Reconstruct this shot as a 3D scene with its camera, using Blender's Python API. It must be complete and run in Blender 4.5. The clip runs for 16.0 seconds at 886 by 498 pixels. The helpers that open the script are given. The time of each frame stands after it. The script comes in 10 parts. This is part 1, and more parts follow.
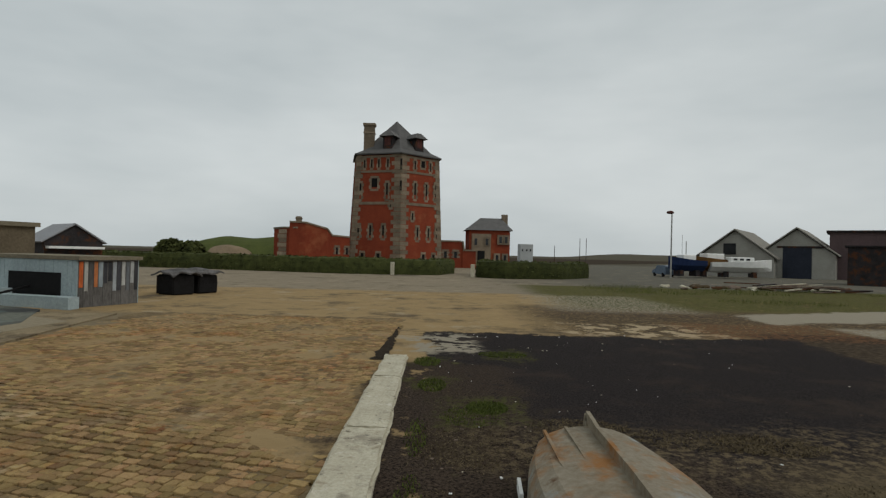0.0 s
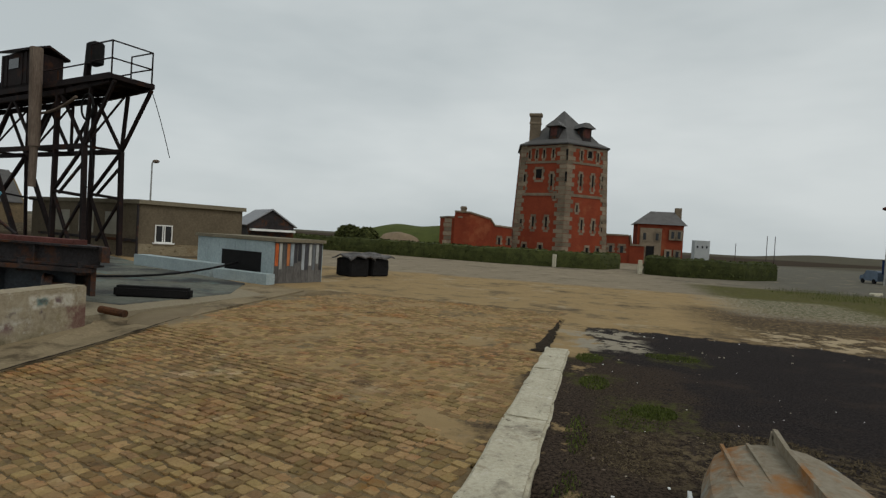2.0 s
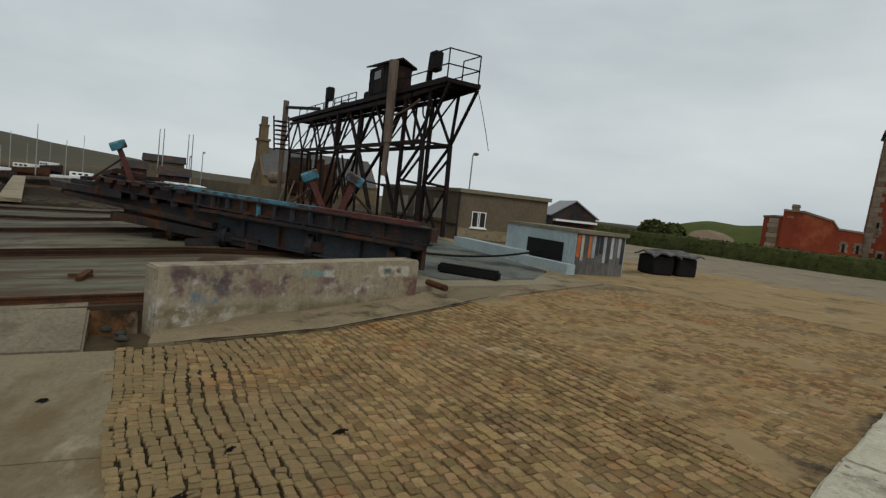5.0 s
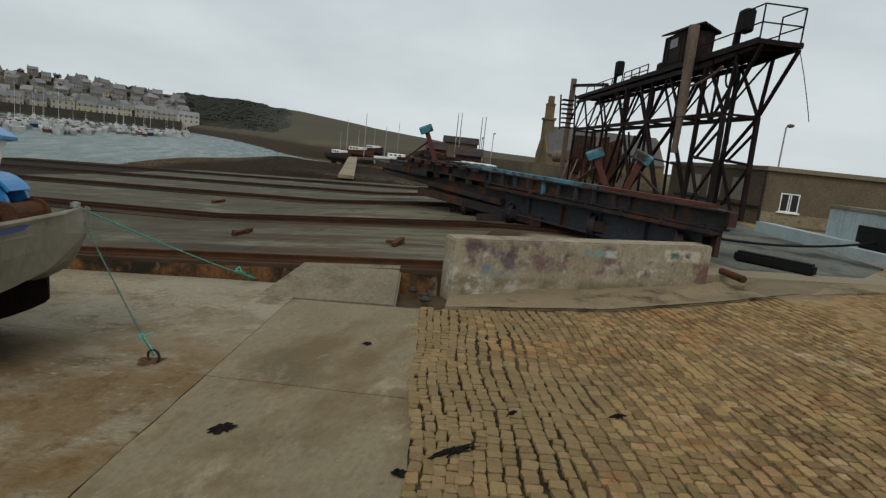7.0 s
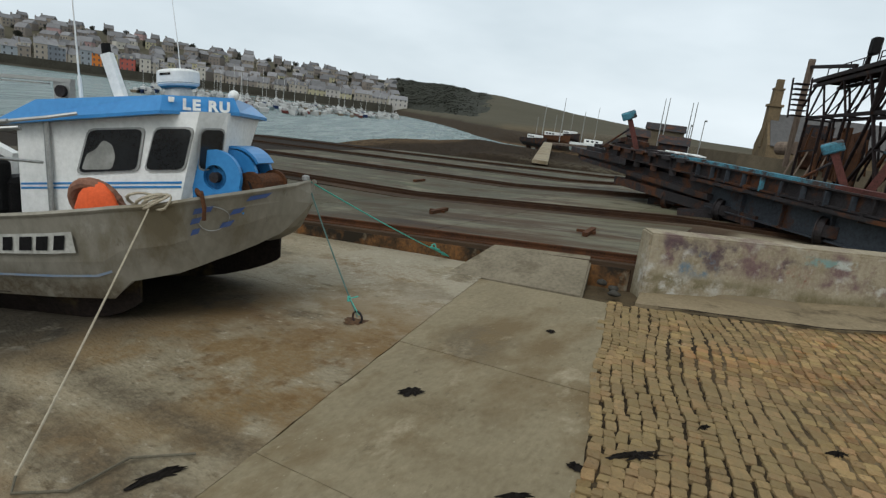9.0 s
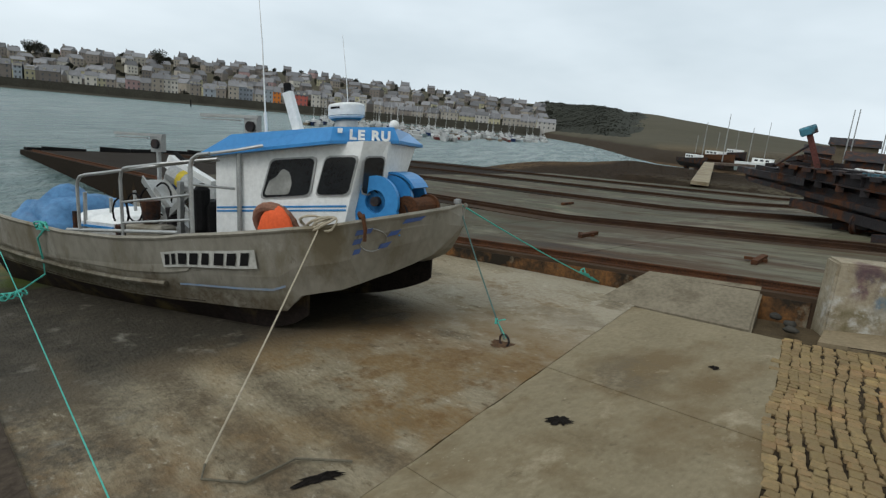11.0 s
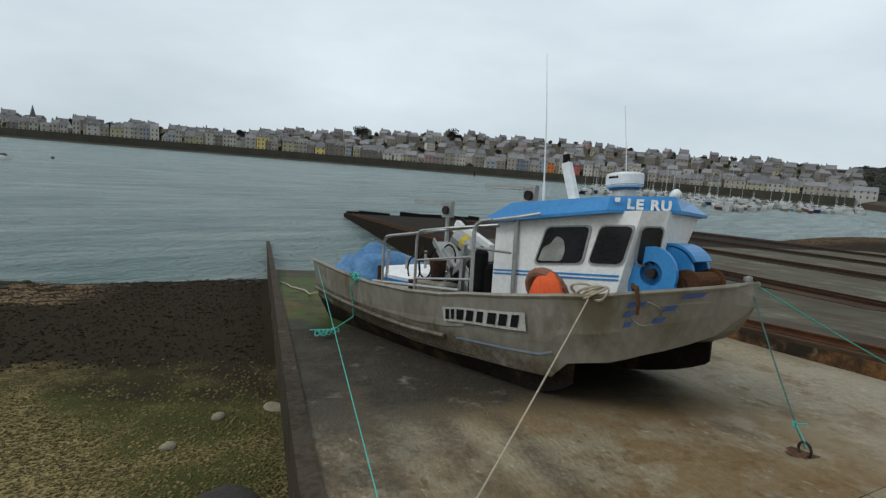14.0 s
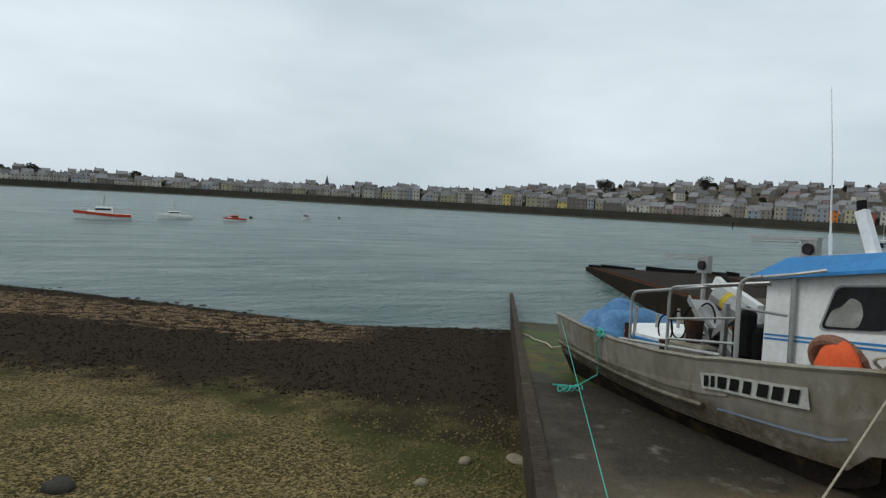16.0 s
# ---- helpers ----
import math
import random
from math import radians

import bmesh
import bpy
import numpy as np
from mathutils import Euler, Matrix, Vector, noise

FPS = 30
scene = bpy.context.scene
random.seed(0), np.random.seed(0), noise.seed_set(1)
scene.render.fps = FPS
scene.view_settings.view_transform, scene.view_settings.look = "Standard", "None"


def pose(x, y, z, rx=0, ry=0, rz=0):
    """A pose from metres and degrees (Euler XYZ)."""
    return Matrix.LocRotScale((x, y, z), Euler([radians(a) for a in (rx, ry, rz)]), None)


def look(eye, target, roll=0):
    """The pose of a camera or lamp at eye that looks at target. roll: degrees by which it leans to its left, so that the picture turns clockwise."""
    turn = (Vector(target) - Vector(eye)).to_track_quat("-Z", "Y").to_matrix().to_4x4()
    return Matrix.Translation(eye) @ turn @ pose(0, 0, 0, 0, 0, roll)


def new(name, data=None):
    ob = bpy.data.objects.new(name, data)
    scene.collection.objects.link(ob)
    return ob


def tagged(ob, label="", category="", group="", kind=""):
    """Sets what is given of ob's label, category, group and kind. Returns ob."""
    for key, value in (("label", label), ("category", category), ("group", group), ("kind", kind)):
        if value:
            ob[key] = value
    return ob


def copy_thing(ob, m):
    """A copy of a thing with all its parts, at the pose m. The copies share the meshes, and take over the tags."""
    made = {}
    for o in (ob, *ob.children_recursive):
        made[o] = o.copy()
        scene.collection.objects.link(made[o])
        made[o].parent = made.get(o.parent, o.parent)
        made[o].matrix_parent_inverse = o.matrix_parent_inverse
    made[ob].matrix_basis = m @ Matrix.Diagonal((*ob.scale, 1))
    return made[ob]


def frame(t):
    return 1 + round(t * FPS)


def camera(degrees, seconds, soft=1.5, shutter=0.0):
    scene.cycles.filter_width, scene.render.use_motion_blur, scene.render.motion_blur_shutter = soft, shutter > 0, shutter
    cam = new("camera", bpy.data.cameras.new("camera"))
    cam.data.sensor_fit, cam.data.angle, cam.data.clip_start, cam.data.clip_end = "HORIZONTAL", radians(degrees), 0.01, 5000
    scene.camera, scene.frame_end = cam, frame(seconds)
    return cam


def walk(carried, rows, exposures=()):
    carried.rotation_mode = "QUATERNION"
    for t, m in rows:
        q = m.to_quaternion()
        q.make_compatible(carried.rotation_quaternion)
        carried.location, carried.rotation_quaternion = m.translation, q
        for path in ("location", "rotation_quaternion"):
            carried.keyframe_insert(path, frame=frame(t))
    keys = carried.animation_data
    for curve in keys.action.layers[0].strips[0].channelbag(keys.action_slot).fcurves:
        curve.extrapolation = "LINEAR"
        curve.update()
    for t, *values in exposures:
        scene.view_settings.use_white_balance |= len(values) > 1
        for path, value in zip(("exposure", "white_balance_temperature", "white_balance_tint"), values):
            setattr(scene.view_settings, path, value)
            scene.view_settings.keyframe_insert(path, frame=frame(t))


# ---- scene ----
SECONDS = 16.0
LENS = 75.2
CENTRE = Vector((0.0, 0.0, 1.6))
REACH = 0.15  # the camera is held a little in front of the one who turns
# seconds, heading to the left of the tower's road, tilt, lean
ROWS = [
    (0.0, 0.06, 0.55, 1.46),
    (0.5, 3.69, 0.03, 1.87),
    (1.0, 7.55, -0.23, 2.06),
    (1.5, 11.96, -0.63, 2.64),
    (2.0, 15.98, -1.03, 3.44),
    (2.5, 20.88, -1.72, 3.88),
    (3.0, 25.29, -2.15, 4.19),
    (5.5, 51.78, -5.59, 6.81),
    (6.0, 59.15, -7.16, 7.03),
    (6.5, 65.14, -8.59, 6.90),
    (7.0, 71.90, -9.51, 6.27),
    (7.5, 77.85, -10.72, 6.90),
    (8.0, 81.60, -11.44, 7.58),
    (8.5, 85.93, -12.56, 7.30),
    (9.0, 90.34, -13.16, 7.52),
    (11.5, 109.74, -11.82, 5.22),
    (12.0, 115.00, -11.04, 5.35),
    (12.5, 120.32, -10.38, 5.08),
    (13.0, 125.14, -9.99, 4.82),
    (13.5, 129.94, -9.40, 4.97),
    (14.0, 131.97, -8.23, 4.74),
    (14.5, 135.51, -7.59, 4.20),
    (15.0, 141.83, -6.69, 3.41),
    (15.5, 148.23, -5.53, 3.27),
    (16.0, 156.03, -4.55, 3.08),
]


def aim(yaw, tilt, lean):
    a, e = radians(yaw), radians(tilt)
    eye = CENTRE + REACH * Vector((-math.sin(a), math.cos(a), 0))
    d = Vector((-math.sin(a) * math.cos(e), math.cos(a) * math.cos(e), math.sin(e)))
    return look(eye, eye + d * 10, lean)


cam = camera(LENS, SECONDS, soft=1.3)
walk(cam, [(t, aim(y, p, r)) for t, y, p, r in ROWS],
     exposures=[(0.0, -0.08, 6650, 10), (3.0, -0.03, 6650, 10), (6.0, 0.02, 6500, 10), (7.0, 0.13, 6550, 10), (8.0, 0.30, 6350, 10), (9.0, 0.44, 6300, 10), (12.5, 0.35, 6200, 10), (16.0, 0.24, 6200, 10)])

# ---- world and sun: a bright overcast sky ----
SUN_AZ, SUN_EL = radians(118), radians(46)
world = bpy.data.worlds.new("overcast")
scene.world = world
world.use_nodes = True
wn, wl = world.node_tree.nodes, world.node_tree.links
wn.clear()
w_out = wn.new("ShaderNodeOutputWorld")
w_bg = wn.new("ShaderNodeBackground")
w_sky = wn.new("ShaderNodeTexSky")
w_sky.sky_type, w_sky.sun_disc = "NISHITA", False
w_sky.sun_elevation, w_sky.sun_rotation = SUN_EL, SUN_AZ
w_sky.air_density, w_sky.dust_density, w_sky.ozone_density = 1.0, 4.0, 1.0
w_hs = wn.new("ShaderNodeHueSaturation")
w_hs.inputs["Saturation"].default_value = 0.18
w_hs.inputs["Value"].default_value = 0.10
w_tc = wn.new("ShaderNodeTexCoord")
w_map = wn.new("ShaderNodeMapping")
w_map.inputs["Scale"].default_value = (1.0, 1.0, 3.2)
w_noise = wn.new("ShaderNodeTexNoise")
w_noise.inputs["Scale"].default_value = 1.1
w_noise.inputs["Detail"].default_value = 5.0
w_noise.inputs["Roughness"].default_value = 0.56
w_ramp = wn.new("ShaderNodeValToRGB")
w_ramp.color_ramp.elements[0].position, w_ramp.color_ramp.elements[0].color = 0.34, (0.385, 0.44, 0.462, 1)
w_ramp.color_ramp.elements[1].position, w_ramp.color_ramp.elements[1].color = 0.68, (0.57, 0.62, 0.635, 1)
w_mix = wn.new("ShaderNodeMix")
w_mix.data_type = "RGBA"
w_mix.inputs["Factor"].default_value = 0.85
wl.new(w_tc.outputs["Generated"], w_map.inputs["Vector"])
wl.new(w_map.outputs["Vector"], w_noise.inputs["Vector"])
wl.new(w_noise.outputs["Fac"], w_ramp.inputs["Fac"])
wl.new(w_sky.outputs["Color"], w_hs.inputs["Color"])
wl.new(w_hs.outputs["Color"], w_mix.inputs["A"])
wl.new(w_ramp.outputs["Color"], w_mix.inputs["B"])
wl.new(w_mix.outputs["Result"], w_bg.inputs["Color"])
# the overcast is a little brighter over the harbour
w_dot = wn.new("ShaderNodeVectorMath")
w_dot.operation, w_dot.inputs[1].default_value = "DOT_PRODUCT", (-math.sin(radians(100)), math.cos(radians(100)), 0)
w_gain = wn.new("ShaderNodeMath")
w_gain.operation, w_gain.inputs[1].default_value, w_gain.inputs[2].default_value = "MULTIPLY_ADD", 0.06, 1.22
wl.new(w_tc.outputs["Generated"], w_dot.inputs[0])
wl.new(w_dot.outputs["Value"], w_gain.inputs[0])
wl.new(w_gain.outputs[0], w_bg.inputs["Strength"])
wl.new(w_bg.outputs["Background"], w_out.inputs["Surface"])

sun_data = bpy.data.lights.new("sun", "SUN")
sun_data.energy, sun_data.angle, sun_data.color = 0.72, radians(30), (1.0, 0.97, 0.92)
sun = new("sun", sun_data)
sun.matrix_world = look((math.sin(SUN_AZ) * 50, math.cos(SUN_AZ) * 50, 60), (0, 0, 0))


# ---- materials ----
def material(name, base, other=None, rough=0.8, metal=0.0, scale=2.0, fine=25.0, bump=0.3, amount=0.7,
             stain=None, stain_scale=0.6, stain_at=0.58, vary=0.0, stretch=(1, 1, 1), turn=0.0, spec=0.05, more=(), hue=0.0):
    """A surface with colour in two scales of noise, stains, relief and, for pieces, a shade of its own."""
    m = bpy.data.materials.new(name)
    m.use_nodes = True
    n, l = m.node_tree.nodes, m.node_tree.links
    b = n["Principled BSDF"]
    other = other or tuple(c * 0.65 for c in base)
    geo = n.new("ShaderNodeNewGeometry")
    mp = n.new("ShaderNodeMapping")
    mp.vector_type = "TEXTURE"
    mp.inputs["Scale"].default_value = tuple(1 / k for k in stretch)
    mp.inputs["Rotation"].default_value = (0, 0, radians(turn))
    l.new(geo.outputs["Position"], mp.inputs["Vector"])
    big, small = n.new("ShaderNodeTexNoise"), n.new("ShaderNodeTexNoise")
    for node, s, d in ((big, scale, 6), (small, fine, 4)):
        node.inputs["Scale"].default_value, node.inputs["Detail"].default_value = s, d
        node.inputs["Roughness"].default_value = 0.62
        l.new(mp.outputs["Vector"], node.inputs["Vector"])
    add = n.new("ShaderNodeMath")
    add.operation = "ADD"
    half = n.new("ShaderNodeMath")
    half.operation, half.inputs[1].default_value = "MULTIPLY", 0.5
    l.new(big.outputs["Fac"], add.inputs[0])
    l.new(small.outputs["Fac"], add.inputs[1])
    l.new(add.outputs[0], half.inputs[0])
    ramp = n.new("ShaderNodeValToRGB")
    ramp.color_ramp.elements[0].position, ramp.color_ramp.elements[1].position = 0.5 - 0.2 * amount, 0.5 + 0.2 * amount
    ramp.color_ramp.elements[0].color, ramp.color_ramp.elements[1].color = (*other, 1), (*base, 1)
    l.new(half.outputs[0], ramp.inputs["Fac"])
    out = ramp.outputs["Color"]
    for stain, stain_scale, stain_at in (((stain, stain_scale, stain_at),) if stain else ()) + tuple(more):
        sn = n.new("ShaderNodeTexNoise")
        sn.inputs["Scale"].default_value, sn.inputs["Detail"].default_value = stain_scale, 8
        sn.inputs["Roughness"].default_value = 0.68
        shift = n.new("ShaderNodeVectorMath")
        shift.operation, shift.inputs[1].default_value = "ADD", (stain[0] * 91, stain[1] * 57, stain_scale * 13)
        l.new(mp.outputs["Vector"], shift.inputs[0])
        l.new(shift.outputs[0], sn.inputs["Vector"])
        sr = n.new("ShaderNodeMapRange")
        sr.inputs["From Min"].default_value, sr.inputs["From Max"].default_value = stain_at, stain_at + 0.12
        l.new(sn.outputs["Fac"], sr.inputs["Value"])
        mx = n.new("ShaderNodeMix")
        mx.data_type = "RGBA"
        l.new(sr.outputs["Result"], mx.inputs["Factor"])
        l.new(out, mx.inputs["A"])
        mx.inputs["B"].default_value = (*stain, 1)
        out = mx.outputs["Result"]
    if vary:
        oi = n.new("ShaderNodeObjectInfo")
        ri = n.new("ShaderNodeMath")
        ri.operation = "ADD"
        l.new(oi.outputs["Random"], ri.inputs[0])
        l.new(geo.outputs["Random Per Island"], ri.inputs[1])
        fr = n.new("ShaderNodeMath")
        fr.operation = "FRACT"
        l.new(ri.outputs[0], fr.inputs[0])
        vr = n.new("ShaderNodeMapRange")
        vr.inputs["To Min"].default_value, vr.inputs["To Max"].default_value = 1 - vary, 1 + vary
        l.new(fr.outputs[0], vr.inputs["Value"])
        hs = n.new("ShaderNodeHueSaturation")
        l.new(vr.outputs["Result"], hs.inputs["Value"])
        l.new(out, hs.inputs["Color"])
        if hue:
            spin = n.new("ShaderNodeMath")
            spin.operation, spin.inputs[1].default_value = "MULTIPLY", 17.3
            l.new(fr.outputs[0], spin.inputs[0])
            wrap = n.new("ShaderNodeMath")
            wrap.operation = "FRACT"
            l.new(spin.outputs[0], wrap.inputs[0])
            hr = n.new("ShaderNodeMapRange")
            hr.inputs["To Min"].default_value, hr.inputs["To Max"].default_value = 0.5 - hue, 0.5 + hue * 0.5
            l.new(wrap.outputs[0], hr.inputs["Value"])
            l.new(hr.outputs["Result"], hs.inputs["Hue"])
        out = hs.outputs["Color"]
    l.new(out, b.inputs["Base Color"])
    rr = n.new("ShaderNodeMapRange")
    rr.inputs["To Min"].default_value, rr.inputs["To Max"].default_value = max(0.03, rough - 0.12), min(1, rough + 0.12)
    l.new(big.outputs["Fac"], rr.inputs["Value"])
    l.new(rr.outputs["Result"], b.inputs["Roughness"])
    b.inputs["Metallic"].default_value = metal
    b.inputs["Specular IOR Level"].default_value = spec
    if bump:
        bp = n.new("ShaderNodeBump")
        bp.inputs["Strength"].default_value, bp.inputs["Distance"].default_value = bump, 0.02
        l.new(add.outputs[0], bp.inputs["Height"])
        l.new(bp.outputs["Normal"], b.inputs["Normal"])
    return m



def shore_stain(m, colour, s0, s1, w0, w1, soft=0.5, scale=1.2, at=0.45, ragged=1.2, axes=None, thin_to=0.42):
    """A stain of its own ragged outline, given along two axes: those of the slip unless others are named."""
    n, l = m.node_tree.nodes, m.node_tree.links
    b = n["Principled BSDF"]
    geo, no = n.new("ShaderNodeNewGeometry"), n.new("ShaderNodeTexNoise")
    no.inputs["Scale"].default_value, no.inputs["Detail"].default_value, no.inputs["Roughness"].default_value = scale, 8, 0.66
    off = n.new("ShaderNodeVectorMath")
    off.operation, off.inputs[1].default_value = "ADD", (colour[0] * 83, colour[1] * 61, s0)
    l.new(geo.outputs["Position"], off.inputs[0])
    l.new(off.outputs[0], no.inputs["Vector"])
    mask = None

    def rng(src, a, c):
        k = n.new("ShaderNodeMapRange")
        k.interpolation_type = "SMOOTHSTEP"
        k.inputs["From Min"].default_value, k.inputs["From Max"].default_value = a, c
        l.new(src, k.inputs["Value"])
        return k.outputs["Result"]

    def both(a, c):
        k = n.new("ShaderNodeMath")
        k.operation = "MULTIPLY"
        l.new(a, k.inputs[0]), l.new(c, k.inputs[1])
        return k.outputs[0]

    mask = rng(no.outputs["Fac"], at, at + 0.14)
    first, second = axes or ((UX, UY, 0), (NX, NY, 0))
    for axis, lo, hi in ((first, s0, s1), (second, w0, w1)):
        dot = n.new("ShaderNodeVectorMath")
        dot.operation, dot.inputs[1].default_value = "DOT_PRODUCT", axis
        l.new(geo.outputs["Position"], dot.inputs[0])
        rag = n.new("ShaderNodeMath")
        rag.operation, rag.inputs[1].default_value = "MULTIPLY_ADD", ragged
        l.new(no.outputs["Fac"], rag.inputs[0])
        l.new(dot.outputs["Value"], rag.inputs[2])
        half = 0.5 * ragged
        mask = both(mask, both(rng(rag.outputs[0], lo + half - soft, lo + half + soft), rng(rag.outputs[0], hi + half + soft, hi + half - soft)))
    grit = n.new("ShaderNodeTexNoise")  # the grain shows through
    grit.inputs["Scale"].default_value, grit.inputs["Detail"].default_value, grit.inputs["Roughness"].default_value = 17.0, 7, 0.75
    l.new(geo.outputs["Position"], grit.inputs["Vector"])
    thin = n.new("ShaderNodeMapRange")
    thin.inputs["From Min"].default_value, thin.inputs["From Max"].default_value = 0.38, 0.60
    thin.inputs["To Min"].default_value, thin.inputs["To Max"].default_value = 1.0, thin_to
    l.new(grit.outputs["Fac"], thin.inputs["Value"])
    mask = both(mask, thin.outputs["Result"])
    mx = n.new("ShaderNodeMix")
    mx.data_type = "RGBA"
    l.new(mask, mx.inputs["Factor"])
    l.new(b.inputs["Base Color"].links[0].from_socket, mx.inputs["A"])
    mx.inputs["B"].default_value = (*colour, 1)
    l.new(mx.outputs["Result"], b.inputs["Base Color"])


# the slip's own axes: s down towards the water, w across
UX, UY = -math.sin(radians(150)), math.cos(radians(150))
NX, NY = UY, -UX
M_CONCRETE = material("concrete", (0.315, 0.264, 0.178), (0.14, 0.114, 0.072), rough=0.7, scale=1.3, fine=26, bump=1.0, amount=1.0,
                      stain=(0.15, 0.092, 0.043), stain_scale=0.5, stain_at=0.48, stretch=(0.55, 1, 1), turn=-120,
                      more=(((0.075, 0.056, 0.034), 0.9, 0.56), ((0.33, 0.285, 0.20), 2.6, 0.60), ((0.10, 0.075, 0.044), 9.0, 0.56), ((0.38, 0.335, 0.25), 14.0, 0.58), ((0.10, 0.08, 0.055), 34.0, 0.60), ((0.42, 0.38, 0.30), 55.0, 0.64)))
M_APRON = material("tan_apron_concrete", (0.262, 0.217, 0.138), (0.15, 0.12, 0.072), rough=0.75, scale=1.1, fine=24, bump=0.7, amount=1.0,
                   stain=(0.145, 0.105, 0.056), stain_scale=0.7, stain_at=0.49, stretch=(1.0, 0.5, 1), turn=-120,
                   more=(((0.10, 0.078, 0.045), 0.9, 0.60), ((0.33, 0.28, 0.19), 1.6, 0.60), ((0.12, 0.094, 0.056), 11.0, 0.60), ((0.36, 0.31, 0.215), 30.0, 0.63)))
M_PALECONCRETE = material("pale_streaked_concrete", (0.365, 0.306, 0.205), (0.165, 0.133, 0.083), rough=0.65, scale=1.3, fine=18, bump=0.7, amount=1.0,
                          stain=(0.15, 0.10, 0.05), stain_scale=0.6, stain_at=0.52, stretch=(0.28, 1.2, 1), turn=-120,
                          more=(((0.07, 0.056, 0.04), 0.8, 0.56), ((0.40, 0.36, 0.29), 1.9, 0.6), ((0.10, 0.08, 0.05), 8.0, 0.58)))
M_WETCONCRETE = material("wet_dark_concrete", (0.085, 0.072, 0.05), (0.028, 0.024, 0.018), rough=0.6, scale=0.9, fine=14, bump=0.6, amount=1.0,
                         stain=(0.09, 0.08, 0.055), stain_scale=1.4, stain_at=0.56, stretch=(0.35, 1, 1), turn=-120, spec=0.05,
                         more=(((0.018, 0.015, 0.011), 0.6, 0.52), ((0.05, 0.05, 0.022), 0.5, 0.58), ((0.09, 0.08, 0.055), 7.0, 0.6)))
M_MOSSY = material("mossy_concrete", (0.055, 0.05, 0.034), (0.02, 0.018, 0.013), rough=0.6, scale=0.6, fine=12, bump=0.4, amount=1.0,
                   stain=(0.045, 0.062, 0.010), stain_scale=0.6, stain_at=0.45, stretch=(0.4, 1, 1), turn=-120,
                   more=(((0.025, 0.02, 0.014), 0.7, 0.56), ((0.095, 0.052, 0.018), 0.8, 0.54)))
# worn pale area on the side of the slip, and a pale worn strip along the beach edge
shore_stain(M_CONCRETE, (0.30, 0.265, 0.195), 2.3, 6.4, 4.6, 9.0, 0.45, 1.5, 0.38, 1.6)
shore_stain(M_CONCRETE, (0.36, 0.325, 0.25), 2.6, 6.0, 5.2, 8.0, 0.4, 3.5, 0.54, 1.0)
shore_stain(M_CONCRETE, (0.17, 0.135, 0.09), 2.6, 4.6, 6.0, 7.2, 0.3, 1.8, 0.48, 1.0)
for m_ in (M_CONCRETE, M_WETCONCRETE):
    shore_stain(m_, (0.07, 0.06, 0.045), 4.9, 40, -2, 5.0, 0.5, 0.9, 0.28, 1.2, None, 0.78)
    shore_stain(m_, (0.032, 0.028, 0.021), 5.3, 40, 0.3, 4.6, 0.5, 0.8, 0.30, 1.2, None, 0.7)
    shore_stain(m_, (0.07, 0.06, 0.045), 2.0, 8, 0.3, 1.5, 0.5, 1.4, 0.42)
    shore_stain(m_, (0.19, 0.175, 0.14), 3.0, 9, 0.4, 3.2, 0.4, 2.6, 0.56)
    shore_stain(m_, (0.165, 0.105, 0.046), 2.3, 5.2, 2.0, 5.4, 0.7, 1.1, 0.40, 1.2, None, 0.62)
    shore_stain(m_, (0.12, 0.068, 0.026), 2.5, 4.4, 2.4, 4.8, 0.5, 2.4, 0.50)
for s0, s1, w0, w1 in ((2.2, 5.4, 1.5, 1.85), (2.3, 5.0, 2.15, 2.4), (2.6, 6.0, 0.95, 1.15)):
    shore_stain(M_CONCRETE, (0.085, 0.066, 0.043), s0, s1, w0, w1, 0.12, 1.1, 0.36, 0.35)
shore_stain(M_APRON, (0.13, 0.098, 0.055), 1.45, 2.2, 2.9, 3.7, 0.25, 1.8, 0.42, 0.9)
shore_stain(M_APRON, (0.12, 0.095, 0.06), 2.1, 2.7, 4.2, 5.4, 0.2, 1.8, 0.40, 0.6)
for m_ in (M_WETCONCRETE, M_MOSSY):
    shore_stain(m_, (0.06, 0.085, 0.012), 9.3, 19, 0.2, 1.9, 0.5, 1.6, 0.38)
    shore_stain(m_, (0.12, 0.075, 0.016), 10.0, 13.5, 0.2, 2.4, 0.5, 1.9, 0.48)
M_SETT = material("sett_stone", (0.335, 0.228, 0.104), (0.185, 0.123, 0.054), rough=0.8, scale=2.4, fine=38, bump=1.0, vary=0.34, hue=0.016, amount=1.0,
                  stain=(0.27, 0.145, 0.055), stain_scale=0.55, stain_at=0.54, more=(((0.36, 0.285, 0.17), 0.9, 0.60), ((0.26, 0.125, 0.045), 2.2, 0.57), ((0.11, 0.078, 0.042), 1.6, 0.58), ((0.10, 0.07, 0.04), 14.0, 0.58), ((0.34, 0.27, 0.165), 20.0, 0.62)))
M_JOINT = material("joint_soil", (0.11, 0.08, 0.045), (0.05, 0.037, 0.022), rough=0.95, scale=3, fine=60, bump=0.8)
M_KERB = material("kerb_concrete", (0.55, 0.515, 0.40), (0.33, 0.29, 0.21), rough=0.85, scale=2.5, fine=26, bump=0.8, amount=1.0,
                  stain=(0.15, 0.125, 0.095), stain_scale=1.1, stain_at=0.57, more=(((0.21, 0.165, 0.105), 3.0, 0.58), ((0.035, 0.032, 0.028), 8.0, 0.61), ((0.56, 0.52, 0.43), 6.0, 0.58), ((0.12, 0.10, 0.07), 12.0, 0.60)))
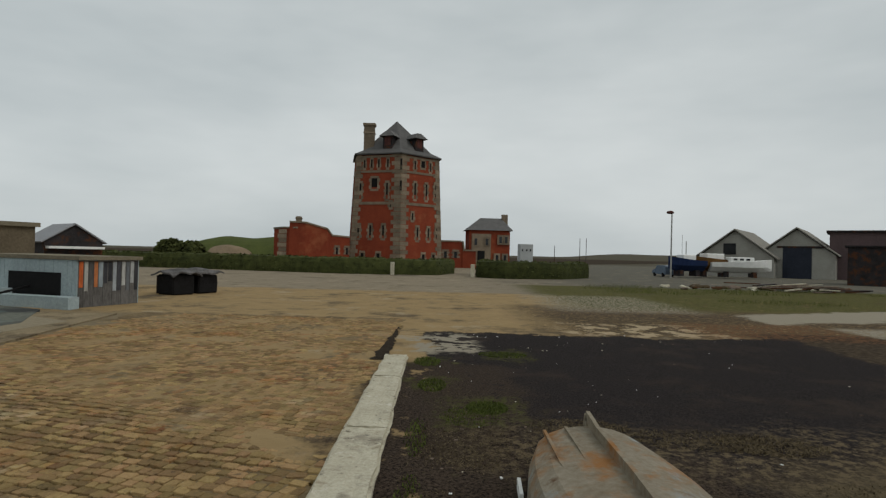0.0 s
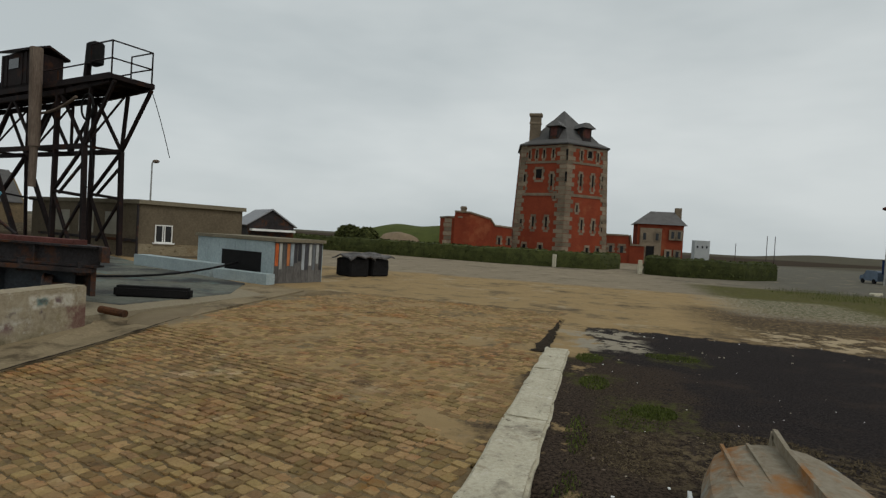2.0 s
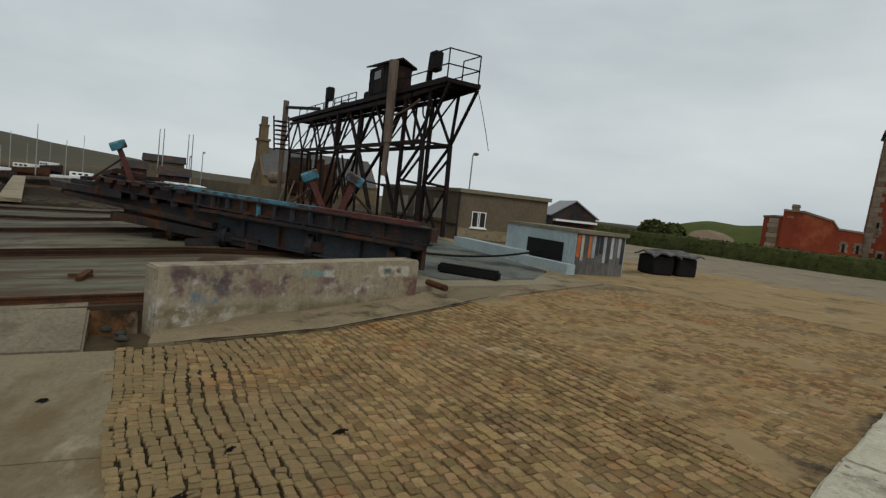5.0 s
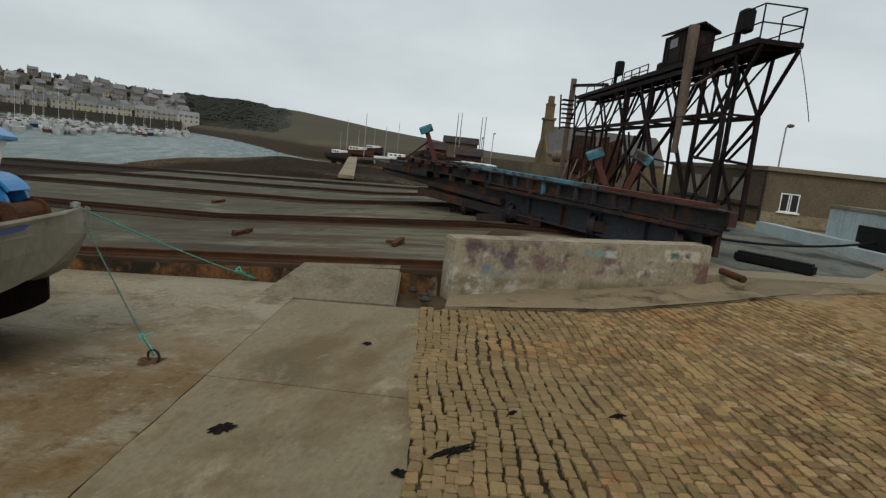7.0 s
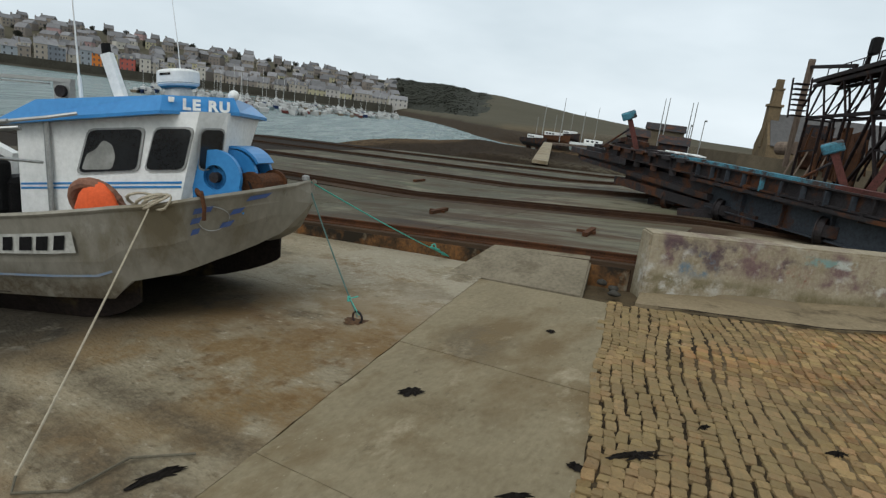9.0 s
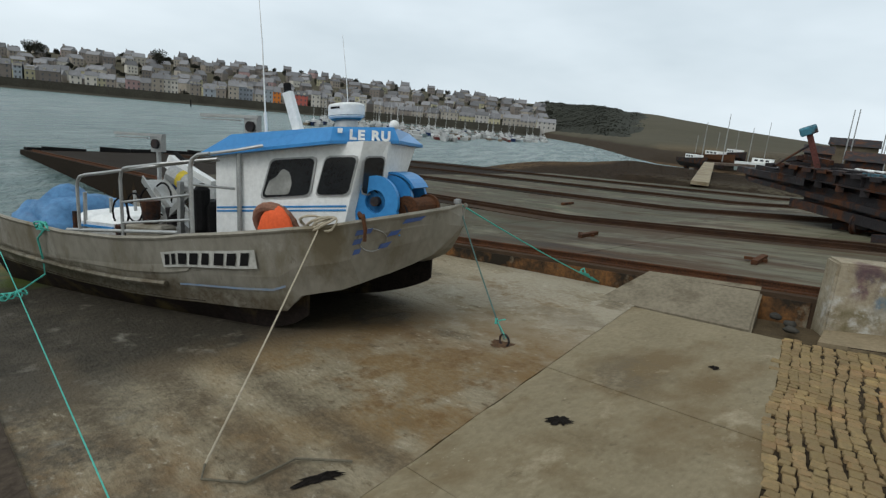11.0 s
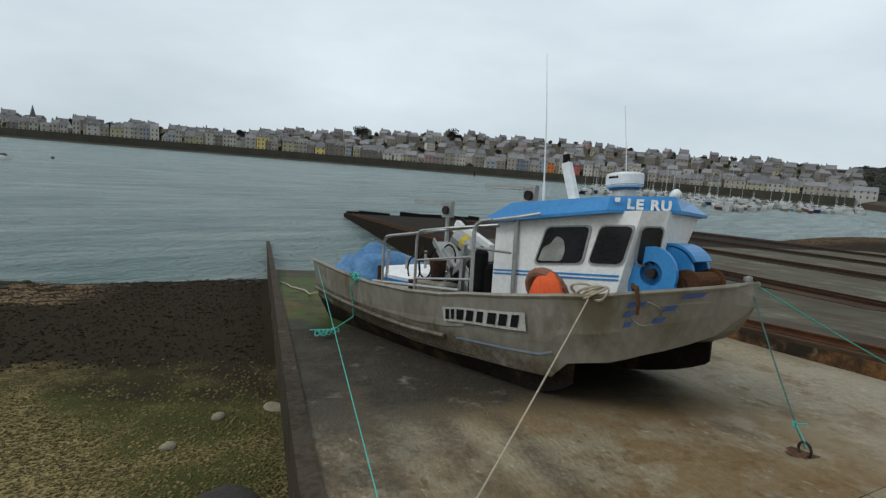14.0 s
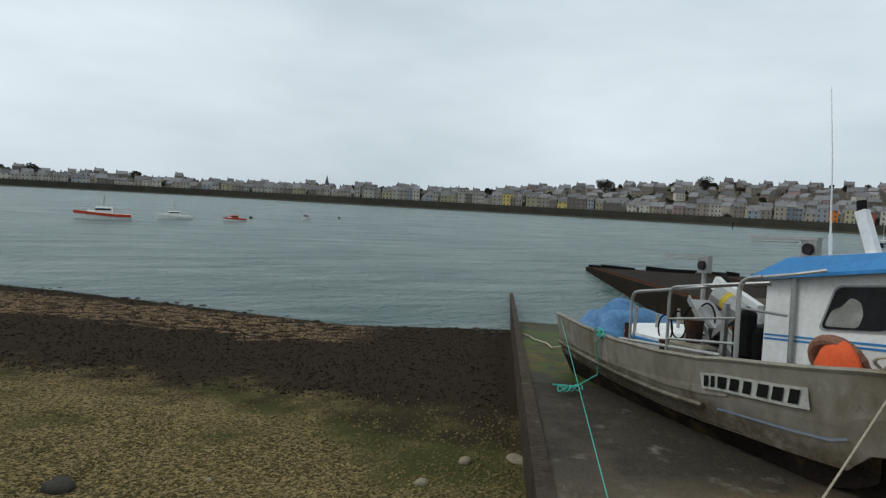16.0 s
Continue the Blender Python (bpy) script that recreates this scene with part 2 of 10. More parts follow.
M_RUST = material("rusted_steel", (0.13, 0.055, 0.025), (0.045, 0.028, 0.02), rough=0.85, metal=0.2, scale=3, fine=40, bump=0.6)
M_DARKSTEEL = material("dark_weathered_steel", (0.048, 0.044, 0.045), (0.02, 0.017, 0.017), rough=0.65, metal=0.3, scale=2, fine=30,
                       bump=0.4, stain=(0.095, 0.04, 0.02), stain_scale=1.4, stain_at=0.50)
M_BLUEGREY = material("grey_painted_girder", (0.052, 0.06, 0.07), (0.026, 0.028, 0.032), rough=0.55, metal=0.1, scale=1.5, fine=20,
                      bump=0.2, stain=(0.07, 0.03, 0.015), stain_scale=1.2, stain_at=0.58)
M_TEAL = material("chipped_teal_paint", (0.09, 0.27, 0.34), (0.05, 0.13, 0.17), rough=0.6, scale=5, fine=40, bump=0.4,
                  stain=(0.06, 0.045, 0.04), stain_scale=2.2, stain_at=0.46)
M_REDPAINT = material("faded_red_paint", (0.13, 0.05, 0.042), (0.05, 0.024, 0.02), rough=0.7, scale=3, fine=30, bump=0.3)
M_PLASTER = material("red_limewash", (0.25, 0.056, 0.027), (0.16, 0.034, 0.019), rough=0.95, scale=0.6, fine=8, bump=0.3,
                     stain=(0.27, 0.085, 0.04), stain_scale=0.25, stain_at=0.56)
M_GRANITE = material("pale_granite", (0.26, 0.205, 0.145), (0.135, 0.106, 0.076), rough=0.9, scale=1.2, fine=12, bump=0.4, vary=0.25)
M_SLATE = material("grey_slate", (0.135, 0.13, 0.125), (0.08, 0.077, 0.074), rough=0.6, scale=1.5, fine=14, bump=0.3, vary=0.15)
M_DARKGLASS = material("dark_glass", (0.02, 0.022, 0.024), (0.012, 0.013, 0.014), rough=0.12, bump=0.0, spec=0.5)
M_SLIT = material("deep_dark_opening", (0.016, 0.015, 0.014), (0.01, 0.01, 0.01), rough=0.9, bump=0.0)
M_HEDGE = material("hedge_leaves", (0.074, 0.082, 0.026), (0.02, 0.025, 0.01), rough=0.8, scale=2, fine=18, bump=0.6, vary=0.3)
M_RENDER = material("grey_brown_render", (0.155, 0.125, 0.085), (0.09, 0.073, 0.05), rough=0.9, scale=0.8, fine=12, bump=0.3,
                    stain=(0.10, 0.085, 0.06), stain_scale=0.5, stain_at=0.6)
M_WHITEPAINT = material("weathered_white_paint", (0.80, 0.80, 0.77), (0.62, 0.62, 0.59), rough=0.5, scale=2, fine=18, bump=0.1)
M_PALEBLUE = material("pale_blue_boards", (0.37, 0.435, 0.44), (0.26, 0.31, 0.315), rough=0.7, scale=1.5, fine=16, bump=0.2,
                      stain=(0.26, 0.28, 0.27), stain_scale=0.9, stain_at=0.58)
M_BLACK = material("black_rubber", (0.018, 0.017, 0.017), (0.01, 0.01, 0.01), rough=0.7, scale=4, fine=40, bump=0.4)
M_ALU = material("bare_aluminium", (0.315, 0.292, 0.24), (0.18, 0.163, 0.126), rough=0.5, metal=0.2, scale=1.6, fine=9, bump=0.1, amount=1.0,
                 stain=(0.16, 0.135, 0.09), stain_scale=0.9, stain_at=0.55, more=(((0.40, 0.38, 0.335), 1.7, 0.62), ((0.10, 0.082, 0.055), 3.5, 0.60)), stretch=(1, 1, 0.5))
# grime: olive towards the stern and along the lower edge
for y0, y1, z1, grime in ((-9.0, -5.8, -0.60, (0.06, 0.054, 0.032)), (-6.8, -4.4, -0.52, (0.07, 0.058, 0.036)), (-5.0, -3.0, -0.38, (0.10, 0.08, 0.052))):
    shore_stain(M_ALU, grime, y0, y1, -1.6, z1, 0.10, 2.2, 0.34, 0.5, ((0, 1, 0), (0, 0, 1)), 0.6)
M_ANTIFOUL = material("black_antifouling", (0.03, 0.022, 0.018), (0.012, 0.01, 0.009), rough=0.7, scale=3, fine=30, bump=0.3,
                      stain=(0.07, 0.052, 0.022), stain_scale=1.1, stain_at=0.52)
M_BOATBLUE = material("boat_blue_paint", (0.045, 0.23, 0.50), (0.03, 0.17, 0.40), rough=0.35, scale=2, fine=15, bump=0.05, spec=0.35)
M_TUBE = material("galvanised_tube", (0.42, 0.42, 0.40), (0.30, 0.30, 0.285), rough=0.4, metal=0.6, scale=4, fine=40, bump=0.05)
M_ROPE = material("cream_rope", (0.50, 0.44, 0.33), (0.33, 0.28, 0.2), rough=0.9, scale=20, fine=160, bump=0.6)
M_GREENROPE = material("turquoise_rope", (0.12, 0.50, 0.40), (0.07, 0.34, 0.27), rough=0.8, scale=20, fine=160, bump=0.5)
M_ORANGE = material("orange_buoy", (0.75, 0.13, 0.045), (0.55, 0.09, 0.03), rough=0.5, scale=4, fine=30, bump=0.05)

# ---- plan in the slip's axes ----
WATER = -3.05


def P(s, w, z=0.0):
    return Vector((s * UX + w * NX, s * UY + w * NY, z))


def SW(x, y):
    return x * UX + y * UY, x * NX + y * NY


def ramp_z(s):
    return min(0.0, -0.31 - 0.088 * s - 0.063 * max(0, s - 13.05))


def slip_z(s):
    if s < 10:
        return min(0.04, 0.02 - 0.1 * s)
    return -0.98 - 0.049 * (s - 10)


def face_w(s):
    return 8.35 - 0.045 * (s - 4)


def lerp(x, table):
    if x <= table[0][0]:
        return table[0][1]
    for (a, p), (b, q) in zip(table, table[1:]):
        if x <= b:
            return p + (q - p) * (x - a) / (b - a)
    return table[-1][1]


def smooth(x, a, b):
    t = min(1, max(0, (x - a) / (b - a)))
    return t * t * (3 - 2 * t)


# ---- small mesh kit ----
def part(name, bm, mat, parent=None, label="", smooth_faces=False):
    me = bpy.data.meshes.new(name)
    bm.normal_update()
    bm.to_mesh(me)
    bm.free()
    if smooth_faces:
        me.shade_smooth()
    me.materials.append(mat)
    ob = new(name, me)
    if parent is not None:
        ob.parent = parent
    if label:
        ob["label"] = label
    return ob


def thing(name, m=None, label="", category="", group="", kind=""):
    ob = new(name)
    if m is not None:
        ob.matrix_world = m
    return tagged(ob, label, category, group, kind)


def box(bm, x0, x1, y0, y1, z0, z1, bevel=0.0, m=None):
    vs = [bm.verts.new((x, y, z)) for z in (z0, z1) for y in (y0, y1) for x in (x0, x1)]
    fs = [bm.faces.new([vs[i] for i in f]) for f in
          ((0, 2, 3, 1), (4, 5, 7, 6), (0, 1, 5, 4), (2, 6, 7, 3), (0, 4, 6, 2), (1, 3, 7, 5))]
    if bevel:
        es = list({e for f in fs for e in f.edges})
        vs = list({v for f in bmesh.ops.bevel(bm, geom=es, offset=bevel, segments=1, affect="EDGES")["faces"] for v in f.verts} |
                  {v for f in fs if f.is_valid for v in f.verts})
    if m is not None:
        bmesh.ops.transform(bm, matrix=m, verts=[v for v in vs if v.is_valid])
    return bm


def boxm(x0, x1, y0, y1, z0, z1, bevel=0.0, m=None):
    return box(bmesh.new(), x0, x1, y0, y1, z0, z1, bevel, m)


def frame_axes(d):
    d = Vector(d).normalized()
    a = d.cross(Vector((0, 0, 1)) if abs(d.z) < 0.95 else Vector((1, 0, 0))).normalized()
    return a, a.cross(d).normalized()


def beam(bm, p, q, wide, high):
    """A squared bar from p to q."""
    p, q = Vector(p), Vector(q)
    a, b = frame_axes(q - p)
    a, b = a * wide / 2, b * high / 2
    v = [bm.verts.new(c + i * a + j * b) for c in (p, q) for i, j in ((-1, -1), (1, -1), (1, 1), (-1, 1))]
    for f in ((3, 2, 1, 0), (4, 5, 6, 7), (0, 1, 5, 4), (1, 2, 6, 5), (2, 3, 7, 6), (3, 0, 4, 7)):
        bm.faces.new([v[i] for i in f])
    return bm


def tube(bm, pts, r, n=8, closed=False, taper=None):
    """A round bar along points."""
    pts = [Vector(p) for p in pts]
    rings = []
    for i, p in enumerate(pts):
        d = pts[(i + 1) % len(pts)] - pts[i - 1] if closed or 0 < i < len(pts) - 1 else (pts[1] - pts[0] if i == 0 else pts[-1] - pts[-2])
        a, b = frame_axes(d)
        if rings and a.dot(last) < 0:
            a, b = -a, -b
        last = a
        rr = r if taper is None else r + (taper - r) * i / (len(pts) - 1)
        rings.append([bm.verts.new(p + rr * (math.cos(k * 2 * math.pi / n) * a + math.sin(k * 2 * math.pi / n) * b)) for k in range(n)])
    pairs = list(zip(rings, rings[1:])) + ([(rings[-1], rings[0])] if closed else [])
    for u, v in pairs:
        for k in range(n):
            bm.faces.new((u[k], u[(k + 1) % n], v[(k + 1) % n], v[k]))
    if not closed:
        bm.faces.new(rings[0][::-1])
        bm.faces.new(rings[-1])
    return bm


def sag(p, q, drop, n=10):
    p, q = Vector(p), Vector(q)
    return [p.lerp(q, i / n) - Vector((0, 0, drop * 4 * (i / n) * (1 - i / n))) for i in range(n + 1)]


def prism(bm, pts, z0, z1):
    """An upright prism on a plan outline; z0 and z1 may be functions of the place."""
    def h(z, p):
        return z(p) if callable(z) else z
    lo = [bm.verts.new((p[0], p[1], h(z0, p))) for p in pts]
    hi = [bm.verts.new((p[0], p[1], h(z1, p))) for p in pts]
    area = sum(pts[i - 1][0] * pts[i][1] - pts[i][0] * pts[i - 1][1] for i in range(len(pts)))
    if area < 0:
        lo.reverse(), hi.reverse()
    n = len(pts)
    bm.faces.new(lo[::-1])
    bm.faces.new(hi)
    for i in range(n):
        bm.faces.new((lo[i], lo[(i + 1) % n], hi[(i + 1) % n], hi[i]))
    return bm


def loft(bm, rings, cap=True, close=False):
    """Skin over rings of equal count; close: each ring is a closed loop."""
    vv = [[bm.verts.new(p) for p in r] for r in rings]
    n = len(vv[0])
    for u, v in zip(vv, vv[1:]):
        for k in range(n if close else n - 1):
            bm.faces.new((u[k], u[(k + 1) % n], v[(k + 1) % n], v[k]))
    if cap and close:
        bm.faces.new(vv[0][::-1])
        bm.faces.new(vv[-1])
    bmesh.ops.recalc_face_normals(bm, faces=bm.faces)
    return bm


# ---- the ground: one sheet to the horizon ----
SHORE = [(-180, 520), (-165, 560), (-140, 900), (-120, 1500)]
SHORE_L = [(45, 95), (70, 105), (80, 128), (86, 140), (88.5, 165), (91, 225), (94, 310), (97, 395), (110, 405), (125, 400), (150, 410), (165, 430), (180, 520)]
CREST = [(40, 0.0), (60, 0.2), (68, 0.55), (74, 1.0), (80, 1.5), (87, 2.2), (92, 2.3), (100, 2.3), (110, 2.55), (120, 2.9), (130, 2.95), (140, 2.3),
         (150, 1.5), (165, 0.9), (180, 0.6)]


def waterline(w):
    if w > 8:
        return 36 + 0.3 * (w - 8)
    return lerp(w, [(-80, 54), (-40, 31), (-24, 23.4), (-18, 22.7), (-13, 21.8), (-5.5, 20.5), (0, 21.8)])


FORESHORE = [(40, 190), (76, 150), (86.5, 146), (88.5, 142), (90, 118), (92, 104), (97, 88), (100, 74), (104, 56), (110, 50), (125, 45)]


def foreshore(az):
    """How far the falling ground beside the slip goes before it meets the water."""
    return lerp(az, FORESHORE)


def ground_z(x, y):
    s, w = SW(x, y)
    d = math.hypot(x, y)
    az = math.degrees(math.atan2(-x, y))
    if w < 0.5:
        beach = WATER + 0.105 * (waterline(w) - s)
        z = beach * smooth(s, 0.3, 1.6) if s < 1.6 else max(beach, -6)
        z = z if s > 0.3 else 0.0
    elif w < 42 and s < 60:
        base = ramp_z(s) if w < face_w(s) else slip_z(s)
        z = min(0.0, base) - 0.25 * smooth(s, -3.4, -2.6)
    else:
        z = min(-0.2, WATER + 0.02 * (foreshore(az) - d))
    z = max(z, -6.0)
    if d > 90 and 40 <= az or az < -110:
        sh = lerp(az, SHORE_L) if az > 0 else lerp(az, SHORE)
        cr = lerp(az, CREST) if az > 0 else 0.8
        easy = smooth(97.5 - az, 0, 2) if az > 0 else 0.0
        land = WATER - easy + (4.6 + easy) * smooth(d, sh - 4 - 22 * easy, sh + 2 + 34 * easy) + math.tan(radians(cr)) * (sh + 330) * smooth(d, sh + 20, sh + 330)
        land += 1.4 * noise.noise(Vector((x * 0.02, y * 0.02, 0))) * smooth(d, sh + 60, sh + 200)
        if d > sh - 4 - 22 * easy:
            z = land
        elif d > 120 and az > 88:
            z = min(z, WATER - 0.6)
        elif d > sh - 40 and az > 0:
            z = z + (land - z) * smooth(d, sh - 40, sh - 4)
    if d > 700 and -110 <= az < 40:
        hill = 3 + (11 + 5 * noise.noise(Vector((az * 0.12, 3.0, 0)))) * smooth(-az, 11, 19)
        z = hill * smooth(d, 900, 1300) if az > -60 else z - 3
    return z


def build_ground():
    bm = bmesh.new()
    n = 540
    radii = [0.35]
    while radii[-1] < 4600:
        radii.append(radii[-1] * (1.045 if radii[-1] < 700 else 1.12) + 0.05)
    rings = []
    for r in radii:
        ring = []
        for k in range(n):
            a = 2 * math.pi * k / n
            x, y = r * math.sin(a), r * math.cos(a)
            z = ground_z(x, y)
            if r < 60:
                z += 0.012 * noise.noise(Vector((x * 1.3, y * 1.3, 0)))
            ring.append(bm.verts.new((x, y, z)))
        rings.append(ring)
    bm.faces.new(rings[0][::-1])
    for u, v in zip(rings, rings[1:]):
        for k in range(n):
            bm.faces.new((u[k], u[(k + 1) % n], v[(k + 1) % n], v[k]))
    bmesh.ops.recalc_face_normals(bm, faces=bm.faces)
    return bm


def ground_material():
    m = bpy.data.materials.new("yard_and_shore")
    m.use_nodes = True
    n, l = m.node_tree.nodes, m.node_tree.links
    b = n["Principled BSDF"]
    geo = n.new("ShaderNodeNewGeometry")

    def tex(scale, detail=6, rough=0.6, at=None):
        t = n.new("ShaderNodeTexNoise")
        t.inputs["Scale"].default_value, t.inputs["Detail"].default_value, t.inputs["Roughness"].default_value = scale, detail, rough
        l.new(at or geo.outputs["Position"], t.inputs["Vector"])
        return t

    def math_node(op, a, c=None):
        k = n.new("ShaderNodeMath")
        k.operation = op
        for i, v in enumerate((a, c)):
            if v is None:
                continue
            if isinstance(v, (int, float)):
                k.inputs[i].default_value = v
            else:
                l.new(v, k.inputs[i])
        return k.outputs[0]

    def step(v, a, c):
        k = n.new("ShaderNodeMapRange")
        k.interpolation_type = "SMOOTHSTEP"
        k.inputs["From Min"].default_value, k.inputs["From Max"].default_value = a, c
        l.new(v, k.inputs["Value"])
        return k.outputs["Result"]

    def two(ca, cb, fac):
        k = n.new("ShaderNodeMix")
        k.data_type = "RGBA"
        for slot, v in (("A", ca), ("B", cb), ("Factor", fac)):
            if isinstance(v, tuple):
                k.inputs[slot].default_value = (*v, 1)
            elif isinstance(v, (int, float)):
                k.inputs[slot].default_value = v
            else:
                l.new(v, k.inputs[slot])
        return k.outputs["Result"]

    # plan coordinates, ragged by noise so that edges wander
    wob = tex(0.55, 8, 0.65)
    wv = n.new("ShaderNodeVectorMath")
    wv.operation = "MULTIPLY_ADD"
    wv.inputs[1].default_value, wv.inputs[2].default_value = (1.8, 1.8, 0), (-0.9, -0.9, 0)
    l.new(wob.outputs["Color"], wv.inputs[0])
    pos = n.new("ShaderNodeVectorMath")
    pos.operation = "ADD"
    l.new(geo.outputs["Position"], pos.inputs[0])
    l.new(wv.outputs[0], pos.inputs[1])
    wob2 = tex(4.5, 6, 0.7)
    wv2 = n.new("ShaderNodeVectorMath")
    wv2.operation = "MULTIPLY_ADD"
    wv2.inputs[1].default_value = (0.9, 0.9, 0)
    l.new(wob2.outputs["Color"], wv2.inputs[0])
    l.new(pos.outputs[0], wv2.inputs[2])
    off = n.new("ShaderNodeVectorMath")
    off.operation, off.inputs[1].default_value = "SUBTRACT", (0.45, 0.45, 0)
    l.new(wv2.outputs[0], off.inputs[0])
    sep = n.new("ShaderNodeSeparateXYZ")
    l.new(off.outputs[0], sep.inputs[0])
    X, Y = sep.outputs["X"], sep.outputs["Y"]
    raw = n.new("ShaderNodeSeparateXYZ")
    l.new(geo.outputs["Position"], raw.inputs[0])
    s_ = math_node("ADD", math_node("MULTIPLY", raw.outputs["X"], UX), math_node("MULTIPLY", raw.outputs["Y"], UY))
    w_ = math_node("ADD", math_node("MULTIPLY", raw.outputs["X"], NX), math_node("MULTIPLY", raw.outputs["Y"], NY))
    sw = math_node("ADD", math_node("MULTIPLY", X, UX), math_node("MULTIPLY", Y, UY))

    def region(x0, x1, y0, y1, soft=0.6):
        a = math_node("MULTIPLY", step(X, x0 - soft, x0 + soft), step(X, x1 + soft, x1 - soft))
        c = math_node("MULTIPLY", step(Y, y0 - soft, y0 + soft), step(Y, y1 + soft, y1 - soft))
        return math_node("MULTIPLY", a, c)

    grain, mid = tex(38, 5, 0.7), tex(2.2, 6, 0.65)
    sand = two((0.20, 0.136, 0.066), (0.385, 0.275, 0.142), mid.outputs["Fac"])
    sand = two(sand, (0.12, 0.09, 0.056), step(tex(0.45, 8, 0.7).outputs["Fac"], 0.53, 0.66))
    road = two((0.17, 0.138, 0.096), (0.30, 0.25, 0.18), mid.outputs["Fac"])
    road = two(road, (0.10, 0.085, 0.065), step(tex(0.16, 8, 0.7).outputs["Fac"], 0.55, 0.66))
    road = two(road, two((0.07, 0.065, 0.052), (0.16, 0.15, 0.122), mid.outputs["Fac"]), step(X, 0, 12))
    col = two(sand, road, step(Y, 24, 25))
    debris = tex(8.0, 8, 0.75)
    tar = two((0.011, 0.009, 0.009), (0.038, 0.031, 0.029), step(grain.outputs["Fac"], 0.35, 0.68))
    tar = two(tar, (0.045, 0.033, 0.025), math_node("MULTIPLY", step(tex(0.7, 8, 0.7).outputs["Fac"], 0.50, 0.66), 0.6))
    soil = two((0.022, 0.016, 0.011), (0.085, 0.062, 0.04), step(debris.outputs["Fac"], 0.34, 0.66))
    soil = two(soil, (0.15, 0.125, 0.085), step(tex(26, 6, 0.7).outputs["Fac"], 0.62, 0.70))
    grass = two((0.04, 0.042, 0.014), (0.125, 0.112, 0.038), step(debris.outputs["Fac"], 0.32, 0.68))
    grass = two(grass, (0.075, 0.05, 0.03), step(tex(0.8, 7, 0.7).outputs["Fac"], 0.56, 0.68))
    col = two(col, (0.11, 0.088, 0.058), math_node("MULTIPLY", step(tex(1.1, 9, 0.75).outputs["Fac"], 0.53, 0.62), 0.7))
    col = two(col, (0.34, 0.28, 0.19), math_node("MULTIPLY", step(tex(0.6, 9, 0.72).outputs["Fac"], 0.56, 0.64), 0.6))
    slab = two((0.20, 0.17, 0.125), (0.34, 0.305, 0.235), debris.outputs["Fac"])
    col = two(col, soil, math_node("MULTIPLY", region(2.4, 60, 11.9, 19.0, 1.0), step(debris.outputs["Fac"], 0.36, 0.52)))
    col = two(col, soil, math_node("MULTIPLY", region(6.6, 60, 4.0, 13.0, 0.4), step(debris.outputs["Fac"], 0.20, 0.34)))
    col = two(col, grass, math_node("MULTIPLY", region(4.2, 60, 18.4, 33, 1.0), step(mid.outputs["Fac"], 0.26, 0.44)))
    col = two(col, slab, math_node("MULTIPLY", region(3.4, 8.0, 17.4, 24.5, 0.7), step(debris.outputs["Fac"], 0.44, 0.58)))
    band = math_node("ADD", Y, math_node("MULTIPLY", X, -0.42))
    long_slab = math_node("MULTIPLY", math_node("MULTIPLY", step(band, 11.0, 11.4), step(band, 13.9, 13.5)), step(X, 8.4, 8.8))
    col = two(col, slab, math_node("MULTIPLY", math_node("MULTIPLY", long_slab, step(X, 24, 22)), step(debris.outputs["Fac"], 0.30, 0.42)))
    col = two(col, slab, math_node("MULTIPLY", region(9.6, 17, 11.6, 14.4, 0.25), step(debris.outputs["Fac"], 0.40, 0.52)))
    col = two(col, (0.36, 0.28, 0.175), math_node("MULTIPLY", region(2.6, 6.2, 12.2, 14.2, 0.2), step(mid.outputs["Fac"], 0.49, 0.54)))
    col = two(col, (0.17, 0.075, 0.032), math_node("MULTIPLY", region(5.6, 9.5, 11.9, 15.0, 0.4), step(debris.outputs["Fac"], 0.46, 0.60)))
    tarmac = region(-0.3, 7.2, -3.0, 12.0, 0.10)
    gravel = two((0.010, 0.008, 0.007), (0.07, 0.05, 0.036), step(grain.outputs["Fac"], 0.35, 0.65))
    col = two(col, tar, tarmac)
    col = two(col, slab, math_node("MULTIPLY", region(-0.7, 0.7, 9.6, 11.7, 0.2), step(mid.outputs["Fac"], 0.46, 0.52)))
    col = two(col, gravel, math_node("MULTIPLY", region(-0.6, 6.5, -2, 4.9, 0.6), step(mid.outputs["Fac"], 0.36, 0.5)))
    tuft = tex(0.9, 7, 0.7)
    near = region(-0.9, 0.9, 2.0, 8.6, 0.25)
    col = two(col, two(gravel, grass, step(tuft.outputs["Fac"], 0.60, 0.68)), math_node("MULTIPLY", near, step(mid.outputs["Fac"], 0.34, 0.42)))
    lawn = two((0.03, 0.032, 0.012), (0.085, 0.08, 0.028), grain.outputs["Fac"])
    for x0, x1, y0, y1 in ((0.0, 0.85, 5.6, 6.6), (-0.4, 0.1, 8.3, 9.1), (0.6, 1.5, 9.1, 9.8), (-0.35, 0.15, 6.8, 7.6)):
        col = two(col, lawn, math_node("MULTIPLY", region(x0, x1, y0, y1, 0.12), step(debris.outputs["Fac"], 0.44, 0.58)))
    straw = two((0.06, 0.045, 0.026), (0.17, 0.135, 0.075), grain.outputs["Fac"])
    col = two(col, straw, math_node("MULTIPLY", region(2.7, 8.0, 1.0, 4.6, 0.5), step(mid.outputs["Fac"], 0.30, 0.5)))
    litter = region(0.2, 5.0, 4.4, 5.6, 0.4)
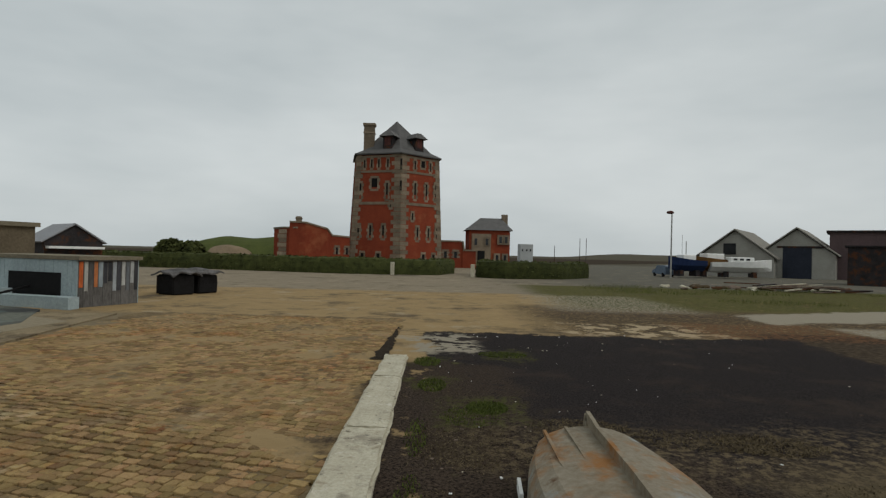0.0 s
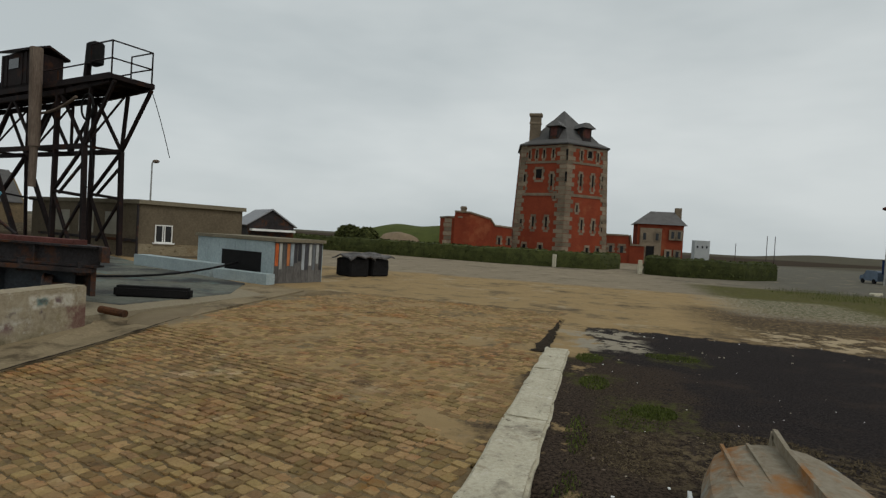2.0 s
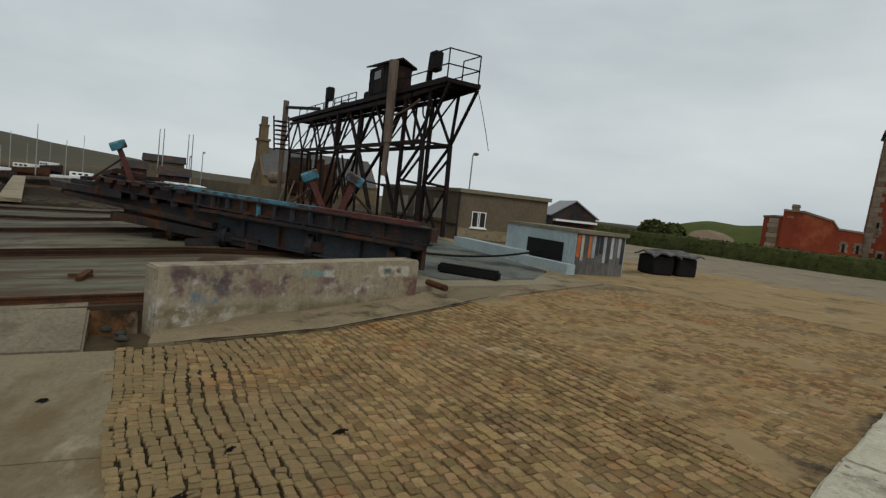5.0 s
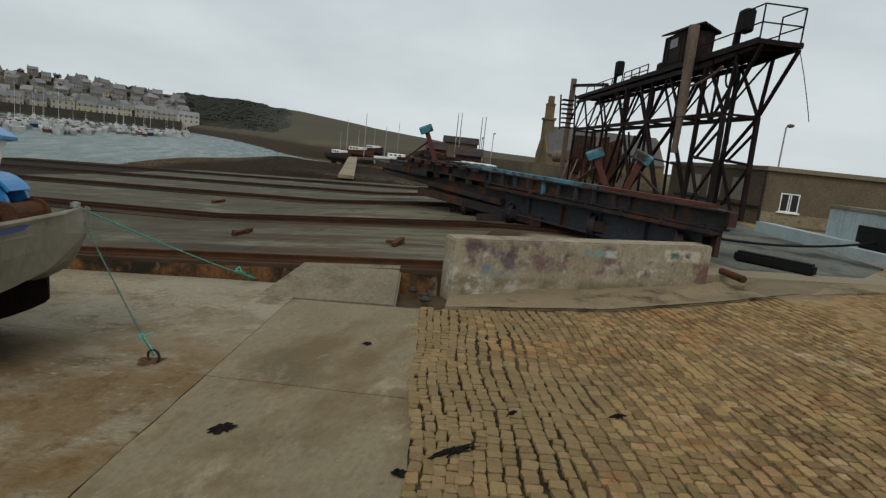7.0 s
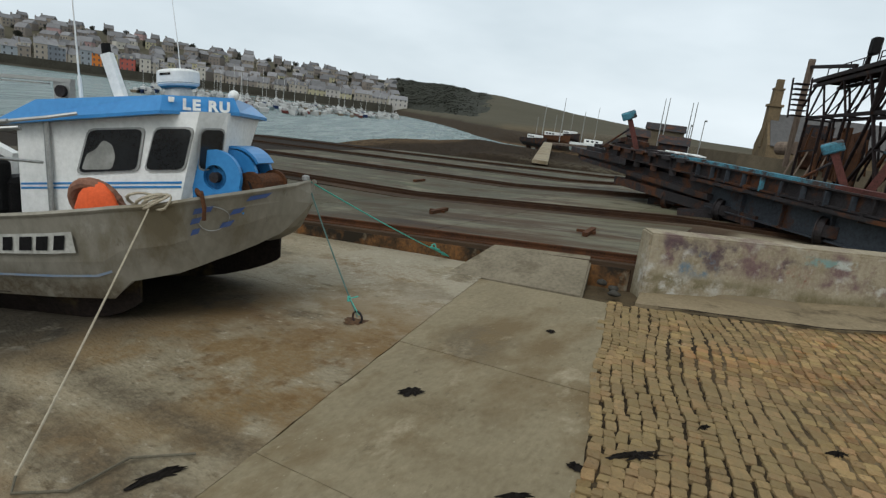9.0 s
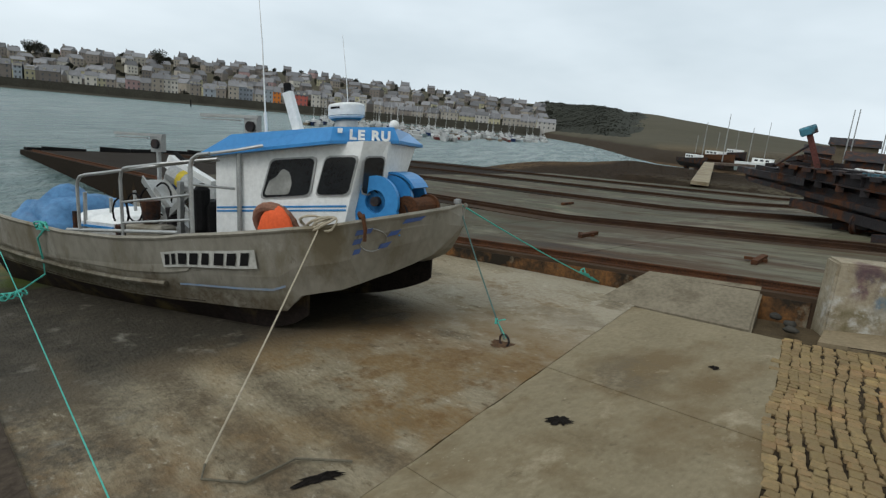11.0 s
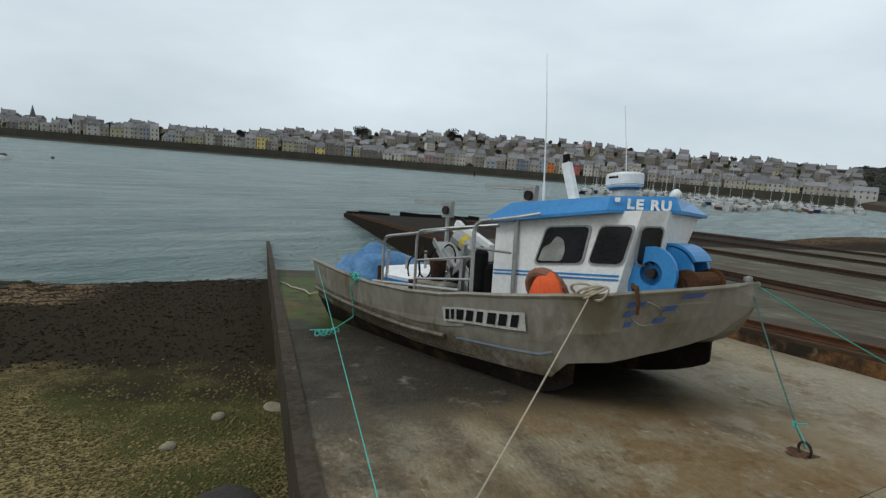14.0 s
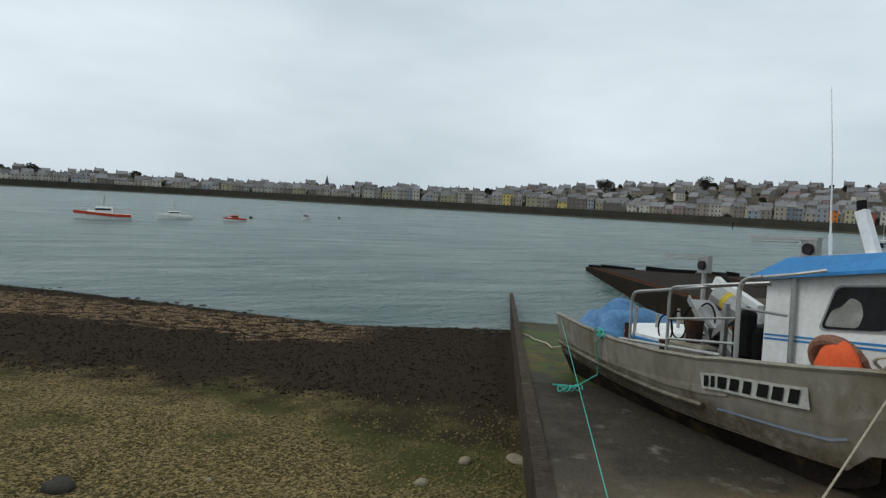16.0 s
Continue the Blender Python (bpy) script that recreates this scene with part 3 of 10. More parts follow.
    col = two(col, two(soil, (0.17, 0.13, 0.075), grain.outputs["Fac"]), math_node("MULTIPLY", litter, step(debris.outputs["Fac"], 0.46, 0.58)))
    old = two((0.13, 0.10, 0.062), (0.25, 0.20, 0.13), mid.outputs["Fac"])
    strip = math_node("MULTIPLY", math_node("MULTIPLY", step(raw.outputs["X"], -6.4, -6.7), step(raw.outputs["X"], -12, -11)), math_node("MULTIPLY", step(raw.outputs["Y"], 1.0, 1.5), step(raw.outputs["Y"], 14.6, 13.6)))
    col = two(col, old, strip)
    # beach: olive shingle, then dark weed, then a rusty band at the water
    shingle = n.new("ShaderNodeTexVoronoi")
    shingle.inputs["Scale"].default_value = 34
    l.new(geo.outputs["Position"], shingle.inputs["Vector"])
    pick = n.new("ShaderNodeSeparateColor")
    l.new(shingle.outputs["Color"], pick.inputs["Color"])
    peb = two((0.045, 0.036, 0.016), (0.25, 0.19, 0.084), step(pick.outputs["Red"], 0.0, 1.0))
    peb = two(peb, (0.055, 0.056, 0.018), step(tex(0.35, 6, 0.6).outputs["Fac"], 0.46, 0.62))
    weed = two((0.012, 0.009, 0.006), (0.05, 0.036, 0.022), grain.outputs["Fac"])
    ragged = math_node("ADD", sw, math_node("MULTIPLY", math_node("ADD", tuft.outputs["Fac"], -0.5), 7.0))
    beach = two(peb, weed, step(math_node("ADD", ragged, math_node("MULTIPLY", step(w_, -5.0, 0.5), 1.6)), 8.2, 10.8))
    brown = two((0.08, 0.052, 0.028), (0.25, 0.175, 0.10), step(pick.outputs["Red"], 0.0, 1.0))
    beach = two(beach, brown, math_node("MULTIPLY", math_node("MULTIPLY", step(ragged, 15.6, 16.2), step(ragged, 21.4, 20.2)), math_node("MULTIPLY", step(mid.outputs["Fac"], 0.44, 0.52), step(w_, -3.4, -5.4))))
    on_beach = math_node("MULTIPLY", step(s_, 0.6, 0.9), step(raw.outputs["Z"], -0.25, -0.45))
    far_beach = two(weed, (0.11, 0.06, 0.025), math_node("MULTIPLY", step(tuft.outputs["Fac"], 0.5, 0.62), step(w_, 38, 60)))
    beach = two(beach, far_beach, step(w_, 20, 24))
    col = two(col, beach, on_beach)
    # far shore: sea wall foot, then town slope and moor
    dist = n.new("ShaderNodeVectorMath")
    dist.operation = "LENGTH"
    l.new(geo.outputs["Position"], dist.inputs[0])
    farn = tex(0.035, 8, 0.7)
    moor = two((0.058, 0.053, 0.037), (0.10, 0.088, 0.06), farn.outputs["Fac"])
    col = two(col, moor, step(dist.outputs["Value"], 120, 170))
    kelp = two((0.010, 0.008, 0.006), (0.05, 0.034, 0.02), tuft.outputs["Fac"])
    kelp = two(kelp, (0.10, 0.066, 0.036), math_node("MULTIPLY", step(raw.outputs["Z"], -2.55, -2.85), step(tuft.outputs["Fac"], 0.40, 0.5)))
    kelp = two(kelp, (0.09, 0.075, 0.05), math_node("MULTIPLY", step(raw.outputs["Z"], -1.3, -0.9), step(mid.outputs["Fac"], 0.42, 0.55)))
    col = two(col, kelp, math_node("MULTIPLY", math_node("MULTIPLY", step(w_, 41, 42), step(s_, -22, -14)), step(dist.outputs["Value"], 165, 135)))
    wrack = two((0.028, 0.022, 0.016), (0.065, 0.048, 0.032), tuft.outputs["Fac"])
    low = math_node("MULTIPLY", step(math_node("ADD", raw.outputs["Z"], math_node("MULTIPLY", farn.outputs["Fac"], 2.0)), 1.6, 0.2), math_node("MULTIPLY", step(w_, 41, 42), step(dist.outputs["Value"], 125, 150)))
    col = two(col, wrack, low)
    l.new(col, b.inputs["Base Color"])
    b.inputs["Roughness"].default_value = 0.9
    b.inputs["Specular IOR Level"].default_value = 0.03
    bp = n.new("ShaderNodeBump")
    bp.inputs["Strength"].default_value, bp.inputs["Distance"].default_value = 0.6, 0.03
    hsum = math_node("ADD", grain.outputs["Fac"], math_node("MULTIPLY", math_node("MULTIPLY", shingle.outputs["Distance"], on_beach), 2.0))
    l.new(hsum, bp.inputs["Height"])
    l.new(bp.outputs["Normal"], b.inputs["Normal"])
    return m


ground = part("ground", build_ground(), ground_material(), smooth_faces=True)
tagged(ground, "harbour yard of tarmac, dirt and grass falling to a weedy shingle beach", "ground", kind="structure")


def water_material():
    m = bpy.data.materials.new("harbour_water")
    m.use_nodes = True
    n, l = m.node_tree.nodes, m.node_tree.links
    b = n["Principled BSDF"]
    geo = n.new("ShaderNodeNewGeometry")
    patch = n.new("ShaderNodeTexNoise")
    patch.inputs["Scale"].default_value, patch.inputs["Detail"].default_value = 0.06, 7
    l.new(geo.outputs["Position"], patch.inputs["Vector"])
    mx = n.new("ShaderNodeMix")
    mx.data_type = "RGBA"
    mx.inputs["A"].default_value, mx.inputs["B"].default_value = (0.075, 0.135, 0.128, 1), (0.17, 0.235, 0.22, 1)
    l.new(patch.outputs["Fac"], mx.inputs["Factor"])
    # sky sheen of wind streaks between the ripples, painted paler into the colour
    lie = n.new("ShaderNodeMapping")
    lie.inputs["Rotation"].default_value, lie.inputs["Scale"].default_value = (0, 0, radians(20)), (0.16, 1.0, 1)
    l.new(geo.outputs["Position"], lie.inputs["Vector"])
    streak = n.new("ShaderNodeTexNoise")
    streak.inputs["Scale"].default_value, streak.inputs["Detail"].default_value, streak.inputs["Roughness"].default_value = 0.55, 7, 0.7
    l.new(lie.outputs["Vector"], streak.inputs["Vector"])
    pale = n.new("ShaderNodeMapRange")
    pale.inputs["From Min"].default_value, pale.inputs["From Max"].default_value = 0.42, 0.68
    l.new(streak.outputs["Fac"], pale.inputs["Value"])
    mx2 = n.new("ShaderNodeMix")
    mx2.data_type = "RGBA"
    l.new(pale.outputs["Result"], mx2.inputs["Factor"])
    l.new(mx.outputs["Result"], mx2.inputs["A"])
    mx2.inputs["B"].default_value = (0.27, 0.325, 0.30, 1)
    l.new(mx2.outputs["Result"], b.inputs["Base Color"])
    b.inputs["Roughness"].default_value = 0.26
    b.inputs["IOR"].default_value = 1.2
    mp = n.new("ShaderNodeMapping")
    mp.inputs["Rotation"].default_value = (0, 0, radians(20))
    mp.inputs["Scale"].default_value = (0.5, 1.0, 1)
    l.new(geo.outputs["Position"], mp.inputs["Vector"])
    w1, w2 = n.new("ShaderNodeTexNoise"), n.new("ShaderNodeTexNoise")
    for t, sc, d in ((w1, 0.8, 6), (w2, 5.0, 4)):
        t.inputs["Scale"].default_value, t.inputs["Detail"].default_value = sc, d
        l.new(mp.outputs["Vector"], t.inputs["Vector"])
    ad = n.new("ShaderNodeMath")
    ad.operation, ad.inputs[1].default_value = "MULTIPLY_ADD", 0.5
    l.new(w2.outputs["Fac"], ad.inputs[0])
    l.new(w1.outputs["Fac"], ad.inputs[2])
    bp = n.new("ShaderNodeBump")
    bp.inputs["Strength"].default_value, bp.inputs["Distance"].default_value = 1.0, 1.5
    l.new(ad.outputs[0], bp.inputs["Height"])
    l.new(bp.outputs["Normal"], b.inputs["Normal"])
    return m


def build_water():
    bm = bmesh.new()
    pts = [(-4200, -4200), (2400, -4200), (2400, -300), (60, -25), (0, -12), (-7, -10), (-13.6, -3.4), (-42, 5), (-120, 60), (-480, 60), (-4200, 900)]
    bm.faces.new([bm.verts.new((x, y, WATER)) for x, y in pts])
    bmesh.ops.triangulate(bm, faces=bm.faces)
    bmesh.ops.recalc_face_normals(bm, faces=bm.faces)
    if sum(f.normal.z for f in bm.faces) < 0:
        bmesh.ops.reverse_faces(bm, faces=bm.faces)
    return bm


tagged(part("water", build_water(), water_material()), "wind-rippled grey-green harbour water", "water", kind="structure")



# ---- boat ramp: concrete slabs on a solid bed ----
def cobble_edge(w):
    """Where the setts end and the concrete begins."""
    return 0.70 + (w - 2.94) * 0.251


def joint_edge(w):
    return 2.37 + (w - 1.86) * 0.226


def ramp_prism(bm, sw, top=0.0, thick=0.3, worn=True):
    pts = []
    for (s0, w0), (s1, w1) in zip(sw, sw[1:] + sw[:1]):
        n_ = max(1, int(math.hypot(s1 - s0, w1 - w0) / 0.22))
        for k in range(n_):
            p = P(s0 + (s1 - s0) * k / n_, w0 + (w1 - w0) * k / n_)
            if k and worn:
                p += 0.014 * noise.noise_vector(p * 4.0).xy.to_3d() + 0.008 * noise.noise_vector(p * 13.0).xy.to_3d()
            pts.append(p)
    return prism(bm, pts, lambda p: ramp_z(SW(p[0], p[1])[0]) + top - thick, lambda p: ramp_z(SW(p[0], p[1])[0]) + top)


ramp = thing("boat_ramp", label="sloping concrete boat ramp with rust-brown stains", category="ramp", kind="structure")
part("ramp_bed", ramp_prism(bmesh.new(), [(-0.6, 0.55), (33, 0.65), (33, 6.9), (4, 8.3), (-0.6, 8.3)], -0.05, 3.2), M_JOINT, ramp, "dark bed under the slabs")
W0 = 0.5
def ramp_row(k, w):
    """Where the k-th cross joint of the ramp lies."""
    return joint_edge(w) if k == 0 else (5.15, 9.1, 13.0, 17.6, 22.5, 27.4, 32.5)[k - 1] + 0.03 * (w - 0.5)


for i in range(7):
    cuts = [W0, 4.45, 8.2] if i == 0 else [W0, 5.2, 8.2]
    for k, (w0, w1) in enumerate(zip(cuts, cuts[1:])):
        g = 0.005
        a, b = ramp_row(i, w1), ramp_row(i + 1, w1)
        w1b, w1a = min(w1, face_w(b) - 0.05), min(w1, face_w(a) - 0.05)
        pts = [(ramp_row(i, w0) + g, w0 + g), (ramp_row(i + 1, w0) - g, w0 + g), (b - g, w1b - g), (a + g, w1a - g)]
        mat = M_CONCRETE if i < 2 else (M_WETCONCRETE, M_PALECONCRETE)[k] if i < 3 else M_MOSSY
        part("concrete_slab", ramp_prism(bmesh.new(), pts, random.uniform(-0.006, 0.0), 0.25), mat, ramp)
for w0, w1 in ((0.3, 2.3), (2.3, 4.45), (4.45, 7.3)):
    g = 0.004
    pts = [(cobble_edge(w0) - 0.03, w0 + g), (joint_edge(w0) - g, w0 + g), (joint_edge(w1) - g, w1 - g), (cobble_edge(w1) - 0.03, w1 - g)]
    part("concrete_slab", ramp_prism(bmesh.new(), pts, random.uniform(-0.004, 0.002), 0.25), M_APRON, ramp)
# the upstanding kerb along the beach side
bm = bmesh.new()
prism(bm, [P(2.2, 0.36), P(31.2, 0.46), P(31.2, 0.62), P(2.2, 0.52)], -4.0, lambda p: -0.28 - 0.088 * SW(p[0], p[1])[0])
part("edge_wall", bm, material("ramp_edge_concrete", (0.075, 0.058, 0.042), (0.022, 0.016, 0.012), rough=0.8, scale=1.4, fine=16, bump=0.7, more=(((0.058, 0.048, 0.036), 1.6, 0.52), ((0.21, 0.19, 0.155), 2.4, 0.6)),
                               stain=(0.055, 0.075, 0.015), stain_scale=0.4, stain_at=0.56), ramp, "low wall edge, mossy towards the water")

# ---- slip with rails, higher than the boat ramp ----
M_RAILBED = material("rust_stained_strip", (0.085, 0.055, 0.034), (0.028, 0.02, 0.014), rough=0.85, scale=0.8, fine=14, bump=0.5, amount=1.0, stretch=(0.2, 1.2, 1), turn=-120,
                     stain=(0.125, 0.10, 0.068), stain_scale=0.7, stain_at=0.56, more=(((0.022, 0.017, 0.012), 1.4, 0.55),))
shore_stain(M_RAILBED, (0.016, 0.012, 0.008), 14, 60, 4, 60, 1.5, 0.5, 0.20, 4.0, None, 0.85)
shore_stain(M_RAILBED, (0.26, 0.22, 0.15), -9, 0.9, 6, 14.2, 0.3, 1.2, 0.18, 0.5, None, 0.75)
slip = thing("rail_slip", label="wide concrete slipway with rusty rails running into the water", category="slipway", kind="structure")
bm = bmesh.new()
cols = [-6.5, -2.3, 1.7, 1.8, 4, 7, 10, 14, 20, 28, 37, 46]
near = [P(s, lerp(s, [(-6.5, 12.6), (-2.3, 10.45), (1.75, 8.42)]) if s < 1.75 else face_w(s)) for s in cols]
far = [P(s, 41) for s in cols]
for (p, q, r, t), a, b in zip(zip(near, near[1:], far[1:], far), cols, cols[1:]):
    top = [bm.verts.new((v.x, v.y, slip_z(c))) for v, c in ((p, a), (q, b), (r, b), (t, a))]
    bm.faces.new(top[::-1])
bmesh.ops.remove_doubles(bm, verts=bm.verts, dist=0.001)
bmesh.ops.recalc_face_normals(bm, faces=bm.faces)
for f in bm.faces:
    if f.normal.z < 0:
        f.normal_flip()
ext = bmesh.ops.extrude_face_region(bm, geom=list(bm.faces))
for v in [g for g in ext["geom"] if isinstance(g, bmesh.types.BMVert)]:
    v.co.z = -4.2
bmesh.ops.recalc_face_normals(bm, faces=bm.faces)
part("slip_slab", bm, M_RAILBED, slip, "rust-brown stained concrete")
M_SLIPPANEL = material("slip_panel_concrete", (0.215, 0.20, 0.14), (0.08, 0.073, 0.047), rough=0.65, scale=0.7, fine=9, bump=0.4, amount=1.0, vary=0.13,
                       stain=(0.07, 0.042, 0.022), stain_scale=0.6, stain_at=0.47, stretch=(0.22, 1.1, 1), turn=-120,
                       more=(((0.088, 0.094, 0.054), 0.5, 0.50), ((0.21, 0.195, 0.15), 1.0, 0.58), ((0.045, 0.033, 0.023), 0.8, 0.55), ((0.13, 0.075, 0.036), 2.2, 0.60), ((0.055, 0.045, 0.032), 6.0, 0.60)))
shore_stain(M_SLIPPANEL, (0.05, 0.045, 0.028), 7.5, 60, 5, 60, 1.2, 0.5, 0.36, 5.0)
shore_stain(M_SLIPPANEL, (0.055, 0.036, 0.02), 4.5, 60, 5, 60, 1.0, 0.7, 0.50, 4.0, None, 0.7)
pr_ = random.Random(8)
for w0, w1 in ((8.95, 13.9), (15.85, 21.3), (23.25, 28.3), (30.25, 35.3), (37.25, 40.9)):
    cut_s = [1.8 if w0 < 9 else -2.0]
    while cut_s[-1] < 25:
        step_s = pr_.uniform(3.4, 5.6)
        nxt = cut_s[-1] + step_s
        cut_s.append(10.0 if cut_s[-1] < 10 < nxt + 1.5 else nxt)
    for a, b in zip(cut_s, cut_s[1:]):
        if a < -0.2 < b:
            a = -0.2
        pts = [P(a + 0.012, w0), P(b - 0.012, w0), P(b - 0.012, w1), P(a + 0.012, w1)]
        zf = lambda p: slip_z(SW(p[0], p[1])[0])
        part("slip_panel", prism(bmesh.new(), pts, lambda p: zf(p) - 0.06, lambda p: zf(p) + 0.008), M_SLIPPANEL, slip)
M_FACE = material("rusty_slip_face", (0.23, 0.105, 0.036), (0.06, 0.04, 0.024), rough=0.85, scale=1.2, fine=18, bump=0.5,
                  stain=(0.03, 0.024, 0.017), stain_scale=0.9, stain_at=0.47, more=(((0.19, 0.16, 0.11), 2.0, 0.57),))
bm = bmesh.new()
for a, b in zip(cols[3:8], cols[4:9]):
    p, q = P(a, face_w(a) - 0.03), P(b, face_w(b) - 0.03)
    n_ = P(0, 0.05)
    vs = [bm.verts.new((v.x, v.y, z)) for v, z in ((p, -4), (q, -4), (q, slip_z(b) - 0.06), (p, slip_z(a) - 0.06))]
    ws = [bm.verts.new((v.co.x + n_.x, v.co.y + n_.y, v.co.z)) for v in vs]
    bm.faces.new(vs), bm.faces.new(ws[::-1])
    for i in range(4):
        bm.faces.new((vs[i], ws[i], ws[(i + 1) % 4], vs[(i + 1) % 4]))
bmesh.ops.recalc_face_normals(bm, faces=bm.faces)
part("slip_face", bm, M_FACE, slip, "rust-streaked retaining face")
M_RAIL = material("dark_rusty_rail", (0.075, 0.04, 0.023), (0.03, 0.02, 0.014), rough=0.8, metal=0.2, scale=3, fine=40, bump=0.5)
RAIL_W = [8.62, 15.2, 22.6, 29.6, 36.6]
for k, w in enumerate(RAIL_W):
    for dw in ((0.0,) if k == 0 else (-0.55, 0.0)):
        bm = bmesh.new()
        pts = [P(s, (w + dw) if k else face_w(s) + 0.28, slip_z(s)) for s in (1.75 if k == 0 else -2.5, 2.5, 4, 7, 10, 16, 24, 34, 44)]
        for p, q in zip(pts, pts[1:]):
            z = Vector((0, 0, 1))
            beam(bm, p + z * 0.012, q + z * 0.012, 0.24 if k == 0 else 0.14, 0.024)
            beam(bm, p + z * 0.055, q + z * 0.055, 0.02, 0.07)
            beam(bm, p + z * 0.10, q + z * 0.10, 0.055, 0.026)
        part("rail", bm, M_RAIL if k else M_RUST, slip, "rusty flat-bottomed rail")
    bm = bmesh.new()
    if k:
        for s0, s1 in ((-2.5, 10), (10, 44)):
            a, b = P(s0, w - 0.28, slip_z(s0) + 0.01), P(s1, w - 0.28, slip_z(s1) + 0.01)
            beam(bm, a, b, 1.9, 0.03)
        part("rail_bed", bm, M_RAILBED, slip, "dark rust-stained strip under the rails")
for s, w in ((7.0, 11.2), (3.2, 10.6), (12.5, 18.5)):
    bm = bmesh.new()
    beam(bm, P(s, w, slip_z(s) + 0.05), P(s + 0.1, w + 0.85, slip_z(s) + 0.05), 0.10, 0.08)
    beam(bm, P(s - 0.06, w + 0.5, slip_z(s) + 0.04), P(s + 0.3, w + 0.42, slip_z(s) + 0.03), 0.07, 0.05)
    tagged(part("timber_baulk", bm, M_RUST), "short rusty baulk lying on the slip concrete", "timber", "baulks on the slip")
# broken, weed-black timbers along the slip's end
et = random.Random(31)
w_ = face_w(46) + 0.2
while w_ < 34:
    ln_ = et.uniform(0.8, 3.2)
    bm = bmesh.new()
    beam(bm, P(45.7 + et.uniform(-0.3, 0.2), w_, slip_z(45.7) + et.uniform(0.05, 0.16)), P(45.7 + et.uniform(-0.3, 0.2), w_ + ln_, slip_z(45.7) + et.uniform(0.05, 0.16)), 0.35, et.uniform(0.16, 0.4))
    part("end_timber", bm, M_BLACK, slip, "weed-black broken timber")
    w_ += ln_ + et.choice([0.05, 0.1, 0.9])
# sloping patch of concrete from the ramp up to the rail
bm = bmesh.new()
c0, c1, c2, c3 = P(2.12, 7.38, ramp_z(2.12) - 0.03), P(4.2, 7.36, ramp_z(4.2) - 0.03), P(4.0, 8.45, slip_z(4.0) + 0.02), P(2.42, 8.6, slip_z(2.42) + 0.02)
vs = [bm.verts.new(v + Vector((0, 0, dz))) for dz in (-0.5, 0.02) for v in (c0, c1, c2, c3)]
for f in ((0, 3, 2, 1), (4, 5, 6, 7), (0, 1, 5, 4), (1, 2, 6, 5), (2, 3, 7, 6), (3, 0, 4, 7)):
    bm.faces.new([vs[i] for i in f])
bmesh.ops.recalc_face_normals(bm, faces=bm.faces)
bmesh.ops.bevel(bm, geom=bm.edges[:], offset=0.03, segments=2, affect="EDGES")
tagged(part("concrete_wedge", bm, material("wedge_concrete", (0.25, 0.212, 0.15), (0.11, 0.092, 0.062), rough=0.85, scale=1.6, fine=18, bump=0.6, amount=1.0, stain=(0.11, 0.09, 0.06), stain_scale=1.3, stain_at=0.55)),
       "pale rough concrete wedge laid up to the rail", "ramp", kind="structure")

# ---- low wall at the head of the slip ----
CW_A, CW_B = Vector((-7.74, 2.68, 0)), Vector((-7.68, 7.14, 0))
M_OLDWALL = material("flaking_painted_concrete", (0.37, 0.32, 0.23), (0.20, 0.165, 0.11), rough=0.85, scale=1.6, fine=18, bump=0.6, amount=1.0,
                     stain=(0.36, 0.33, 0.265), stain_scale=3.0, stain_at=0.57,
                     more=(((0.21, 0.17, 0.105), 5.0, 0.55), ((0.12, 0.095, 0.065), 2.2, 0.60), ((0.40, 0.375, 0.32), 7.0, 0.62)))
# layers of old paint: along the wall, then up it
for colour, y0, y1, z0, z1, at, scale_ in (((0.14, 0.085, 0.085), 2.9, 6.4, 0.02, 0.50, 0.45, 1.7), ((0.085, 0.06, 0.066), 2.9, 3.9, 0.05, 0.42, 0.46, 2.6), ((0.075, 0.05, 0.055), 4.3, 6.6, 0.14, 0.36, 0.54, 3.4),
                                           ((0.12, 0.17, 0.21), 3.15, 3.65, -0.05, 0.25, 0.46, 3.2), ((0.43, 0.41, 0.355), 3.0, 3.75, -0.40, -0.08, 0.44, 2.4), ((0.40, 0.38, 0.33), 3.7, 4.6, 0.0, 0.30, 0.55, 4.0),
                                           ((0.19, 0.065, 0.05), 4.4, 4.9, 0.02, 0.24, 0.52, 4.0), ((0.15, 0.125, 0.07), 2.7, 7.2, -0.7, -0.10, 0.40, 2.0), ((0.13, 0.065, 0.055), 6.6, 7.3, -0.35, 0.30, 0.44, 2.6), ((0.47, 0.45, 0.40), 2.7, 3.3, -0.5, 0.30, 0.50, 3.4), ((0.44, 0.42, 0.36), 5.2, 6.3, -0.05, 0.18, 0.52, 4.4), ((0.36, 0.24, 0.21), 4.0, 6.0, 0.22, 0.46, 0.58, 3.0)):
    shore_stain(M_OLDWALL, colour, y0, y1, z0, z1, 0.07, scale_, at, 0.35, ((0, 1, 0), (0, 0, 1)), 0.72)
for colour, y0, y1, z0, z1, at in (((0.17, 0.28, 0.26), 4.72, 5.22, 0.28, 0.38, 0.40), ((0.42, 0.44, 0.39), 5.14, 5.42, 0.28, 0.39, 0.42), ((0.46, 0.43, 0.36), 6.22, 6.92, 0.28, 0.46, 0.38),
                                   ((0.10, 0.16, 0.15), 6.34, 6.50, 0.31, 0.43, 0.36), ((0.10, 0.055, 0.06), 6.62, 6.72, 0.32, 0.42, 0.34), ((0.03, 0.025, 0.02), 6.36, 6.52, 0.36, 0.39, 0.30)):
    shore_stain(M_OLDWALL, colour, y0, y1, z0, z1, 0.03, 6.0, at, 0.16, ((0, 1, 0), (0, 0, 1)), 0.7)
bm = bmesh.new()
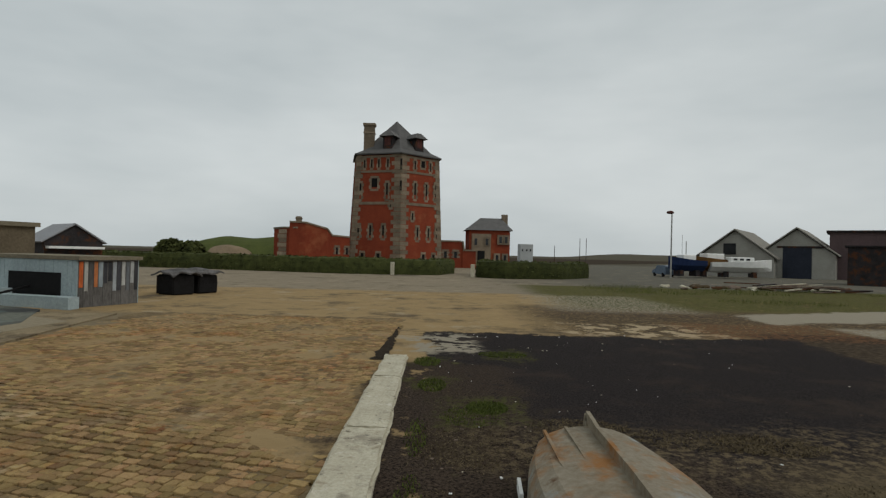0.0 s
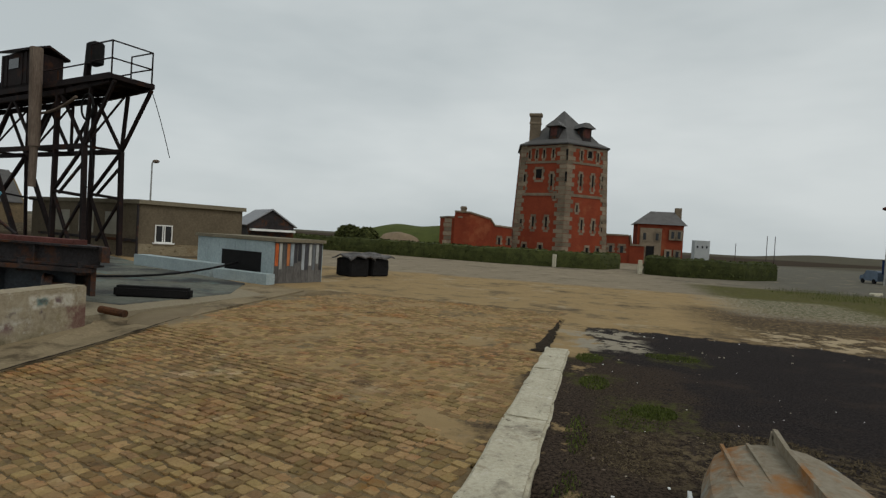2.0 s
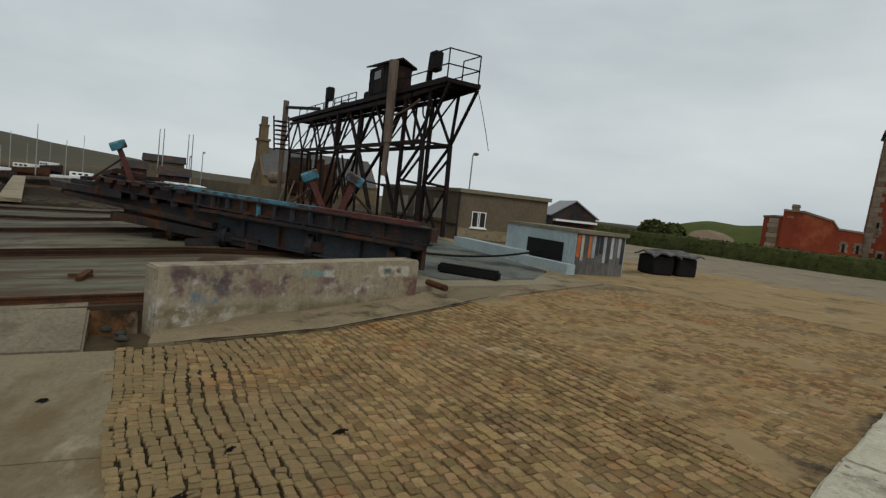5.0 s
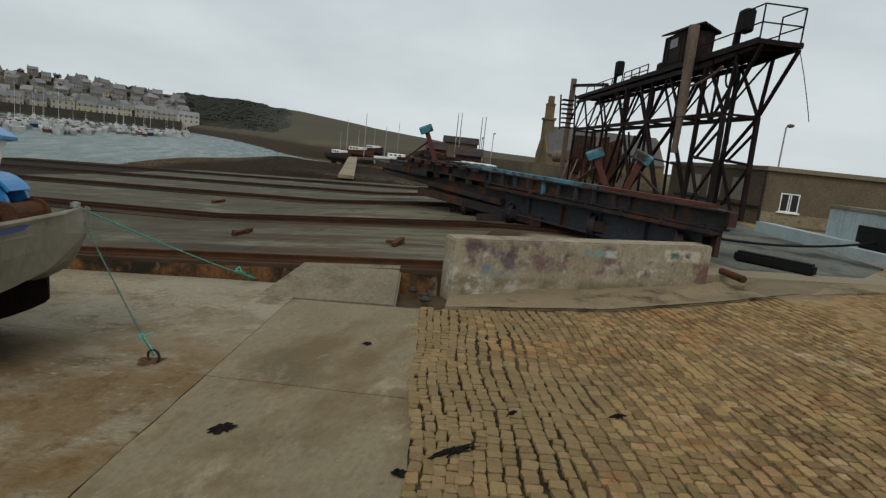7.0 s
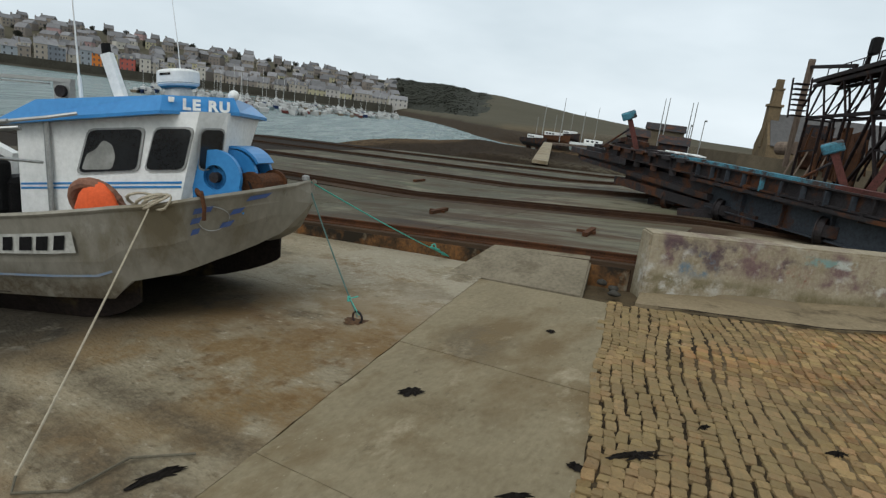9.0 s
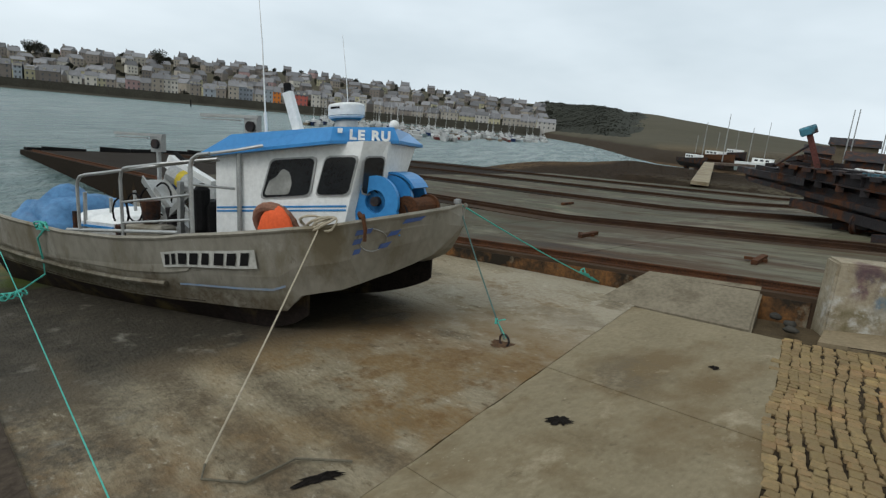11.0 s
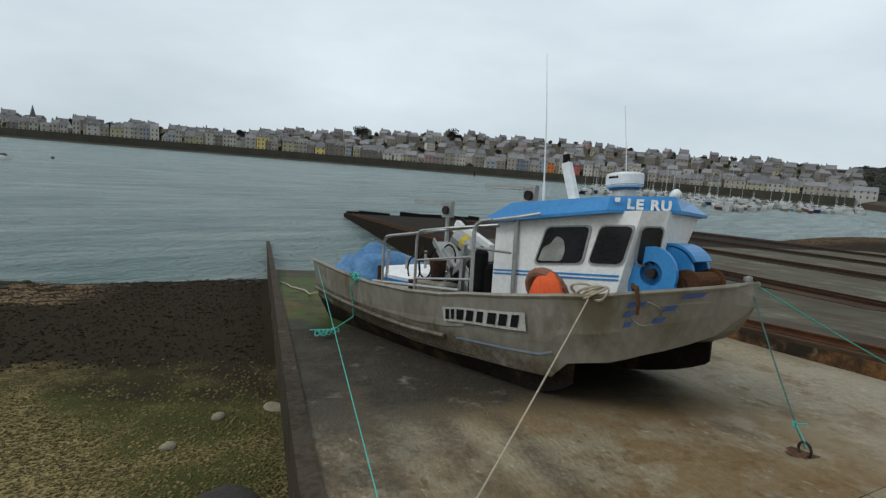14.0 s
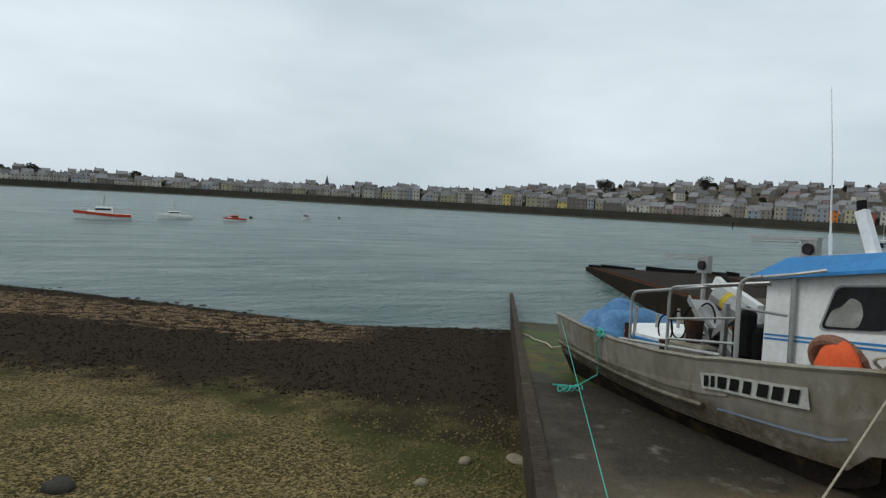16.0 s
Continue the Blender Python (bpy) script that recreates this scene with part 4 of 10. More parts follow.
d = (CW_B - CW_A).normalized()
nrm = Vector((d.y, -d.x, 0))
ring = []
for p, z0, z1 in ((CW_A, -0.9, 0.42), (CW_B, -0.5, 0.56)):
    ring.append([p + nrm * 0.0 + Vector((0, 0, z0)), p + Vector((0, 0, z1)), p - nrm * 0.42 + Vector((0, 0, z1)), p - nrm * 0.42 + Vector((0, 0, z0))])
loft(bm, ring, close=True)
bmesh.ops.bevel(bm, geom=bm.edges[:], offset=0.025, segments=2, affect="EDGES")
low_wall = tagged(part("low_wall", bm, M_OLDWALL), "low concrete wall with flaking grey, maroon, teal and white paint", "wall", kind="structure")
rng = random.Random(5)


def blob(bm, o, ax, ay, rx, ry, lift, r, n=26):
    vs = []
    for i in range(n):
        a = 2 * math.pi * i / n
        k = r.uniform(0.75, 1.1) * min(1.3, 1 / max(abs(math.cos(a)), abs(math.sin(a))))
        vs.append(bm.verts.new(o + ax * math.cos(a) * rx * k + ay * math.sin(a) * ry * k + lift))
    f = bm.faces.new(vs)
    return f


# footing strip below the wall, and the strip of old concrete beyond it
bm = bmesh.new()
prism(bm, [(-7.15, 2.45), (-6.55, 4.5), (-6.6, 6.5), (-6.9, 9.0), (-7.6, 13.6), (-9.4, 13.4), (-9.6, 9.5), (-7.75, 7.3), (-7.75, 2.7)],
      lambda p: ramp_z(SW(p[0], p[1])[0]) - 0.3, lambda p: max(ramp_z(SW(p[0], p[1])[0]), ground_z(p[0], p[1])) + 0.035)
tagged(part("wall_footing", bm, material("footing_concrete", (0.29, 0.228, 0.142), (0.15, 0.116, 0.07), rough=0.85, scale=1.5, fine=20, bump=0.5, amount=1.0, stain=(0.09, 0.068, 0.042), stain_scale=1.2, stain_at=0.54)),
       "worn strip of old concrete along the low wall", "footing", kind="structure")

# ---- kerb between the setts and the tarmac ----
kerb = thing("kerb", label="broken pale concrete kerb between setts and tarmac", category="kerb", kind="structure")
ky = [1.2, 3.4, 5.35, 7.5, 9.1]
for a, b in zip(ky, ky[1:]):
    bm = bmesh.new()
    prism(bm, [(-0.84 - 0.004 * a, a + 0.002), (-0.37 - 0.015 * a, a + 0.002), (-0.37 - 0.015 * b, b - 0.002), (-0.84 - 0.004 * b, b - 0.002)], -0.3, 0.035)
    bmesh.ops.bevel(bm, geom=bm.edges[:], offset=0.025, segments=2, affect="EDGES")
    bmesh.ops.subdivide_edges(bm, edges=[e for e in bm.edges if e.calc_length() > 0.3], cuts=11, use_grid_fill=True)
    for v in bm.verts:
        k_ = noise.noise_vector(v.co * 2.6)
        v.co += Vector((k_.x * 0.02, k_.y * 0.012, k_.z * 0.012)) + noise.noise_vector(v.co * 13) * 0.014
    part("kerb_stone", bm, M_KERB, kerb)

# ---- tower ----
TX, TY = -6.35, 73.4
M_RED = M_PLASTER
hexa = [radians(a) for a in (-79, -19, 41, 101, 161, 221)]


def hex_ring(r, z, cx=0.0, cy=0.0):
    return [Vector((cx + r * math.cos(a), cy + r * math.sin(a), z)) for a in hexa]


tower = thing("watch_tower", pose(TX, TY, 0), "hexagonal red limewashed tower with pale granite corners and slate roof", "tower")
R0, R1, ZE = 6.5, 5.8, 13.3
bm = bmesh.new()
loft(bm, [hex_ring(R0, -0.3), hex_ring(R1, ZE)], close=True)
part("tower_wall", bm, M_RED, tower)
bm = bmesh.new()
loft(bm, [hex_ring(R1 + 0.35, ZE + 0.05), hex_ring(R1 + 0.37, ZE + 0.18), hex_ring(4.7, ZE + 0.85), hex_ring(3.1, ZE + 2.35), hex_ring(0.06, ZE + 5.1)], close=True)
part("roof", bm, M_SLATE, tower, "steep slate roof")


def wall_at(i, u, z):
    """A place on face i of the tower, u from -1 to 1 across, with the outward normal and the across direction."""
    k = (z + 0.3) / (ZE + 0.3)
    r = R0 + (R1 - R0) * k
    p, q = (Vector((r * math.cos(hexa[j % 6]), r * math.sin(hexa[j % 6]), z)) for j in (i, i + 1))
    a = (q - p).normalized()
    return (p + q) / 2 + a * u * (q - p).length / 2, Vector((a.y, -a.x, 0)), a


def slab_on(bm, c, nrm, a, wide, high, out=0.06, deep=0.15):
    m = Matrix((( a.x, nrm.x, 0, c.x), (a.y, nrm.y, 0, c.y), (0, 0, 1, c.z), (0, 0, 0, 1)))
    return box(bm, -wide / 2, wide / 2, -deep, out, -high / 2, high / 2, 0, m)


# granite quoins at each corner, course by course
for i in range(6):
    z, j = 0.0, 0
    while z < ZE - 0.2:
        h = 0.5
        for face, sgn in ((i, -1), (i - 1, 1)):
            wq = (0.95 if (j + (sgn > 0)) % 2 else 0.66) * (1.25 if i == 0 else 1.0)
            k = (z + 0.25 + 0.3) / (ZE + 0.3)
            L = (R0 + (R1 - R0) * k)
            c, nr, a = wall_at(face % 6, sgn * (1 - wq / L), z + h / 2)
            if (nr.y < 0.5):
                bm = bmesh.new()
                slab_on(bm, c, nr, a, wq, h - 0.035, 0.05 + 0.02 * rng.random())
                part("quoin", bm, M_GRANITE, tower)
        z += h
        j += 1
for zc, hh in ((7.5, 0.32), (11.3, 0.26), (13.1, 0.26)):
    for i in (0, 1, 4, 5):
        c, nr, a = wall_at(i, 0, zc)
        bm = bmesh.new()
        slab_on(bm, c, nr, a, (R0 + (R1 - R0) * zc / ZE) - 1.4, hh, 0.07)
        part("string_course", bm, M_GRANITE, tower, "pale granite band")


def tower_slit(i, u, z, wide=0.26, high=1.25, jamb=0.32):
    c, nr, a = wall_at(i, u, z)
    win = part("window", slab_on(bmesh.new(), c, nr, a, wide, high, 0.02, 0.3), M_SLIT, tower, "dark slit window")
    n_ = max(2, int(round(high / 0.42)))
    for sgn in (-1, 1):
        for k in range(n_):
            ww = jamb if k % 2 == 0 else jamb * 0.6
            cc = c + a * sgn * (wide / 2 + ww / 2) + Vector((0, 0, (k + 0.5) / n_ * high - high / 2))
            part("jamb_stone", slab_on(bmesh.new(), cc, nr, a, ww, high / n_ - 0.03, 0.06), M_GRANITE, win)
    for dz in (-1, 1):
        part("lintel", slab_on(bmesh.new(), c + Vector((0, 0, dz * (high / 2 + 0.14))), nr, a, wide + jamb, 0.26, 0.06), M_GRANITE, win)


FL, FR = 5, 0  # the two faces towards the yard
for u in (-0.62, -0.3, 0.02, 0.42):
    tower_slit(FL, u, 12.25, 0.2, 1.0, 0.2)
tower_slit(FL, -0.14, 9.85, 0.75, 1.25, 0.34)
for u in (-0.74, 0.42):
    tower_slit(FL, u, 8.95, 0.24, 1.9, 0.3)
tower_slit(FL, 0.6, 7.3, 0.2, 0.6, 0.3)
for u in (-0.72, -0.22, 0.32):
    tower_slit(FL, u, 4.1, 0.26, 1.5, 0.34)
for u in (-0.5, 0.15):
    tower_slit(FL, u, 1.2, 0.4, 0.7)
for u in (-0.3, 0.52):
    tower_slit(FR, u, 12.2, 0.22, 1.1, 0.24)
tower_slit(FR, 0.12, 12.45, 0.6, 0.8, 0.2)
for u in (-0.3, 0.28, 0.76):
    tower_slit(FR, u, 9.1, 0.26, 1.9, 0.3)
tower_slit(FR, -0.42, 6.0, 0.24, 0.8, 0.3)
for u in (-0.18, 0.36, 0.78):
    tower_slit(FR, u, 4.0, 0.26, 1.5, 0.34)
for u in (0.1, 0.6):
    tower_slit(FR, u, 1.2, 0.4, 0.7)
for z in (12.1, 9.5):
    k = R0 + (R1 - R0) * z / ZE
    c = Vector((k * math.cos(hexa[0]), k * math.sin(hexa[0]), z))
    nr = Vector((math.cos(hexa[0]), math.sin(hexa[0]), 0))
    part("corner_slit", slab_on(bmesh.new(), c, nr, Vector((-nr.y, nr.x, 0)), 0.24, 1.3, 0.06, 0.4), M_SLIT, tower, "dark slit in the granite corner")
for face, u in ((FL, 0.22), (FR, 0.2)):
    c, nr, a = wall_at(face, u, ZE + 2.0)
    o = c - nr * 1.35
    m = Matrix(((a.x, nr.x, 0, o.x), (a.y, nr.y, 0, o.y), (0, 0, 1, o.z), (0, 0, 0, 1)))
    dormer = part("dormer", boxm(-0.62, 0.62, -1.6, 0.45, -1.6, 0.45, 0, m), M_DARKSTEEL, tower, "dark dormer")
    bm = bmesh.new()
    loft(bm, [[m @ Vector(v) for v in ((-1.0, y, 0.4), (1.0, y, 0.4), (0.3, y * 0.55 - 0.1, 1.1), (-0.3, y * 0.55 - 0.1, 1.1))] for y in (0.85, -2.2)], close=True)
    part("dormer_roof", bm, M_SLATE, dormer)
    part("shutter", boxm(-0.38, 0.38, 0.4, 0.49, -0.7, 0.35, 0, m), M_REDPAINT, dormer)
bm = boxm(-3.75, -2.5, -3.0, -2.1, ZE - 0.2, ZE + 4.0)
box(bm, -3.82, -2.43, -3.07, -2.03, ZE + 2.9, ZE + 3.1)
box(bm, -3.88, -2.37, -3.12, -1.98, ZE + 3.85, ZE + 4.15)
part("chimney", bm, M_GRANITE, tower, "granite chimney stack")



# ---- fishing boat on the ramp ----
HX, HY = math.sin(radians(172)), -math.cos(radians(172))
STERN = Vector((-7.12, -8.09, -1.068))
boat_m = Matrix(((HX, -HY, 0, STERN.x), (HY, HX, 0, STERN.y), (0, 0, 1, STERN.z), (0, 0, 0, 1))) @ pose(0, 0, 0, -1.9, -4.66, 0) @ Matrix.Scale(0.92, 4)
boat = thing("fishing_boat", boat_m, "bare aluminium fishing catamaran with white and blue wheelhouse, on the ramp", "boat")
HULL = [  # x, half beam, gunwale, chine half beam, chine height, tunnel
    (0.0, 1.28, 0.90, 1.14, 0.20, 0.42), (1.5, 1.36, 0.81, 1.21, 0.12, 0.42), (3.0, 1.42, 0.75, 1.26, 0.06, 0.45), (4.5, 1.45, 0.77, 1.27, 0.03, 0.48),
    (5.6, 1.45, 0.83, 1.25, 0.04, 0.50), (6.6, 1.44, 0.97, 1.22, 0.08, 0.50), (7.0, 1.39, 1.04, 1.15, 0.10, 0.50), (7.15, 1.37, 1.07, 1.14, 0.30, 0.50), (7.74, 1.25, 1.16, 0.92, 0.47, 0.54),
    (8.3, 0.99, 1.21, 0.60, 0.58, 0.62), (8.73, 0.64, 1.27, 0.28, 0.75, 0.78), (9.0, 0.28, 1.31, 0.10, 0.98, 0.99), (9.12, 0.05, 1.34, 0.02, 1.10, 1.11)]


def hull_at(x, k):
    return lerp(x, [(h[0], h[k]) for h in HULL])


def gun(x, side=-1, inset=0.0, dz=0.0):
    return Vector((x, side * (hull_at(x, 1) - inset), hull_at(x, 2) + dz))


xs = sorted({round(0.25 * i, 2) for i in range(37)} | {7.06, 7.15, 9.12})
rings = []
for x in xs:
    b, zg, yo, zc, zt = (hull_at(x, k) for k in range(1, 6))
    zd = max(0.36, zg - (0.14 if x > 6.1 else 0.42))
    th = min(0.05, b * 0.5)
    half = [(yo * 0.45, zt), (yo, zc), (yo + (b - yo) * 0.55, zc + (zg - zc) * 0.45), (b, zg), (max(0.01, b - th), zg), (max(0.008, b - th - 0.02), zd)]
    rings.append([Vector((x, -y, z)) for y, z in half[::-1]] + [Vector((x, y, z)) for y, z in half])
bm = bmesh.new()
loft(bm, [r for r in rings], close=True)
hull = part("hull", bm, M_ALU, boat, "dull bare aluminium hull")
for side in (-1, 1):
    bm = bmesh.new()
    rr = []
    for x in [0.05, 1.5, 3, 4.5, 5.4, 5.8, 6.1, 6.4, 6.6, 6.8, 6.95, 7.06, 7.12]:
        ahead = 0.0 if side < 0 or x < 5 else (x - 5) * 0.24
        yo, zc = hull_at(x, 3), hull_at(x, 4)
        lift = 0.0 if x < 5.8 else 0.26 * ((x - 5.8) / 1.34) ** 6 if side < 0 else 0.42 * ((x - 5.8) / 1.34) ** 3
        yi = yo * 0.55
        pinch = 1 if x < 6.1 else max(0.12, 1 - (x - 6.1) / 1.15)
        mid = yo * 0.86
        rr.append([Vector((x + ahead, side * (mid + (y - mid) * pinch), z)) for y, z in ((yi, 0.5), (yi + 0.12, lift - 0.20), (yo - 0.22, lift - 0.21), (yo + 0.012, min(zc, 0.24) + 0.03 + ahead * 0.4))])
    loft(bm, rr, close=True)
    part("keel_hull", bm, M_ANTIFOUL, hull, "black antifouled lower hull")
    bm = bmesh.new()
    tube(bm, [gun(x, side, 0.01, 0.01) for x in xs], 0.03, 6)
    part("gunwale_rail", bm, M_ALU, hull)
    bm = bmesh.new()
    tube(bm, [Vector((x, side * (hull_at(x, 3) + 0.10), hull_at(x, 4) + 0.20 + 0.015 * max(0, x - 4))) for x in [0.1 + 0.3 * i for i in range(19)]], 0.035, 6)
    part("rubbing_strake", bm, M_ALU, hull)


def side_at(x, k, out=0.0):
    """A place on the starboard topside; k from chine 0 to gunwale 1."""
    b, zg, yo, zc = (hull_at(x, j) for j in (1, 2, 3, 4))
    y = yo + (b - yo) * (k * 0.55 / 0.45 if k < 0.45 else 0.55 + (k - 0.45) * 0.45 / 0.55)
    return Vector((x, -(y + out), zc + (zg - zc) * k))


def hull_patch(bm, x0, x1, k0, k1, out, nx=10, slant=0.0):
    g = [[bm.verts.new(side_at(x0 + (x1 - x0) * i / nx + slant * j, k0 + (k1 - k0) * j / 3, out)) for j in range(4)] for i in range(nx + 1)]
    for i in range(nx):
        for j in range(3):
            bm.faces.new((g[i][j], g[i + 1][j], g[i + 1][j + 1], g[i][j + 1]))
    return bm


plate = part("registration_panel", hull_patch(bmesh.new(), 5.56, 6.82, 0.56, 0.80, 0.03), material("scuffed_plate", (0.56, 0.55, 0.50), (0.34, 0.33, 0.29), rough=0.6, scale=5, fine=30, bump=0.1), boat, "white panel with plain dark bars")
for i in range(8):
    x0 = 5.62 + i * 0.147
    part("dark_bar", hull_patch(bmesh.new(), x0, x0 + (0.10, 0.085, 0.11)[i % 3], 0.60, 0.765, 0.038, 2, 0.012), M_BLACK, plate)
bm = hull_patch(bmesh.new(), 5.8, 7.05, 0.27, 0.30, 0.02)
part("blue_stripe", bm, material("worn_blue_stripe", (0.16, 0.24, 0.36), (0.30, 0.32, 0.33), rough=0.6, scale=7, fine=30, bump=0.1, amount=0.8), boat, "worn thin pale blue stripe")
for i, (x, k, wd) in enumerate(((7.92, 0.80, 0.26), (7.84, 0.66, 0.14), (7.80, 0.50, 0.12), (8.55, 0.86, 0.20), (8.36, 0.68, 0.11), (8.22, 0.50, 0.12))):
    part("blue_mark", hull_patch(bmesh.new(), x, x + wd, k, k + 0.08, 0.02, 3, 0.02), M_BOATBLUE, boat)
bm = bmesh.new()
tube(bm, [side_at(8.16 + 0.2 * math.cos(a), 0.68 + 0.2 * math.sin(a), 0.012) for a in [i * math.pi / 10 for i in range(20)]], 0.0055, 4, True)
part("ring_mark", bm, M_TUBE, boat)

M_MARKBLUE = material("faded_blue_mark", (0.06, 0.10, 0.26), (0.09, 0.12, 0.22), rough=0.6, scale=8, fine=30, bump=0.05)
for ob in boat.children:
    if ob.name.startswith("blue_mark"):
        ob.data.materials[0] = M_MARKBLUE

# wheelhouse
CZ0, CZ1 = 0.62, 1.86
plan = [(5.95, -0.98), (7.36, -0.95), (7.66, -0.60), (7.16, 0.7), (5.95, 0.9)]
bm = bmesh.new()
lean = 0.28
loft(bm, [[Vector((x + (z - CZ0) * (lean if x > 7 else 0.02), y, z)) for x, y in plan] for z in (CZ0, CZ1)], close=True)
cabin = part("wheelhouse", bm, M_WHITEPAINT, boat, "white painted wheelhouse")
bm = bmesh.new()
r0 = [(5.78, -1.12), (7.36, -1.12), (8.1, -0.42), (7.55, 0.80), (5.78, 1.02)]
r1 = [(6.20, -1.02), (7.34, -1.02), (7.92, -0.40), (7.42, 0.72), (6.20, 0.92)]
loft(bm, [[Vector((x, y, CZ1 - (0.08 if x < 6 else 0.02))) for x, y in r0], [Vector((x, y, CZ1 - (0.045 if x < 6 else -0.015))) for x, y in r0], [Vector((x, y, CZ1 + 0.17)) for x, y in r1]], close=True)
roof = part("wheelhouse_roof", bm, M_BOATBLUE, boat, "blue roof with sloped fascia")


def cab_side(x, z, out=0.0):
    t = (z - CZ0)
    if x <= 7.58:
        y = -0.98 + 0.03 * (x - 5.95) / 1.63
        return Vector((x + t * (0.02 + 0.08 * max(0, (x - 5.95) / 1.63)), y - out, z))
    k = (x - 7.58) / 0.30
    return Vector((7.36 + 0.30 * k + t * lean + out * 0.73, -0.95 + 0.35 * k - out * 0.68, z))


def cab_panel(bm, pts, out, deep):
    hi = [bm.verts.new(cab_side(x, z, out)) for x, z in pts]
    lo = [bm.verts.new(cab_side(x, z, out - deep)) for x, z in pts]
    bm.faces.new(hi)
    n = len(pts)
    for i in range(n):
        bm.faces.new((hi[i], lo[i], lo[(i + 1) % n], hi[(i + 1) % n]))
    bmesh.ops.recalc_face_normals(bm, faces=bm.faces)
    return bm


def rounded(pts, r=0.05):
    out = []
    for i, p in enumerate(pts):
        a, b = Vector(pts[i - 1]), Vector(pts[(i + 1) % len(pts)])
        p = Vector(p)
        u, v = (a - p).normalized() * r, (b - p).normalized() * r
        out += [p + u, p + (u + v) * 0.3, p + v]
    return [(q.x, q.y) for q in out]


M_RUBBER = material("window_rubber", (0.36, 0.36, 0.34), (0.24, 0.24, 0.23), rough=0.6, scale=6, fine=30, bump=0.1)
for name, pts in (("window", [(6.50, 1.26), (7.01, 1.28), (7.05, 1.70), (6.60, 1.70)]), ("window", [(7.09, 1.28), (7.41, 1.28), (7.46, 1.69), (7.16, 1.70)]),
                  ("window", [(7.62, 1.28), (7.85, 1.28), (7.86, 1.68), (7.62, 1.68)])):
    c = Vector((sum(p[0] for p in pts) / 4, sum(p[1] for p in pts) / 4))
    grow = [tuple(c + (Vector(p) - c) * 1.09) for p in pts]
    win = part(name, cab_panel(bmesh.new(), rounded(pts), 0.022, 0.02), M_DARKGLASS, cabin, "dark tinted wheelhouse window")
    part("window_rubber", cab_panel(bmesh.new(), rounded(grow), 0.014, 0.02), M_RUBBER, win)
part("pale_curtain", cab_panel(bmesh.new(), rounded([(6.53, 1.29), (6.80, 1.29), (6.83, 1.42), (6.80, 1.55), (6.72, 1.60), (6.66, 1.50), (6.58, 1.46)], 0.03), 0.024, 0.003),
     material("grubby_cloth", (0.33, 0.33, 0.30), (0.13, 0.13, 0.12), rough=0.9, scale=2.5, fine=6, bump=0.1), cabin, "pale cloth hung inside the window")
for z in (1.09, 1.135):
    bm = bmesh.new()
    cab_panel(bm, [(5.96, z), (7.40, z), (7.40, z + 0.022), (5.96, z + 0.022)], 0.006, 0.008)
    part("blue_band", bm, M_BOATBLUE, cabin)
bm = bmesh.new()
tube(bm, [(6.28, -1.02, 0.7), (6.28, -1.02, 1.84)], 0.025, 8)
part("downpipe", bm, M_TUBE, cabin, "galvanised pipe on the wheelhouse side")
# radar, mast and aerials on the roof
bm = bmesh.new()
bmesh.ops.create_cone(bm, cap_ends=True, segments=20, radius1=0.17, radius2=0.13, depth=0.20, matrix=pose(7.45, -0.3, CZ1 + 0.24))
part("radar_pedestal", bm, M_TUBE, roof)
bm = bmesh.new()
prof = [(0.18, 0.0), (0.222, 0.03), (0.226, 0.08), (0.226, 0.16), (0.215, 0.18), (0.18, 0.19), (0.0, 0.192)]
rings = [[Vector((7.45 + max(r, 0.002) * math.cos(a), -0.3 + max(r, 0.002) * math.sin(a), CZ1 + 0.31 + z)) for a in [2 * math.pi * i / 24 for i in range(24)]] for r, z in prof]
loft(bm, rings, close=True)
radar = part("radar_dome", bm, M_WHITEPAINT, roof, "white radar dome with a teal foot")
bm = bmesh.new()
bmesh.ops.create_cone(bm, cap_ends=True, segments=24, radius1=0.18, radius2=0.228, depth=0.05, matrix=pose(7.45, -0.3, CZ1 + 0.33))
part("teal_band", bm, M_TEAL, radar)
for i in range(4):
    a = radians(-110 + i * 9)
    bm = boxm(-0.014, 0.014, -0.004, 0.004, -0.012, 0.012, 0, Matrix.Translation((7.45 + 0.228 * math.cos(a), -0.3 + 0.228 * math.sin(a), CZ1 + 0.44)) @ pose(0, 0, 0, 0, 0, math.degrees(a) + 90))
    part("dark_mark", bm, M_BLACK, radar)
for x, y, h, r in ((6.12, -0.2, 2.3, 0.012), (6.75, 0.6, 1.55, 0.008)):
    bm = bmesh.new()
    tube(bm, [(x, y, CZ1 + 0.15), (x - 0.02, y, CZ1 + 0.5)], r * 1.8, 6)
    tube(bm, [(x - 0.02, y, CZ1 + 0.5), (x - 0.05, y, CZ1 + h * 0.6), (x - 0.12, y, CZ1 + h)], r, 6, taper=0.003)
    part("whip_aerial", bm, M_WHITEPAINT, roof, "thin white whip aerial")
bm = bmesh.new()
beam(bm, (6.30, 0.2, CZ1 + 0.22), (6.15, 0.2, CZ1 + 0.80), 0.09, 0.10)
beam(bm, (6.0, 0.2, CZ1 + 0.25), (6.95, 0.0, CZ1 + 0.22), 0.10, 0.07)
beam(bm, (6.0, 0.2, CZ1 + 0.05), (6.0, 0.2, CZ1 + 0.27), 0.09, 0.07)
beam(bm, (6.9, 0.0, CZ1 + 0.05), (6.9, 0.0, CZ1 + 0.22), 0.09, 0.07)
mast = part("stub_mast", bm, M_WHITEPAINT, roof, "white stub mast and bracket")
bm = bmesh.new()
tube(bm, [(6.15, 0.2, CZ1 + 0.80), (6.14, 0.2, CZ1 + 0.92)], 0.045, 10)
